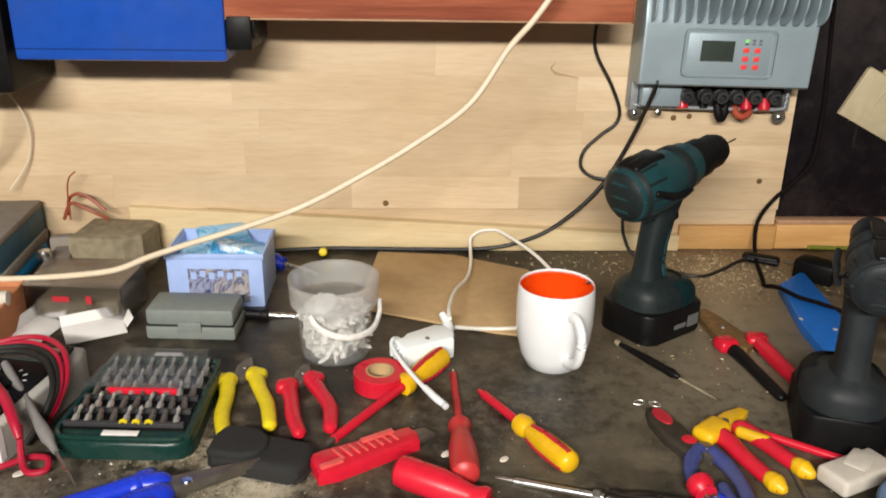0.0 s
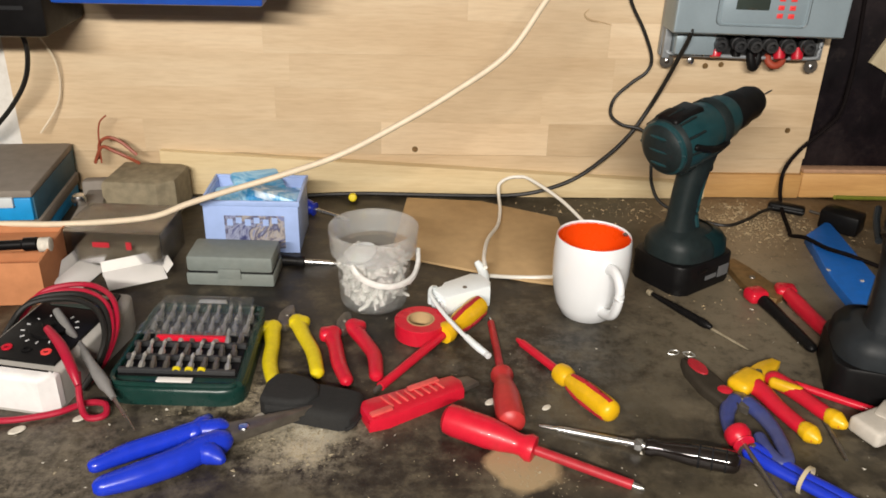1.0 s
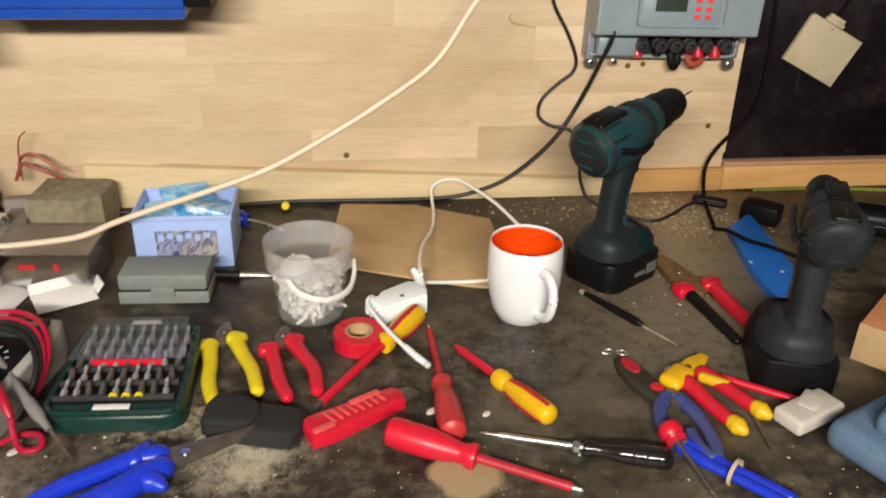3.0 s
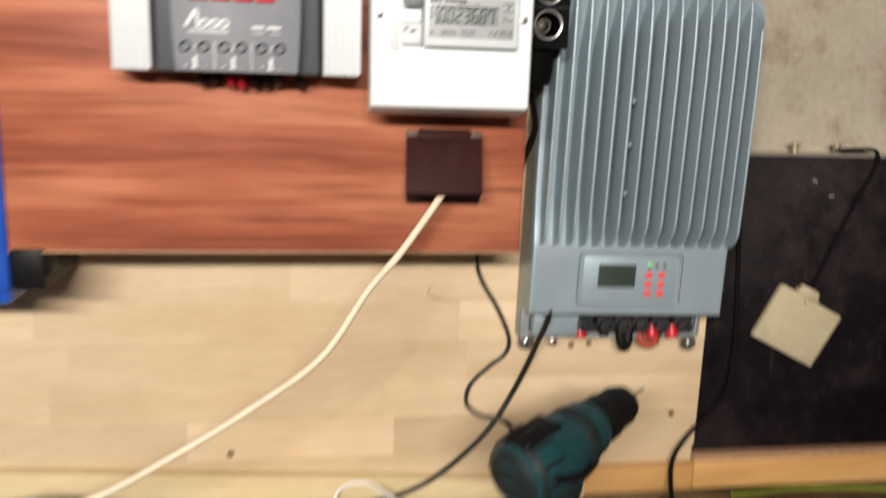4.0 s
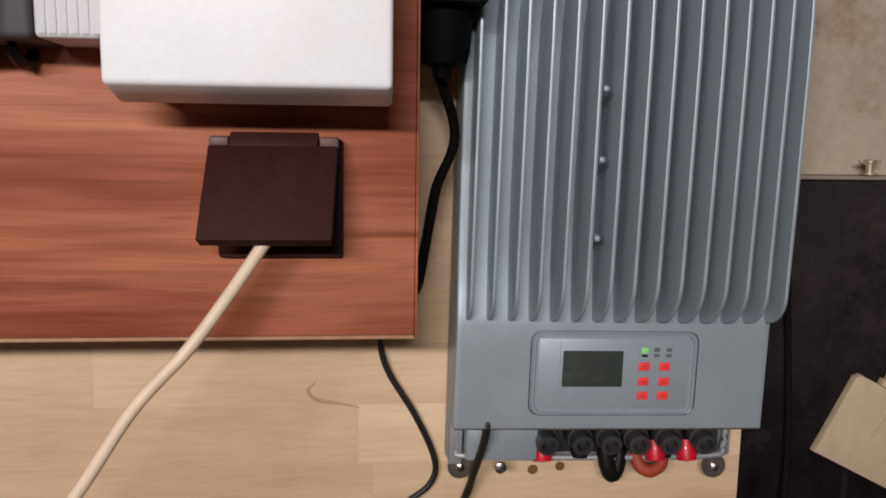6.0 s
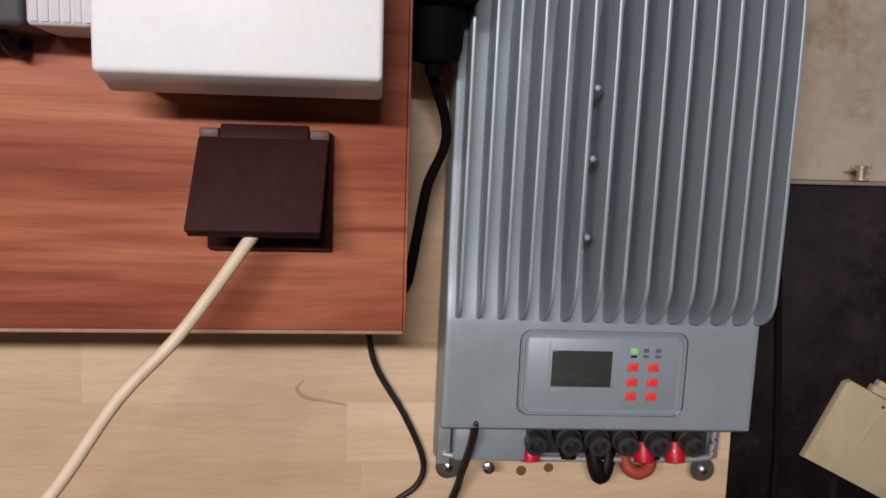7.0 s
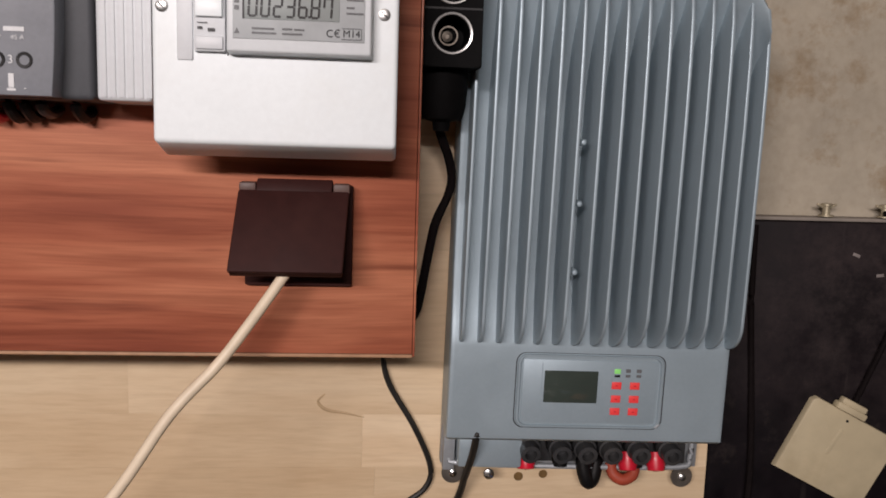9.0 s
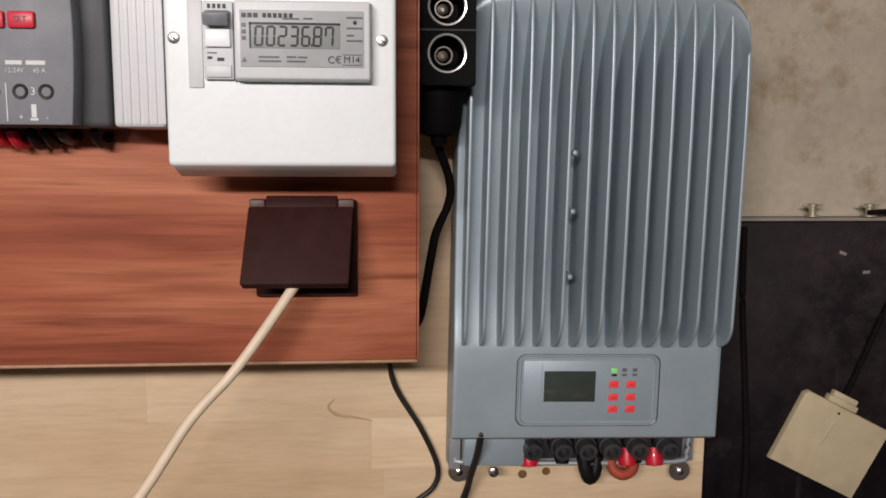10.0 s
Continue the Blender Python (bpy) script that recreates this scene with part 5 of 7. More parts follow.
# ---- drills ----
def drill(at, rz, shell, grip, label, short=False):
    d = thing("cordless_drill", at, label, "drill", rz, group="cordless drills")
    batt = part("battery", U(X(P([(-0.046, -0.024), (-0.041, -0.033), (-0.032, -0.037), (0.030, -0.037), (0.040, -0.033), (0.045, -0.022), (0.045, 0.022), (0.040, 0.033), (0.030, 0.037), (-0.032, 0.037), (-0.041, 0.033), (-0.046, 0.024)], 0.0, 0.034, 0.004), pose(0, 0, 0))), BLACK, d, "glossy black slide-on battery")
    part("sticker", U(BB(-0.006, 0.012, -0.0376, -0.0368, 0.011, 0.016), BB(0.015, 0.032, -0.0376, -0.0368, 0.009, 0.022)), GREYINK, batt)
    part("latch", BB(-0.020, -0.006, -0.0385, -0.0365, 0.022, 0.027, 0.001), BLACK, batt)
    foot = bmesh.new()
    rings = []
    for zz, a, b, ox in ((0.034, 0.0455, 0.036, 0.0), (0.046, 0.0445, 0.035, 0.0), (0.054, 0.040, 0.031, -0.002), (0.059, 0.029, 0.023, -0.007), (0.063, 0.0195, 0.0160, -0.0115), (0.074, 0.0162, 0.0138, -0.0130), (0.10, 0.0155, 0.0138, -0.011), (0.125, 0.0165, 0.0145, -0.006), (0.142, 0.019, 0.016, -0.002), (0.150, 0.020, 0.017, 0.0)):
        rings.append([foot.verts.new((ox + a * math.copysign(abs(math.cos(t)) ** 0.75, math.cos(t)), b * math.copysign(abs(math.sin(t)) ** 0.75, math.sin(t)), zz)) for t in (2 * math.pi * k / 24 for k in range(24))])
    for r0, r1 in zip(rings, rings[1:]):
        for k in range(24):
            foot.faces.new((r0[k], r0[(k + 1) % 24], r1[(k + 1) % 24], r1[k]))
    foot.faces.new(rings[0][::-1])
    foot.faces.new(rings[-1])
    part("grip", foot, grip, d)
    cover = bmesh.new()
    rows = []
    for zz, a, b, ox in ((0.0345, 0.0462, 0.0366, 0.0), (0.046, 0.0452, 0.0356, 0.0), (0.054, 0.0408, 0.0318, -0.002), (0.0595, 0.0322, 0.0250, -0.0058)):
        rows.append([cover.verts.new((ox + a * math.copysign(abs(math.cos(t)) ** 0.75, math.cos(t)), b * math.copysign(abs(math.sin(t)) ** 0.75, math.sin(t)), zz)) for t in (radians(-88 + 11 * k) for k in range(17))])
    for r0, r1 in zip(rows, rows[1:]):
        for k in range(16):
            cover.faces.new((r0[k], r0[k + 1], r1[k + 1], r1[k]))
    bmesh.ops.solidify(cover, geom=cover.faces[:], thickness=0.0015)
    part("foot_shell", cover, shell, d)
    axis = pose(-0.066, 0, 0.1590, 0, 78.5, 0) @ Matrix.Diagonal((0.76 if short else 0.90, 0.76 if short else 0.90, 0.62 if short else 1.0, 1))
    house = part("housing", X(L([(0, 0.0), (0.024, 0.0), (0.031, 0.004), (0.0345, 0.014), (0.0355, 0.030), (0.0345, 0.046), (0.0310, 0.060), (0.0280, 0.072), (0.0270, 0.094), (0.0235, 0.101), (0, 0.101)], 28), axis), shell, d)
    part("gear_cover", X(L([(0.0295, 0.068), (0.0305, 0.070), (0.0300, 0.080), (0.0285, 0.082), (0.0295, 0.068)], 28), axis), grip, house)
    for s in (1, -1):
        part("motor_band", X(T([(s * 0.034, 0.006, 0.018), (s * 0.0345, -0.004, 0.036), (s * 0.031, -0.012, 0.056), (s * 0.026, -0.016, 0.074)], [0.004, 0.0045, 0.004, 0.003], 8), axis @ pose(0, 0, 0, 0, 0, 90)), BLACK, house)
    part("rear_cap", X(L([(0, -0.003), (0.021, -0.002), (0.028, 0.002), (0.0330, 0.008), (0.0345, 0.012), (0.0330, 0.0125)], 28), axis), grip, d)
    for a in range(0, 360, 30):
        part("cooling_rib", X(T([(0.0345, 0, 0.012), (0.0357, 0, 0.022), (0.0357, 0, 0.034)], 0.0016, 6, 3), axis @ pose(0, 0, 0, 0, 0, a)), grip, house)
    for s in (1, -1):
        part("side_rib", T([(-0.036, s * 0.0275, 0.150), (-0.008, s * 0.0262, 0.1555), (0.012, s * 0.0225, 0.160)], 0.003, 8), grip, d)
    chuck = part("chuck", X(L([(0, 0.096), (0.0225, 0.096), (0.0235, 0.104), (0.0230, 0.118), (0.0205, 0.121), (0.0205, 0.138), (0.0165, 0.148), (0.010, 0.151), (0, 0.151)], 26), axis), BLACK, d, "black keyless chuck")
    part("bit", X(L([(0, 0.149), (0.0011, 0.149), (0.0011, 0.176), (0, 0.179)], 8), axis), DULLSTEEL, chuck)
    for k, (bx_, hw) in enumerate(((0.016, 0.0255), (0.0, 0.0315), (-0.016, 0.0255))):
        part("rear_band", X(T([(bx_, -hw, 0.0060), (bx_, -hw * 0.5, 0.0005), (bx_, 0, -0.0012), (bx_, hw * 0.5, 0.0005), (bx_, hw, 0.0060)], 0.0024, 8, 4), axis), shell, d)
    part("top_cover", X(B((0.012, 0.030, 0.044), (-0.0300, 0, 0.030), bev=0.005, seg=3), axis), BLACK, d)
    part("grip_stripe", T([(-0.004, -0.0140, 0.066), (-0.0065, -0.0124, 0.080), (-0.0055, -0.0122, 0.100), (-0.0015, -0.0128, 0.122)], [0.0030, 0.0030, 0.0026, 0.0012], 8, 5), shell, d)
    part("trigger", X(U(B((0.012, 0.013, 0.026), bev=0.003)), pose(0.0125, 0, 0.133, 0, -12)), BLACK, d)
    part("selector", X(BB(-0.014, 0.014, -0.009, 0.009, 0.0, 0.005, 0.002), pose(-0.024, 0, 0.1905, 0, -10)), BLACK, d)
    return d


drill((0.0225, -0.2265, BZ), 34, TEAL, TEALBLACK, "teal and black cordless drill standing on its battery")
drill((0.135, -0.424, BZ), 72, surface("dusty_dark_drill", (0.0150, 0.0195, 0.0225), 0.5, 0, 0.25, 60.0, 0.15, 0, (0.058, 0.060, 0.060), 0.6, 0.25), surface("dusty_black_drill_grip", (0.0150, 0.0185, 0.0215), 0.55, 0, 0.25, 60.0, 0.2, 0, (0.058, 0.060, 0.060), 0.6, 0.25), "dusty dark cordless drill standing on its battery", True)


# ---- hand tools ----
def rel(o, pts, z=None):
    return [(x - o[0], y - o[1], (p[0] if p else z) - o[2]) for x, y, *p in pts]


def pliers(name, o, left, right, jaws, col, label, jaw_mat=DULLSTEEL, r=0.0058, tip=None, group="pliers on the bench", flat=0.85):
    """Handles as lists of x, y from the pivot outwards; jaws as an outline."""
    p = thing(name, o, label, "pliers", group=group)
    for side in (left, right):
        n = len(side)
        rad = [r * 1.25] + [r * 1.15] + [r] * (n - 3) + [r * 0.9]
        h = part("handle", T(rel(o, side, o[2] + r * 0.95), rad, 12, 6, flat), col, p)
        if tip:
            x, y = side[-1]
            x2, y2 = side[-2]
            d = Vector((x - x2, y - y2, 0)).normalized()
            e = Vector((x, y, o[2] + r)) - Vector(o)
            part("tip", T([e - d * 0.010, e - d * 0.003, e + d * 0.003], [r * 1.0, r * 1.12, r * 0.7], 12), tip, h)
    part("jaw_head", X(P([(x - o[0], y - o[1]) for x, y in jaws], 0.0012, 0.0085, 0.0012), pose(0, 0, 0)), jaw_mat, p)
    c = (sum(x for x, _ in jaws) / len(jaws) - o[0], sum(y for _, y in jaws) / len(jaws) - o[1])
    part("rivet", L([(0, 0), (0.0035, 0), (0.003, 0.0012), (0, 0.0015)], 12, pose(c[0], c[1], 0.0085)), DULLSTEEL, p)
    return p


yp = pliers("side_cutters", (-0.398, -0.36, BZ), [(-0.4100, -0.350), (-0.4095, -0.360), (-0.4063, -0.3801), (-0.4043, -0.4112), (-0.3967, -0.4402)], [(-0.3885, -0.339), (-0.3845, -0.350), (-0.3773, -0.370), (-0.3673, -0.3948), (-0.3603, -0.4272)], [(-0.4075, -0.346), (-0.407, -0.326), (-0.401, -0.312), (-0.395, -0.310), (-0.392, -0.322), (-0.391, -0.341), (-0.398, -0.350)], LEMON, "side cutters with worn yellow handles lying on the bench", r=0.0070)
for cx, cy, rz in ((-0.4125, -0.3535, 4), (-0.3855, -0.3430, -22)):
    part("thumb_guard", X(B((0.019, 0.016, 0.012), bev=0.005, seg=3), pose(cx + 0.398, cy + 0.36, 0.0075, 0, 0, rz)), LEMON, yp)
rp = pliers("wire_cutters", (-0.342, -0.368, BZ), [(-0.3520, -0.360), (-0.3515, -0.370), (-0.3476, -0.385), (-0.3421, -0.4136), (-0.334, -0.4382)], [(-0.3335, -0.347), (-0.3295, -0.358), (-0.3216, -0.3751), (-0.3113, -0.3996), (-0.3084, -0.4317)], [(-0.3500, -0.356), (-0.3495, -0.338), (-0.344, -0.324), (-0.338, -0.323), (-0.3355, -0.334), (-0.3355, -0.350), (-0.342, -0.358)], RED, "wire cutters with red handles lying on the bench", r=0.0070)
for cx, cy, rz in ((-0.3555, -0.3640, 5), (-0.3305, -0.3510, -25)):
    part("thumb_guard", X(B((0.018, 0.016, 0.012), bev=0.005, seg=3), pose(cx + 0.342, cy + 0.368, 0.0075, 0, 0, rz)), RED, rp)
vp = pliers("insulated_pliers", (0.036, -0.430, BZ), [(0.022, -0.443), (0.028, -0.456), (0.033, -0.478), (0.0395, -0.498), (0.0465, -0.517)], [(0.045, -0.437), (0.054, -0.450), (0.062, -0.468), (0.069, -0.484), (0.0765, -0.499)], [(0.008, -0.446), (0.017, -0.430), (0.040, -0.412), (0.056, -0.405), (0.062, -0.411), (0.052, -0.424), (0.030, -0.443), (0.014, -0.452)], RED, "insulated pliers with red and yellow handles", YELLOW, 0.0072, YELLOW)
part("yellow_guard", X(B((0.034, 0.022, 0.013), bev=0.006, seg=3), pose(-0.018, -0.012, 0.0085, 0, 0, 40)), YELLOW, vp)
part("yellow_guard", X(B((0.030, 0.009, 0.010), bev=0.004, seg=3), pose(0.014, -0.022, 0.009, 0, 0, -38)), YELLOW, vp)
pliers("gripping_pliers", (0.004, -0.478, BZ), [(0.000, -0.466), (-0.010, -0.478), (-0.0165, -0.496), (-0.019, -0.520)], [(0.010, -0.470), (0.016, -0.488), (0.0185, -0.512), (0.0150, -0.542), (0.008, -0.546), (0.003, -0.532), (0.003, -0.515)], [(-0.006, -0.468), (0.000, -0.456), (0.010, -0.458), (0.016, -0.470), (0.006, -0.482)], SLATEBLUE, "worn pliers with slate blue handles", r=0.0058)
bp2 = pliers("blue_handled_pliers", (-0.004, -0.535, BZ), [(-0.012, -0.533), (0.000, -0.550), (0.014, -0.566), (0.030, -0.584), (0.045, -0.602)], [(-0.006, -0.528), (0.008, -0.546), (0.022, -0.563), (0.036, -0.578), (0.052, -0.596)], [(-0.020, -0.528), (-0.012, -0.518), (-0.002, -0.524), (0.002, -0.536), (-0.010, -0.538)], ROYAL, "pliers with bright blue handles tied together", r=0.0050)
part("tie", X(L([(0.0105, 0), (0.0118, 0), (0.0118, 0.003), (0.0105, 0.003), (0.0105, 0)], 18), pose(0.0215, -0.0315, 0.0065, 90, 0, 40)), CREAMPAD, bp2, "pale cable tie")
rb = pliers("insulated_cutters", (0.100, -0.290, BZ), [(0.088, -0.285), (0.092, -0.302), (0.096, -0.330), (0.100, -0.360), (0.103, -0.385)], [(0.120, -0.281), (0.122, -0.300), (0.124, -0.325), (0.128, -0.352), (0.130, -0.372)], [(0.088, -0.285), (0.080, -0.258), (0.078, -0.226), (0.084, -0.205), (0.092, -0.202), (0.101, -0.222), (0.112, -0.256), (0.120, -0.283), (0.104, -0.296)], BLACK, "rusty cutters with one black and one red handle", RUST, 0.0062)
for gx, gy, rz in ((0.0855, -0.286, 15), (0.1205, -0.278, -10)):
    part("red_guard", X(B((0.022, 0.020, 0.014), bev=0.005, seg=3), pose(gx - 0.100, gy + 0.290, 0.008, 0, 0, rz)), RED, rb)
part("red_sleeve", T(rel((0.1, -0.29, BZ), [(0.121, -0.285), (0.123, -0.305), (0.126, -0.335), (0.131, -0.368)], BZ + 0.0075), [0.0078, 0.0082, 0.0078, 0.0068], 12), RED, rb)


def screwdriver(a, b, handle_len, r, handle, shaft, rs, label, collar=None, stripe=None, tip=STEEL, tip_len=0.009, sink=0.0):
    """From the handle's end a to the blade's tip b, both as x, y."""
    d = Vector((b[0] - a[0], b[1] - a[1]))
    ln = d.length
    tilt = math.degrees(math.atan2(r - rs - sink, ln - handle_len * 0.5))
    s = thing("screwdriver", (a[0], a[1], BZ + r * 1.02), label, "screwdriver", math.degrees(math.atan2(d.y, d.x)), group="screwdrivers on the bench", tilt=(0, tilt))
    q = pose(0, 0, 0, 0, 90, 0)
    hl = handle_len
    hnd = part("handle", X(L([(0, 0), (r * 0.62, 0.0008), (r * 0.92, hl * 0.05), (r, hl * 0.14), (r * 0.98, hl * 0.5), (r * 0.84, hl * 0.66), (r * 0.66, hl * 0.80), (r * 0.66, hl * 0.86), (r * 0.86, hl * 0.93), (r * 0.80, hl * 0.985), (r * 0.5, hl), (0, hl)], 18), q), handle, s)
    if collar:
        part("collar", X(L([(r * 0.68, hl * 0.80), (r * 0.90, hl * 0.84), (r * 0.98, hl * 0.92), (r * 0.86, hl * 1.0), (r * 0.5, hl * 1.015), (r * 0.5, hl * 0.99)], 18), q), collar, hnd)
    if stripe:
        for k in range(3):
            part("grip_panel", X(T([(r * 0.80, 0, hl * 0.07), (r * 0.90, 0, hl * 0.3), (r * 0.86, 0, hl * 0.55), (r * 0.60, 0, hl * 0.74)], r * 0.26, 8), q @ pose(0, 0, 0, 0, 0, 60 + 120 * k)), stripe, hnd)
    sh = part("shaft", X(L([(0, hl * 0.97), (rs, hl * 0.97), (rs, ln - tip_len), (rs * 0.9, ln - tip_len * 0.98), (0, ln - tip_len * 0.98)], 12), q), shaft, s)
    part("blade", X(L([(0, ln - tip_len * 1.1), (rs * 0.66, ln - tip_len * 1.1), (rs * 0.66, ln - tip_len * 0.4), (rs * 0.4, ln), (0, ln)], 10), q), tip, sh)
    return s


screwdriver((-0.252, -0.498), (-0.104, -0.5705), 0.079, 0.0130, RED, DARKRED, 0.0040, "large insulated screwdriver with red handle and red shaft")
screwdriver((-0.197, -0.508), (-0.1985, -0.325), 0.080, 0.0120, surface("faded_red_handle", (0.46, 0.03, 0.03), 0.4, 0, 0.12, 120.0, 0.06, 0, (0.14, 0.03, 0.02), 0.3), DARKRED, 0.0036, "faded red insulated screwdriver lying beneath another")
screwdriver((-0.207, -0.312), (-0.310, -0.450), 0.068, 0.0110, YELLOW, RED, 0.0042, "insulated screwdriver with yellow and red handle", YELLOW, DARKRED, DULLSTEEL)
screwdriver((-0.1105, -0.4915), (-0.1760, -0.364), 0.076, 0.0100, YELLOW, RED, 0.0040, "insulated screwdriver with yellow and rust-red handle", YELLOW, DARKRED, RED)
gsd = screwdriver((-0.026, -0.552), (-0.173, -0.494), 0.072, 0.0092, surface("glossy_black_handle", (0.010, 0.007, 0.006), 0.14, 0, 0.2, 60.0, 0.1, 0.5, (0.03, 0.02, 0.015), 0.3), STEEL, 0.0028, "screwdriver with black handle and bright steel shaft", None, None, STEEL, 0.016)
part("bolster", X(L([(0.0028, 0.074), (0.0050, 0.0745), (0.0054, 0.077), (0.0050, 0.080), (0.0028, 0.0808)], 6), pose(0, 0, 0, 0, 90, 0)), STEEL, gsd)
for kz in (0.010, 0.020, 0.030):
    part("grip_groove", X(L([(0.0090, kz), (0.0095, kz + 0.001), (0.0090, kz + 0.002)], 16, None, True), pose(0, 0, 0, 0, 90, 0)), INK, gsd)
screwdriver((-0.415, -0.066), (-0.352, -0.090), 0.020, 0.0105, ROYAL, STEEL, 0.0026, "stubby screwdriver with translucent blue handle")
screwdriver((-0.455, -0.2075), (-0.357, -0.2065), 0.060, 0.0080, BLACK, STEEL, 0.0030, "screwdriver with bright shaft sticking out from under the tub")
screwdriver((-0.0175, -0.5135), (-0.004, -0.592), 0.016, 0.0105, RED, DULLSTEEL, 0.0020, "short red-capped driver with thin grey shaft")
screwdriver((0.128, -0.488), (0.060, -0.438), 0.004, 0.0040, RED, RED, 0.0036, "thin red insulated rod tool", None, None, RED, 0.004)
sp = thing("test_probe", (-0.026, -0.272, BZ + 0.004), "thin dark test probe with pale tip cap", "probe", math.degrees(math.atan2(-0.112, 0.069)))
part("barrel", X(L([(0, 0.006), (0.0022, 0.007), (0.0030, 0.02), (0.0040, 0.045), (0.0042, 0.070), (0.0046, 0.074), (0.0046, 0.078), (0.0025, 0.086), (0, 0.088)], 12), pose(0, 0, 0, 0, 90, 0)), BLACK, sp)
part("cap", X(L([(0, 0), (0.0030, 0.0008), (0.0034, 0.005), (0, 0.007)], 12), pose(0, 0, 0, 0, 90, 0)), PALEBRASS, sp, "pale green-yellow end cap")
part("needle", X(L([(0, 0.086), (0.0014, 0.086), (0.0012, 0.118), (0.0003, 0.131), (0, 0.131)], 8), pose(0, 0, -0.001, 0, 90, 0)), PALEBRASS, sp)
solo("steel_punch", X(L([(0, 0), (0.0018, 0), (0.0020, 0.04), (0.0012, 0.052), (0, 0.052)], 10), pose(0.069, -0.488, BZ + 0.0022, 0, 90, -95)), DULLSTEEL, "small steel punch lying on the bench", "punch")
rh = thing("oval_trimmer", (-0.024, -0.408, BZ), "dark oval-bodied trimmer with a red inset and stud", "trimmer", -72)
part("grip", X(P([(-0.004, -0.004), (0.012, -0.011), (0.040, -0.014), (0.068, -0.010), (0.074, 0.0), (0.066, 0.009), (0.030, 0.011), (0.004, 0.008)], 0.0, 0.010, 0.004, 3), pose(0, 0, 0)), GRIME, rh)
part("red_inset", X(L([(0, 0.0), (0.013, 0.0), (0.0125, 0.0012), (0, 0.0018)], 20), pose(0.015, 0.0, 0.0100) @ Matrix.Diagonal((1.0, 0.5, 1, 1))), DARKRED, rh, "dull red oval inset")
part("thumb_stud", L([(0, 0), (0.006, 0.001), (0.0065, 0.006), (0, 0.008)], 14, pose(0.052, 0.002, 0.004)), RED, rh)
for cx, cy, rz in ((-0.030, -0.386, 20), (-0.016, -0.389, -35)):
    solo("key_ring_clip", X(U(T([(-0.006, 0, 0.0015), (0, 0.004, 0.0015), (0.006, 0, 0.0015), (0, -0.004, 0.0015), (-0.006, 0, 0.0015)], 0.0006, 6)), pose(cx, cy, BZ, 0, 0, rz)), BITSTEEL, "small bright wire clip", "clip", group="wire clips")

# tin snips
so_ = (-0.428, -0.52, BZ)
ts = thing("tin_snips", so_, "tin snips with glossy blue handles and grey blades", "snips")
for line, radii, flare, wide in (
        ([(-0.512, -0.553), (-0.490, -0.537), (-0.466, -0.524), (-0.446, -0.513), (-0.428, -0.511)], [0.0058, 0.0078, 0.0080, 0.0088, 0.0095], [(-0.447, -0.516), (-0.442, -0.506), (-0.440, -0.498)], [0.0090, 0.0085, 0.0050]),
        ([(-0.500, -0.575), (-0.478, -0.564), (-0.454, -0.549), (-0.438, -0.535), (-0.424, -0.525)], [0.0075, 0.0098, 0.0108, 0.0112, 0.0100], [(-0.440, -0.536), (-0.429, -0.540), (-0.421, -0.546)], [0.0100, 0.0088, 0.0048])):
    h = part("handle", T(rel(so_, line, BZ + 0.0115), radii, 14, 6, 0.95), ROYAL, ts)
    part("finger_guard", T(rel(so_, flare, BZ + 0.0115), wide, 12, 5, 1.0), ROYAL, h)
part("blade", P([(0.000, -0.010), (0.030, 0.006), (0.071, 0.0335), (0.069, 0.0360), (0.030, 0.022), (0.002, 0.012)], 0.010, 0.0155, 0.0012), DULLSTEEL, ts)
part("lower_blade", P([(0.002, -0.004), (0.030, 0.012), (0.069, 0.0360), (0.066, 0.0380), (0.028, 0.027), (0.002, 0.016)], 0.0040, 0.0098, 0.001), DULLSTEEL, ts)
part("rivet", L([(0, 0), (0.0048, 0), (0.004, 0.0015), (0, 0.002)], 14, pose(0.019, 0.007, 0.0155)), STEEL, ts)

# red snap-off knife
kn = thing("snap_off_knife", (-0.278, -0.466, BZ), "red plastic snap-off knife with ribbed sides", "knife", 27.5)
part("body", X(P([(-0.046, -0.016), (-0.030, -0.0185), (0.030, -0.013), (0.046, -0.011), (0.050, 0.000), (0.046, 0.011), (0.028, 0.012), (-0.030, 0.014), (-0.044, 0.013)], 0.0, 0.0112, 0.0035), pose(0, 0, 0)), RED, kn)
for k in range(8):
    part("rib", X(B((0.0022, 0.017 - 0.0008 * k, 0.002), bev=0.0007), pose(-0.022 + k * 0.0072, 0.001, 0.0114, 0, 0, 12)), surface("pale_red_rib", (0.68, 0.10, 0.09), 0.4) if k == 0 else bpy.data.materials["pale_red_rib"], kn)
part("slider", X(B((0.030, 0.006, 0.003), bev=0.001), pose(0.016, 0.0085, 0.0117, 0, 0, 3)), bpy.data.materials["pale_red_rib"], kn)
part("slider", X(B((0.020, 0.006, 0.003), bev=0.001), pose(-0.032, -0.009, 0.0117, 0, 0, 3)), bpy.data.materials["pale_red_rib"], kn)
part("blade_cap", X(P([(0.046, -0.009), (0.064, -0.006), (0.060, 0.006), (0.046, 0.009)], 0.004, 0.008, 0.001), pose(0, 0, 0)), DULLSTEEL, kn)

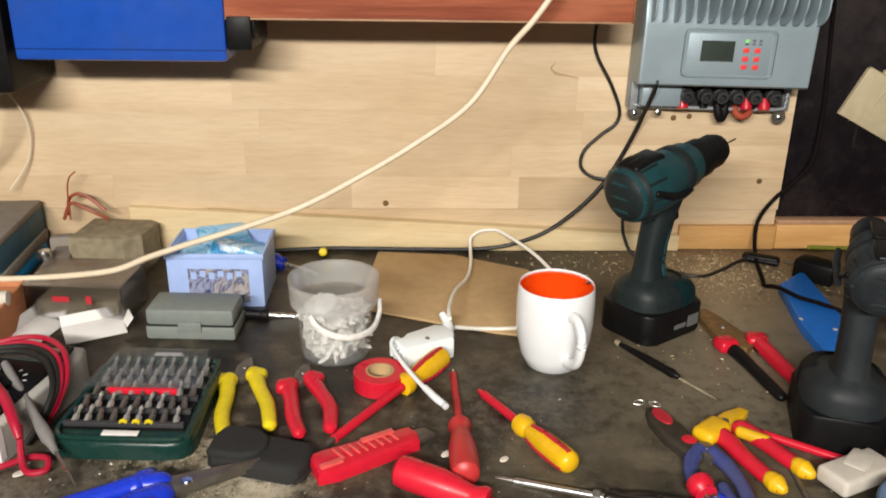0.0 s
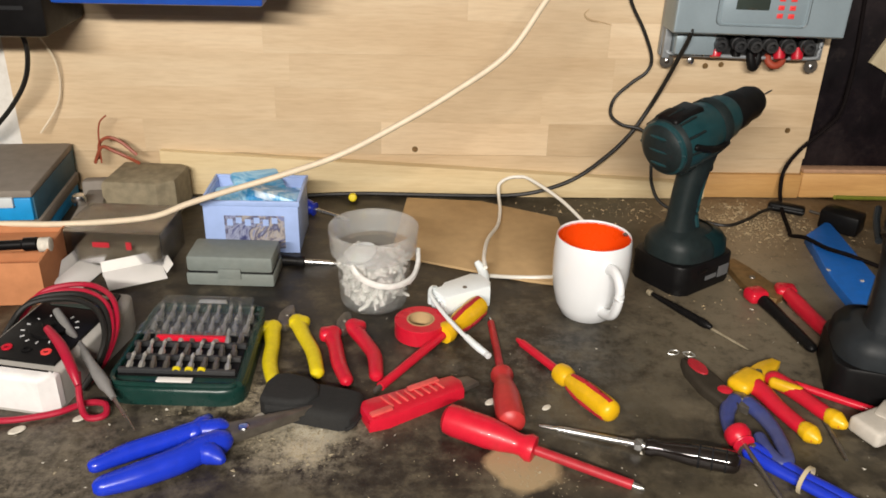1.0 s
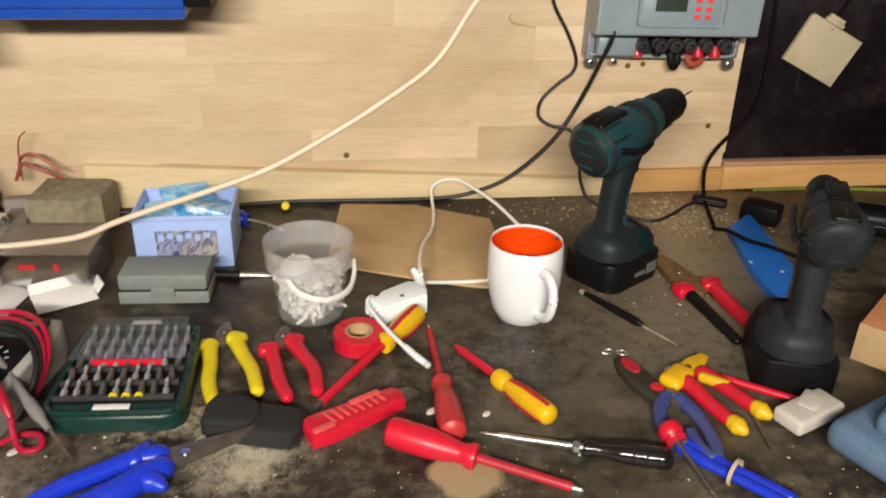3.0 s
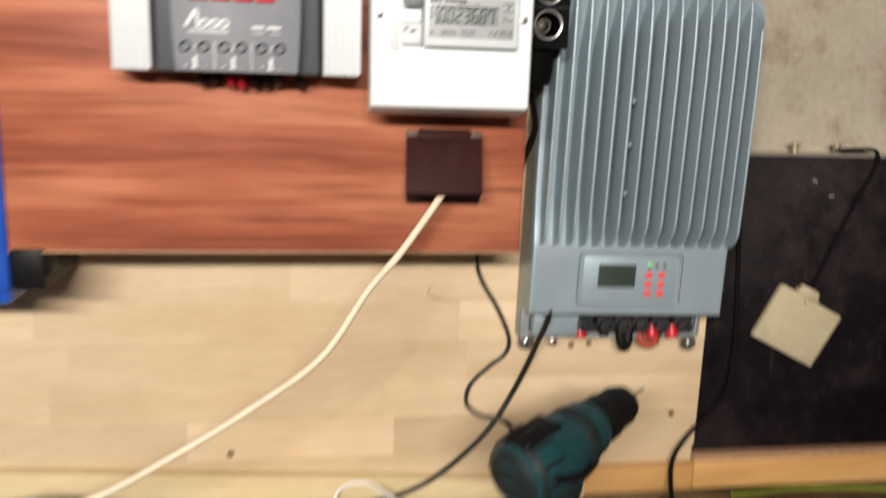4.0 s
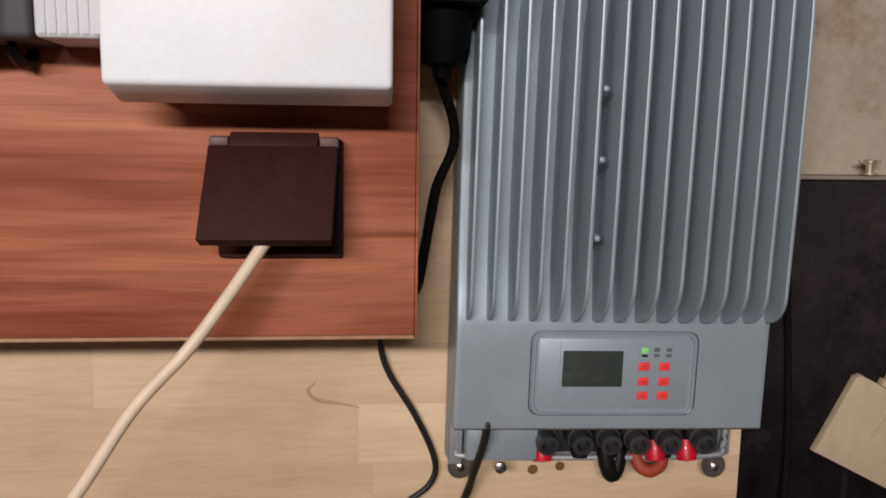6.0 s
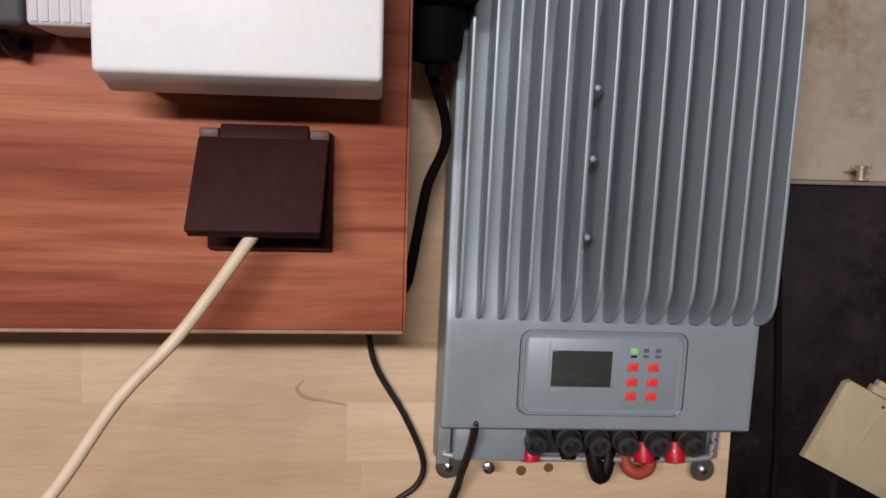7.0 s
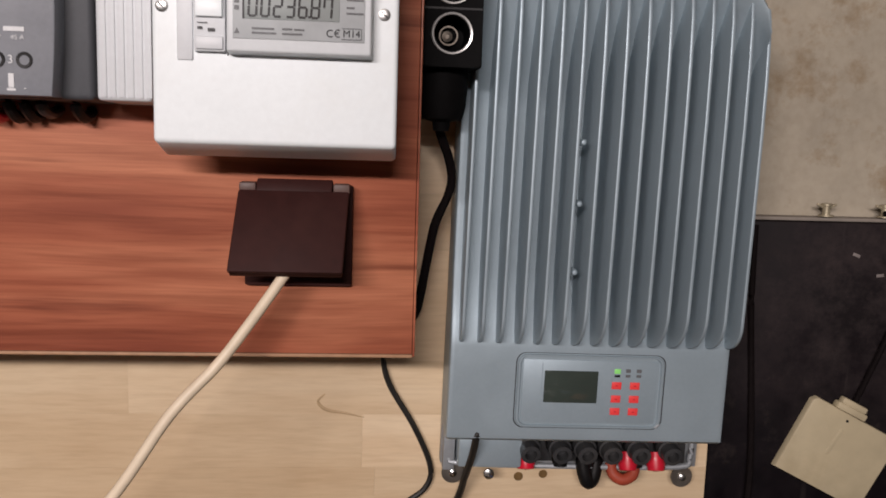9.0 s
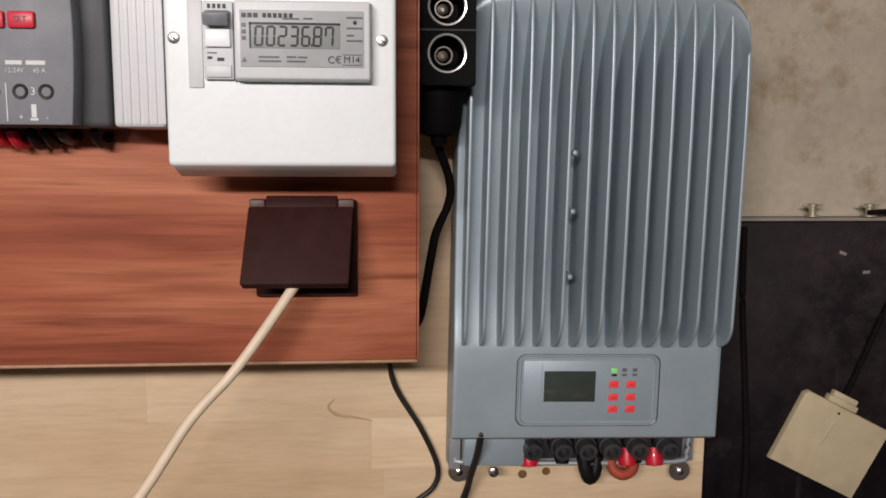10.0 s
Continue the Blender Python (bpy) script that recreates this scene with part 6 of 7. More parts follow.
# black pouch
po = thing("nylon_pouch", (-0.360, -0.470, BZ), "black nylon belt pouch with closed flap", "pouch", -14)
part("pocket", X(P([(-0.034, -0.024), (0.030, -0.027), (0.038, -0.023), (0.042, -0.014), (0.042, 0.012), (0.037, 0.020), (-0.030, 0.025), (-0.039, 0.021), (-0.043, 0.010), (-0.041, -0.016)], 0.0, 0.017, 0.007, 4), pose(0, 0, 0)), FABRIC, po)
part("flap", X(P([(-0.040, -0.019), (-0.032, -0.023), (-0.012, -0.022), (0.000, -0.016), (0.006, -0.002), (0.003, 0.013), (-0.008, 0.022), (-0.030, 0.025), (-0.039, 0.020), (-0.0425, 0.006)], 0.0145, 0.0215, 0.0050, 4), pose(0, 0, 0)), FABRIC, po)
po.scale = (1.0, 0.86, 0.9)
part("piping", T([(0.036, -0.027, 0.003), (0.041, -0.017, 0.004), (0.040, 0.019, 0.004), (0.0, 0.024, 0.004)], 0.0018, 6), FABRIC, po)

# insulating tape, plug connector
tp = thing("tape_roll", (-0.2685, -0.352, BZ), "roll of red insulating tape", "tape")
part("tape", L([(0.0135, 0.0005), (0.0245, 0.0005), (0.0250, 0.001), (0.0250, 0.0165), (0.0245, 0.017), (0.0135, 0.017), (0.0135, 0.0005)], 36), RED, tp)
part("core", L([(0.0118, 0.001), (0.0134, 0.001), (0.0134, 0.0174), (0.0118, 0.0174), (0.0118, 0.001)], 32), CARDBOARD, tp, "cardboard core")
pc = thing("white_plug_connector", (-0.225, -0.293, BZ), "white plastic cord connector with toothed end", "connector", 33)
part("body", X(P([(-0.028, -0.012), (0.020, -0.016), (0.027, -0.008), (0.027, 0.008), (0.020, 0.014), (-0.012, 0.013), (-0.018, 0.009), (-0.028, 0.009)], 0.0, 0.022, 0.003), pose(0, 0, 0)), WHITEPL, pc)
for k in range(4):
    part("tooth", B((0.005, 0.004, 0.012), (-0.0295, -0.0095 + k * 0.006, 0.011), bev=0.001), WHITEPL, pc)
pc.scale = (1.1, 1.15, 1.05)
part("spout", T([(0.024, 0.0, 0.013), (0.034, 0.012, 0.018), (0.036, 0.024, 0.024)], [0.0065, 0.005, 0.0032], 10), WHITEPL, pc)
part("screw", L([(0, 0), (0.0022, 0), (0.002, 0.0006), (0, 0.0006)], 10, pose(-0.002, -0.006, 0.0222)), DULLSTEEL, pc)
pr = thing("white_probe_lead", (-0.258, -0.314, BZ), "white stick-shaped probe on a short lead", "probe")
part("stem", T([(0.006, 0.020, 0.020), (0.001, 0.011, 0.024), (0.000, 0.000, 0.022), (0.010, -0.028, 0.020), (0.024, -0.062, 0.0205), (0.032, -0.080, 0.0215)], [0.0018, 0.0020, 0.0021, 0.0022, 0.0022, 0.0022], 10), WHITEPL, pr)
part("head", T([(0.031, -0.077, 0.0215), (0.040, -0.095, 0.022), (0.047, -0.106, 0.022)], [0.0030, 0.0034, 0.0030], 10), WHITEPL, pr)
part("tip", L([(0, 0), (0.003, 0.0), (0.003, 0.004), (0, 0.005)], 10, pose(0.047, -0.106, 0.022, 90, 0, 25)), LIGHTPL, pr)

# ---- tub, tin and cases ----
tub = thing("plastic_tub", (-0.3155, -0.2840, BZ), "clear plastic tub with white handle holding pale wall plugs", "tub")
part("wall", L([(0, 0.001), (0.0330, 0.001), (0.0345, 0.003), (0.0385, 0.066), (0.0425, 0.0685), (0.0430, 0.094), (0.0445, 0.096), (0.0445, 0.098), (0.0425, 0.098), (0.0415, 0.0945), (0.0410, 0.070), (0.0370, 0.067), (0.0332, 0.004), (0, 0.003)], 48), CLEARTUB, tub)
part("rim_band", L([(0.0427, 0.0690), (0.0437, 0.0690), (0.0450, 0.0955), (0.0452, 0.0985), (0.0440, 0.0985), (0.0427, 0.0690)], 48), MILKY, tub)
part("handle", T([(-0.020, -0.039, 0.070), (-0.012, -0.046, 0.060), (0.004, -0.050, 0.052), (0.022, -0.046, 0.048), (0.038, -0.030, 0.048), (0.0445, -0.008, 0.054), (0.0445, 0.006, 0.066)], 0.0026, 8, 6, 1.5), surface("milky_handle", (0.75, 0.75, 0.72), 0.4), tub, "milky white carrying handle")
r2 = random.Random(12)
plug_me = [mesh_of("wall_plug", U(L([(0, 0), (0.003, 0), (0.0034, 0.003), (0.0028, 0.006), (0.0034, 0.010), (0.0026, 0.014), (0.0014, 0.017), (0, 0.017)], 7)), PLUGGREY), mesh_of("wall_plug", B((0.012, 0.009, 0.003), bev=0.001), PAPER), mesh_of("wall_plug", B((0.010, 0.012, 0.008), bev=0.002), PLUGGREY)]
part("filling", L([(0, 0.004), (0.0225, 0.004), (0.0260, 0.046), (0.020, 0.054), (0.012, 0.058), (0, 0.056)], 20), DIMGREY, tub)
part("white_cap", X(L([(0, 0.002), (0.014, 0.0015), (0.0165, 0.0), (0.0170, 0.003), (0.014, 0.005), (0, 0.0055)], 24), pose(-0.013, 0.004, 0.060, 10, -14)), WHITEPL, tub, "round white cap on the heap")
n = 0
while n < 290:
    a, rr, zz = r2.uniform(0, 6.283), 0.0285 * math.sqrt(r2.random()), 0.007 + 0.053 * r2.random()
    rr *= 0.86 + 0.14 * zz / 0.06
    if n < 220:
        rr = 0.0270 + 0.0034 * zz / 0.06 + r2.uniform(-0.002, 0.0)
    w = new("wall_plug", plug_me[n % 3])
    w.parent = tub
    w.matrix_basis = pose(rr * math.cos(a), rr * math.sin(a), zz, r2.uniform(0, 360), r2.uniform(0, 360), r2.uniform(0, 360)) @ Matrix.Diagonal((0.72, 0.72, 0.72, 1))
    n += 1

tub.scale = (1.0, 1.0, 0.845)
tin = thing("pale_blue_tub", (-0.4560, -0.1390, BZ), "pale blue plastic box with printed picture, full of blue wrappers", "box", -1)
bm = U(BB(-0.053, 0.053, -0.039, -0.0365, 0.0, 0.062, 0.001), BB(-0.053, 0.053, 0.0365, 0.039, 0.0, 0.062, 0.001), BB(-0.053, -0.0505, -0.0365, 0.0365, 0.0, 0.062, 0.001), BB(0.0505, 0.053, -0.0365, 0.0365, 0.0, 0.062, 0.001), BB(-0.052, 0.052, -0.038, 0.038, 0.0, 0.002))
part("shell", bm, PALEBLUE, tin)
part("rim", U(BB(-0.055, 0.055, -0.0412, -0.0380, 0.058, 0.0645, 0.001), BB(-0.055, 0.055, 0.0380, 0.0412, 0.058, 0.0645, 0.001), BB(-0.055, -0.052, -0.038, 0.038, 0.058, 0.0645, 0.001), BB(0.052, 0.055, -0.038, 0.038, 0.058, 0.0645, 0.001)), PALEBLUE, tin)
part("picture", BB(-0.030, 0.037, -0.0397, -0.0388, 0.006, 0.046), PICTURE, tin, "dark printed picture label")
part("white_logo", U(*[BB(-0.027 + i * 0.010, -0.0205 + i * 0.010, -0.0401, -0.0396, 0.034 + 0.003 * (i % 2), 0.042 + 0.002 * (i % 2)) for i in range(6)]), PALEBLUE, tin)
for k, (wx, wy, rx, ry, rz) in enumerate(((-0.018, 0.0, 8, -6, 12), (0.022, 0.004, -10, 12, -8), (0.002, 0.014, 22, 4, 30))):
    part("wrapper", X(B((0.058, 0.050, 0.010), bev=0.004), pose(wx, wy, 0.052 + k * 0.004, rx, ry, rz)), AQUA, tin, "crumpled blue and white wrapper")
part("filling", BB(-0.0495, 0.0495, -0.0355, 0.0355, 0.003, 0.050), AQUA, tin)

gc = thing("grey_case", (-0.4665, -0.2350, BZ), "closed grey-green plastic case dusty on top", "case", -3)
part("bottom", BB(-0.0465, 0.0465, -0.028, 0.028, 0.0, 0.016, 0.003), GREYCASE, gc)
part("lid", BB(-0.0455, 0.0455, -0.027, 0.0275, 0.0165, 0.036, 0.004), GREYCASE, gc)
part("latch", BB(-0.012, 0.012, -0.0300, -0.027, 0.010, 0.022, 0.001), GREYCASE, gc)
part("seam", BB(-0.0450, 0.0450, -0.0268, 0.0270, 0.0158, 0.0168), INK, gc)
gc.scale = (1.0, 0.84, 0.95)

# bit set in an open-topped case
bc = thing("bit_set_case", (-0.4745, -0.400, BZ), "dark green case of screwdriver bits under a clear lid", "bit set", -3)
part("tray", X(P([(-0.0575, -0.056), (-0.055, -0.066), (-0.048, -0.073), (-0.036, -0.076), (0.040, -0.076), (0.052, -0.073), (0.058, -0.066), (0.0600, -0.056), (0.055, 0.060), (0.050, 0.070), (0.040, 0.074), (-0.038, 0.074), (-0.048, 0.070), (-0.053, 0.060)], 0.0, 0.0165, 0.005, 3), pose(0, 0, 0)), GREENCASE, bc)
part("well", X(P([(-0.050, -0.056), (0.051, -0.056), (0.046, 0.060), (-0.044, 0.060)], 0.0165, 0.0182), pose(0, 0, 0)), BLACK, bc)
part("rim", T([(-0.0535, -0.055, 0.018), (-0.050, -0.066, 0.018), (-0.036, -0.0715, 0.018), (0.040, -0.0715, 0.018), (0.053, -0.066, 0.018), (0.0565, -0.055, 0.018), (0.0520, 0.058, 0.020), (0.047, 0.067, 0.021), (0.038, 0.070, 0.021), (-0.036, 0.070, 0.021), (-0.045, 0.067, 0.021), (-0.050, 0.058, 0.020), (-0.0535, -0.055, 0.018)], 0.0026, 8, 5), GREENCASE, bc)
part("hinge_strip", BB(-0.046, 0.046, 0.062, 0.070, 0.017, 0.026, 0.003), GREENCASE, bc)
part("clasp", BB(-0.014, 0.014, 0.070, 0.086, 0.010, 0.022, 0.003), LIGHTPL, bc, "pale clasp")
part("red_bar", BB(-0.032, 0.030, 0.000, 0.005, 0.0195, 0.0255, 0.001), RED, bc, "red plastic holding bar")
part("front_label", BB(-0.014, 0.016, -0.0685, -0.0610, 0.0186, 0.0196, 0.0004), PAPER, bc, "small white label")
bit_me = mesh_of("bit", U(X(L([(0, 0), (0.0029, 0), (0.0029, 0.009), (0.0016, 0.0105), (0.0015, 0.017), (0.0021, 0.0175), (0.0010, 0.021), (0, 0.021)], 6), pose(0, 0, 0, -68))), BITSTEEL)
bit_dark = mesh_of("bit", U(X(L([(0, 0), (0.0029, 0), (0.0029, 0.010), (0.0020, 0.0115), (0.0020, 0.016), (0, 0.0165)], 6), pose(0, 0, 0, -68))), DULLSTEEL)
for iy in range(5):
    for ix in range(9):
        b = new("bit", bit_dark if (ix * 3 + iy) % 4 in (1, 2) and iy < 3 else bit_me)
        b.parent = bc
        b.matrix_basis = pose(-0.0425 + ix * 0.0106 + iy * 0.0004, -0.052 + iy * 0.0235, 0.0195, 0, 0, r2.uniform(-6, 6))
for ix in (4, 5, 6):
    part("yellow_ring", X(L([(0.0026, 0), (0.0038, 0), (0.0038, 0.003), (0.0026, 0.003), (0.0026, 0)], 10), pose(-0.0425 + ix * 0.0106, -0.054, 0.021, -68)), LEMON, bc)
for iy in range(5):
    part("rack_bar", BB(-0.050, 0.050, -0.0545 + iy * 0.0235, -0.0495 + iy * 0.0235, 0.018, 0.0225, 0.0008), PORT if iy < 3 else CLEARLID, bc)
bc.scale = (1.0, 0.88, 1.0)
bc.location.y += 0.002
part("clear_lid", X(P([(-0.050, -0.004), (0.051, -0.004), (0.044, 0.066), (-0.040, 0.066)], 0.0, 0.0018, 0.0006), pose(0, 0, 0.0300, 3)), CLEARLID, bc, "clear plastic lid half")

# multimeter with wound leads
mm = thing("multimeter", (-0.592, -0.398, BZ), "grey multimeter with red and black leads wound round it", "multimeter", -12)
part("bumper", X(P([(-0.040, -0.066), (-0.030, -0.075), (0.030, -0.075), (0.040, -0.066), (0.041, 0.050), (0.034, 0.070), (-0.034, 0.070), (-0.041, 0.050)], 0.0, 0.036, 0.006, 3), pose(0, 0, 0)), METERGREY, mm)
part("pale_end", X(P([(-0.0405, -0.0665), (-0.030, -0.0758), (0.030, -0.0758), (0.0405, -0.0665), (0.0405, -0.060), (-0.0405, -0.060)], 0.003, 0.0368, 0.006, 3), pose(0, 0, 0)), METERWHITE, mm)
part("face", X(P([(-0.034, -0.056), (0.034, -0.056), (0.033, 0.040), (0.028, 0.062), (-0.028, 0.062), (-0.033, 0.040)], 0.036, 0.0385, 0.001), pose(0, 0, 0)), BLACK, mm)
part("screen", BB(-0.024, 0.024, 0.030, 0.055, 0.0384, 0.0392, 0.0003), LCDDARK, mm)
part("dial", L([(0, 0), (0.017, 0), (0.0165, 0.003), (0.006, 0.004), (0.005, 0.007), (0, 0.007)], 24, pose(0, -0.008, 0.0385)), BLACK, mm)
part("dial_marks", U(*[X(B((0.0035, 0.0012, 0.0004)), pose(0.0225 * math.cos(a), -0.008 + 0.0225 * math.sin(a), 0.0387, 0, 0, math.degrees(a))) for a in (0.3 + 0.45 * k for k in range(13))]), PALEINK, mm)
for jx, jm in ((-0.018, RED), (0.0, BLACK), (0.018, REDKEY)):
    part("jack", L([(0.0022, 0), (0.0045, 0), (0.0045, 0.0012), (0.0022, 0.0012), (0.0022, 0)], 14, pose(jx, -0.042, 0.0385)), jm, mm)
for k, (m2, rr, off) in enumerate(((CRIMSON, 0.0026, 0.000), (CRIMSON, 0.0026, 0.009), (BLACKRUB, 0.0026, -0.012), (BLACKRUB, 0.0026, -0.005))):
    part("wound_lead", T([(-0.049, -0.02 + off, 0.006), (-0.049, 0.010 + off, 0.026), (-0.036, 0.030 + off * 1.2, 0.045), (0.0, 0.040 + off * 1.3, 0.051), (0.030, 0.032 + off * 1.2, 0.047), (0.0475, 0.010 + off, 0.034), (0.0490, -0.014 + off, 0.016), (0.044, -0.03 + off, 0.004)], rr, 8, 6), m2, mm, "red test lead" if m2 is CRIMSON else "black test lead")
cable("red_test_lead", [(-0.700, -0.44, 0.9035), (-0.655, -0.480, 0.9035), (-0.610, -0.489, 0.9035), (-0.570, -0.480, 0.9035), (-0.548, -0.468, 0.905), (-0.530, -0.473, 0.908), (-0.527, -0.484, 0.905), (-0.540, -0.487, 0.905), (-0.548, -0.476, 0.912), (-0.552, -0.462, 0.932)], 0.0027, CRIMSON, "red test lead curling on the bench")
tpb = thing("meter_probe", (-0.594, -0.387, BZ + 0.0465), "grey test probe with red grip leaning on the multimeter", "probe", math.degrees(math.atan2(-0.118, 0.098)), tilt=(0, 15.5))
part("barrel", X(L([(0, 0), (0.0034, 0.001), (0.0038, 0.01), (0.0040, 0.075), (0.0052, 0.088), (0.0054, 0.102), (0.0036, 0.108), (0.0026, 0.118), (0, 0.118)], 14), pose(0, 0, 0, 0, 90, 0)), PROBEGREY, tpb)
part("needle", X(L([(0, 0.117), (0.0016, 0.117), (0.0013, 0.145), (0.0003, 0.158), (0, 0.158)], 8), pose(0, 0, 0, 0, 90, 0)), STEEL, tpb)
solo("red_probe_grip", T([(-0.590, -0.418, 0.9465), (-0.570, -0.442, 0.944), (-0.556, -0.462, 0.936), (-0.549, -0.472, 0.926)], [0.0034, 0.0046, 0.0044, 0.0026], 12), CRIMSON, "red probe grip lying over the meter's edge", "probe")

# stack at the bench's far corner
sb = thing("blue_assortment_box", (-0.773, -0.079, BZ), "bright blue assortment box with dusty grey lid", "box", 4)
part("lower_tray", BB(-0.085, 0.070, -0.115, 0.060, 0.0, 0.018, 0.003), BRIGHTBLUE, sb)
part("grey_layer", BB(-0.082, 0.072, -0.095, 0.062, 0.0185, 0.032, 0.002), GREYTOP, sb)
part("case", BB(-0.088, 0.066, -0.092, 0.066, 0.0325, 0.060, 0.002), BRIGHTBLUE, sb)
part("side_panel", BB(0.0662, 0.0685, -0.088, 0.064, 0.030, 0.061, 0.0006), NAVY, sb)
part("lid", BB(-0.090, 0.069, -0.094, 0.066, 0.0605, 0.070, 0.003), GREYTOP, sb, "dusty grey-brown lid")
part("clip", BB(0.030, 0.048, -0.0965, -0.090, 0.050, 0.062, 0.001), METERPL, sb)
st = thing("stone_block", (-0.6075, -0.052, BZ), "dusty brown stone block with chipped corners", "block", -6)
part("stone", X(P([(-0.047, -0.036), (0.030, -0.036), (0.050, -0.020), (0.052, 0.028), (0.040, 0.038), (-0.047, 0.036)], 0.0, 0.048, 0.006, 2), Matrix.Diagonal((0.88, 1.0, 1.0, 1.0))), STONE, st)
cl = thing("old_clamp", (-0.663, -0.095, BZ), "old grey metal clamp with round knob", "clamp", 98)
part("bar", X(P([(-0.062, -0.018), (0.050, -0.012), (0.055, 0.000), (0.050, 0.010), (-0.062, 0.014)], 0.0, 0.027, 0.003), pose(0, 0, 0)), GREYTOP, cl)
part("jaw", B((0.022, 0.034, 0.034), (0.045, 0.0, 0.020), (0, 8, 0), 0.004), GREYTOP, cl)
part("knob", L([(0, 0), (0.007, 0.001), (0.009, 0.007), (0.007, 0.013), (0, 0.015)], 18, pose(-0.012, 0.010, 0.027)), STEEL, cl, "shiny round knob")
for k, pts in enumerate(([(-0.672, -0.02, 0.953), (-0.668, -0.025, 0.975), (-0.655, -0.028, 0.984), (-0.640, -0.028, 0.978), (-0.622, -0.03, 0.962)], [(-0.676, -0.028, 0.950), (-0.664, -0.03, 0.972), (-0.648, -0.034, 0.968), (-0.632, -0.034, 0.960), (-0.620, -0.03, 0.951)], [(-0.668, -0.028, 0.950), (-0.666, -0.03, 0.985), (-0.662, -0.03, 1.004), (-0.653, -0.03, 1.013)])):
    cable("stray_wire", pts, 0.0022 if k < 2 else 0.0011, COPPER, "short stray reddish wire standing up behind the block", 6, 5, group="stray wires")
cb = thing("orange_carton", (-0.712, -0.262, BZ), "open orange-brown carton with odds and ends", "carton", 4)
part("front_side", BB(-0.075, 0.066, -0.040, -0.0375, 0.0, 0.047, 0.0006), CARTON, cb)
part("back_side", BB(-0.075, 0.066, 0.052, 0.0545, 0.0, 0.047, 0.0006), CARTON, cb)
part("end_side", BB(0.0635, 0.066, -0.0372, 0.0518, 0.0, 0.047, 0.0006), CARTON, cb)
part("bottom", BB(-0.075, 0.063, -0.037, 0.0515, 0.0005, 0.003), CARTON, cb)
part("inner_flap", BB(-0.070, 0.060, 0.010, 0.050, 0.036, 0.039), CARTON, cb)
solo("dark_rod", X(L([(0, 0), (0.005, 0), (0.005, 0.07), (0.007, 0.072), (0.007, 0.085), (0, 0.088)], 12), pose(-0.745, -0.262, BZ + 0.045, 0, 88, 4)), BLACK, "dark rod with pale end lying across the carton", "rod")
solo("round_plug", L([(0, 0), (0.0075, 0.001), (0.0075, 0.012), (0, 0.014)], 14, pose(-0.658, -0.259, BZ + 0.048, 0, 88, 4)), CRUMB, "pale round plug lying on the carton", "plug")
pcb = thing("clear_parts_box", (-0.594, -0.188, BZ), "smoky clear plastic parts box with red print", "box", -4)
part("wall", U(BB(-0.052, 0.052, -0.036, -0.0345, 0.0, 0.045), BB(-0.052, 0.052, 0.0345, 0.036, 0.0, 0.045), BB(-0.052, -0.0505, -0.0345, 0.0345, 0.0, 0.045), BB(0.0505, 0.052, -0.0345, 0.0345, 0.0, 0.045)), CLEARDARK, pcb)
part("lid", BB(-0.053, 0.053, -0.037, 0.037, 0.0455, 0.0475, 0.0006), CLEARDARK, pcb)
part("contents", BB(-0.045, 0.045, -0.030, 0.030, 0.002, 0.026, 0.004), STONE, pcb)
part("red_print", U(BB(-0.022, -0.004, -0.0372, -0.0362, 0.028, 0.034), BB(0.014, 0.020, -0.0372, -0.0362, 0.026, 0.035)), DARKRED, pcb)
for cx, cy, rz, w, l in ((-0.628, -0.246, 78, 0.030, 0.055), (-0.570, -0.246, 28, 0.030, 0.060)):
    f = thing("folded_card", (cx, cy, BZ), "small folded piece of white card", "card", rz, group="folded white cards")
    part("panel", B((l, w, 0.0012), (0, 0, 0.006), (14, 0, 0), 0.0003), PAPER, f)
    part("panel", B((l, 0.016, 0.0012), (0, w * 0.5 + 0.003, 0.012), (68, 0, 0), 0.0003), PAPER, f)
    part("end_flap", B((0.012, w * 0.8, 0.0012), (l / 2 + 0.004, 0, 0.012), (0, -50, 0), 0.0003), PAPER, f)

# cardboard sheet
solo("cardboard_sheet", X(P([(-0.282, -0.020), (-0.185, -0.030), (-0.092, -0.080), (-0.092, -0.262), (-0.150, -0.247), (-0.200, -0.228), (-0.300, -0.186)], 0.0004, 0.0034, 0.0006), pose(0, 0, BZ)), CARDBOARD, "flat piece of brown cardboard on the bench", "cardboard")
solo("yellow_bit_holder", X(L([(0, 0), (0.0052, 0.0005), (0.0055, 0.009), (0.004, 0.011), (0, 0.0112)], 14), pose(-0.3525, -0.0245, BZ + 0.0055, 75, 0, 0)), LEMON, "small pale yellow plug on the bench's back edge", "plug")

# blue block, adapter and odds and ends beside the drills
bk = thing("blue_plastic_block", (0.212, -0.215, BZ), "flat blue plastic block with a lead across it", "block")
part("block", P([(-0.0115, 0.073), (-0.0290, -0.030), (-0.0330, -0.096), (-0.0220, -0.099), (0.0215, -0.033), (0.0350, 0.110), (0.0310, 0.112)], 0.0, 0.011, 0.002), SKYBLUE, bk)
for fx, fy in ((-0.026, -0.02), (0.0, -0.045)):
    part("chip", B((0.004, 0.003, 0.0008), (fx, fy, 0.0113), (0, 0, fx * 3000)), CRUMB, bk)
ad = thing("black_adapter", (0.262, -0.104, BZ), "small black plug-in power adapter", "adapter", -44)
part("case", BB(-0.024, 0.024, -0.016, 0.016, 0.0, 0.026, 0.004), BLACK, ad)
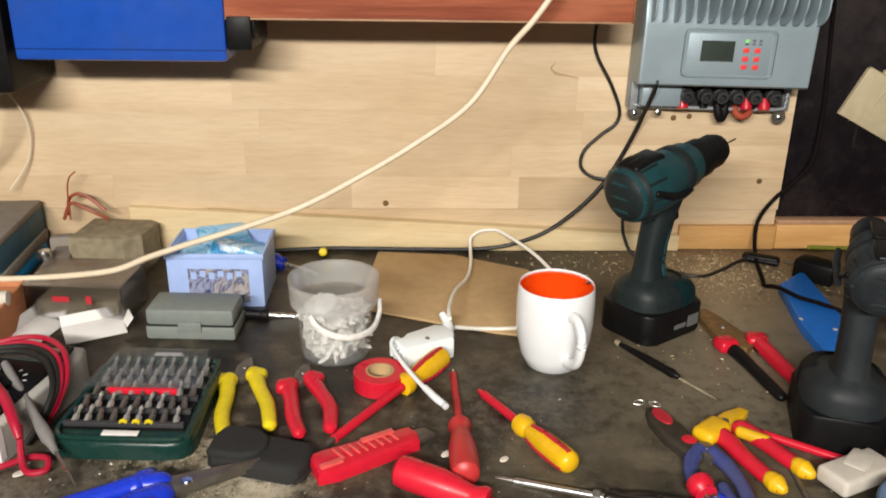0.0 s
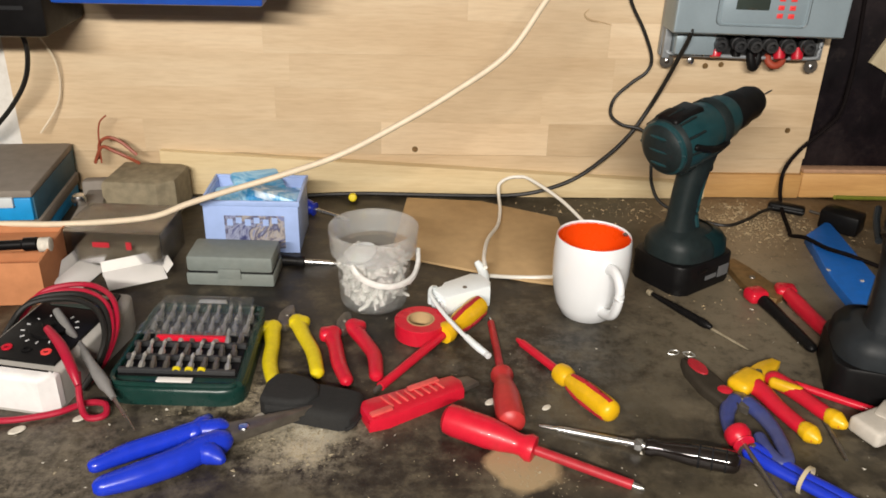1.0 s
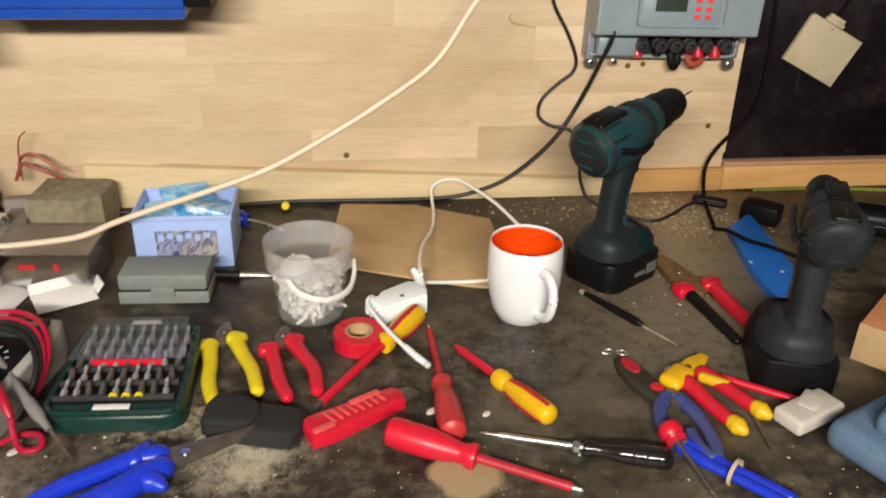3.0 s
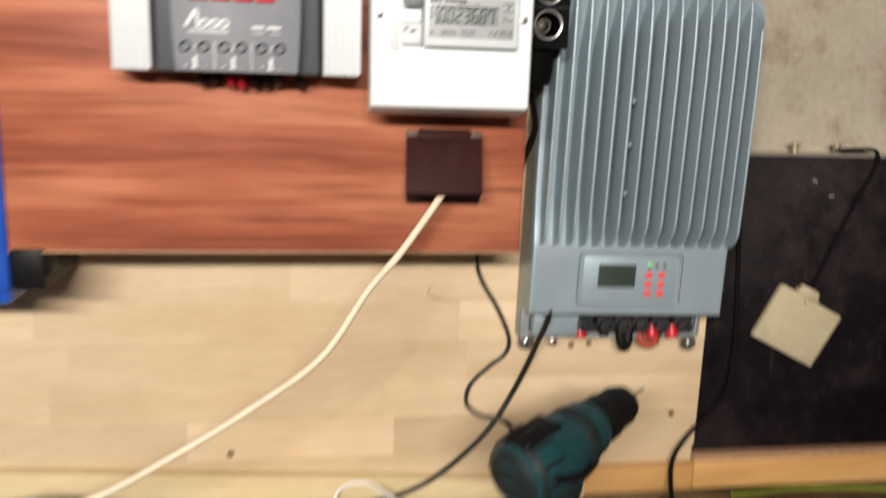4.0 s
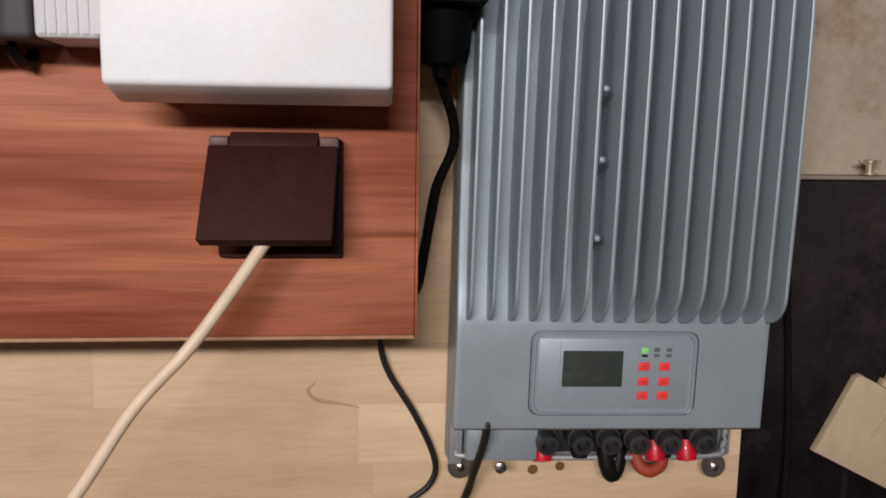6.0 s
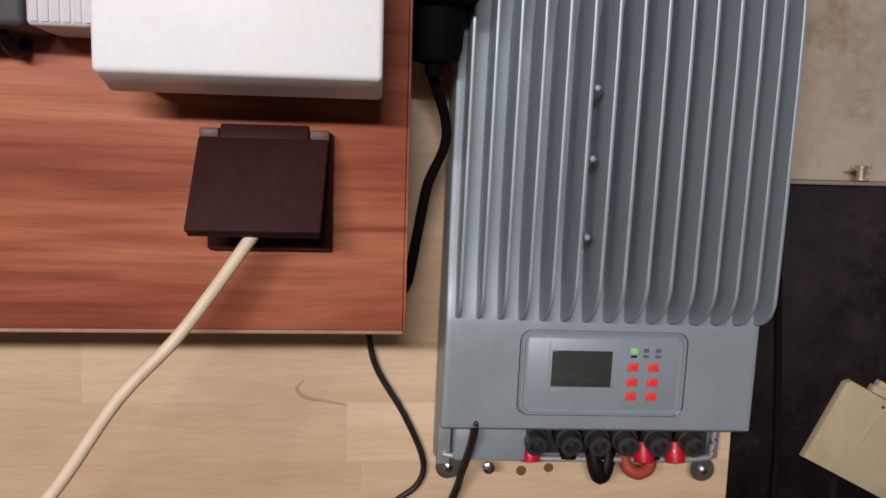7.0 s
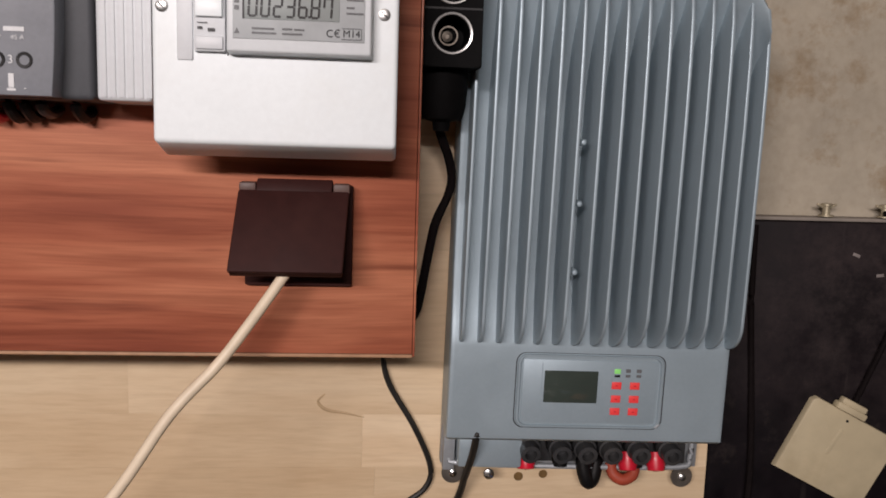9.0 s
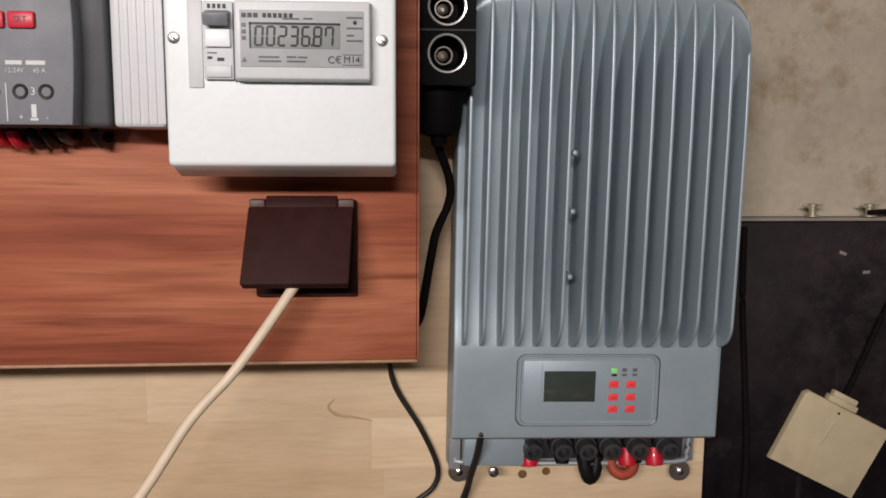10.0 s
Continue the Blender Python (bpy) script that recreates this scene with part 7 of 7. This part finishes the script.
part("pin", L([(0, 0), (0.002, 0), (0.002, 0.016), (0, 0.0175)], 10, pose(-0.024, 0.0, 0.013, 0, -90, 0)), DULLSTEEL, ad)
sw = thing("inline_switch", (0.214, -0.052, BZ), "black inline cord switch", "switch", -28)
part("case", B((0.046, 0.015, 0.012), (0, 0, 0.0065), bev=0.004, seg=3), BLACK, sw)
part("seam", B((0.044, 0.0154, 0.0006), (0, 0, 0.0065)), GREYINK, sw)
solo("white_foam_piece", X(U(B((0.060, 0.030, 0.015), bev=0.004, seg=3), B((0.030, 0.020, 0.017), (0.006, 0.004, 0.001), (0, 0, 20), 0.004)), pose(0.1150, -0.5020, BZ + 0.0088, 0, 0, 24)), FOAM, "torn off-white foam piece on the bench", "foam")
ob2 = thing("orange_box", (0.285, -0.425, BZ), "orange cardboard box with pale edge", "box", -48)
part("box", BB(-0.060, 0.060, -0.050, 0.050, 0.0, 0.040, 0.002), CARTON, ob2)
part("pale_edge", BB(-0.060, 0.060, -0.0535, -0.0502, 0.0, 0.041, 0.001), CARDBOARD, ob2)
solo("blue_cloth", X(U(B((0.12, 0.14, 0.030), bev=0.012, seg=3), B((0.10, 0.05, 0.024), (0.01, 0.03, 0.016), (8, 5, 15), 0.011, 3)), pose(0.190, -0.575, BZ + 0.0155, 0, 0, 25)), DENIM, "folded blue-grey cloth on the bench", "cloth")
ow = thing("black_torch", (0.42, -0.16, BZ), "black plastic torch-shaped tool lying near the wall", "torch", -25)
part("grip", B((0.16, 0.045, 0.034), (0, 0, 0.0175), bev=0.012, seg=3), BLACK, ow)
part("seam", B((0.15, 0.0454, 0.0008), (0, 0, 0.0175)), GREYINK, ow)
cable("green_yellow_wire", [(0.262, -0.075, 0.932), (0.30, -0.06, 0.925), (0.36, -0.035, 0.914), (0.45, -0.03, 0.908), (0.55, -0.04, 0.905)], 0.0028, surface("green_yellow_sleeve", (0.20, 0.22, 0.03), 0.5), "green and yellow wire on the bench")

# ---- dust, sawdust and crumbs ----


def scatter(spots, seed, size):
    """Loose bits: (x, y, spread x, spread y, count) spots."""
    rr = random.Random(seed)
    verts, faces = [], []
    for cx, cy, sx, sy, cnt in spots:
        for _ in range(cnt):
            x, y = rr.gauss(cx, sx), rr.gauss(cy, sy)
            if y > -0.003 or y < -0.73:
                continue
            s = size * rr.uniform(0.35, 1.3) * (2.2 if rr.random() < 0.06 else 1)
            m = pose(x, y, BZ + s * 0.25, rr.uniform(-25, 25), rr.uniform(-25, 25), rr.uniform(0, 360)) @ Matrix.Diagonal((s * rr.uniform(0.6, 1.8), s * rr.uniform(0.4, 1.0), s * 0.5, 1))
            b = len(verts)
            for p in ((1, 0, -0.3), (-0.4, 0.9, -0.4), (-0.7, -0.8, -0.3), (0.1, 0.1, 0.8)):
                verts.append(tuple(m @ Vector(p)))
            faces += [(b, b + 1, b + 3), (b + 1, b + 2, b + 3), (b + 2, b, b + 3), (b, b + 2, b + 1)]
    me = bpy.data.meshes.new("bits")
    me.from_pydata(verts, [], faces)
    return me


for nm, mat, lab, spots, seed, size in (
        ("pale_crumbs", CRUMB, "pale crumbs and flakes scattered on the bench", [(-0.36, -0.52, 0.18, 0.06, 45), (-0.12, -0.47, 0.12, 0.09, 22), (0.02, -0.35, 0.12, 0.12, 26), (-0.55, -0.54, 0.10, 0.04, 30), (0.05, -0.58, 0.10, 0.04, 24)], 3, 0.0011),
        ("sawdust_grains", SAND, "fine sawdust scattered on the bench", [(-0.42, -0.455, 0.036, 0.012, 1100), (-0.372, -0.503, 0.022, 0.014, 1000), (-0.362, -0.527, 0.012, 0.010, 500), (-0.19, -0.55, 0.02, 0.018, 250), (0.15, -0.10, 0.06, 0.035, 500), (-0.05, -0.05, 0.15, 0.02, 250), (-0.3, -0.5, 0.2, 0.08, 300)], 7, 0.0007),
        ("wood_shavings", CHIP, "wood shavings along the foot of the panel", [(0.15, -0.09, 0.05, 0.035, 900), (0.05, -0.05, 0.10, 0.02, 260), (0.22, -0.13, 0.04, 0.04, 120), (0.05, -0.29, 0.05, 0.04, 40)], 9, 0.0017)):
    me = scatter(spots, seed, size)
    me.materials.append(mat)
    tagged(new(nm, me), lab, "crumbs", kind="stuff")
for cx, cy, s in ((-0.592, -0.498, 0.006), (-0.548, -0.483, 0.005), (-0.402, -0.482, 0.0065), (-0.210, -0.462, 0.005), (-0.163, -0.470, 0.004), (-0.135, -0.437, 0.004), (0.02, -0.42, 0.005), (-0.17, -0.585, 0.006)):
    solo("pale_flake", X(L([(0, 0.0), (s, 0.0006), (s * 0.9, 0.0016), (0, 0.002)], 9), pose(cx, cy, BZ + 0.0002, 0, 0, 40) @ Matrix.Diagonal((1.2, 0.7, 1, 1))), CRUMB, "pale flake of plaster on the bench", "flake", group="plaster flakes")
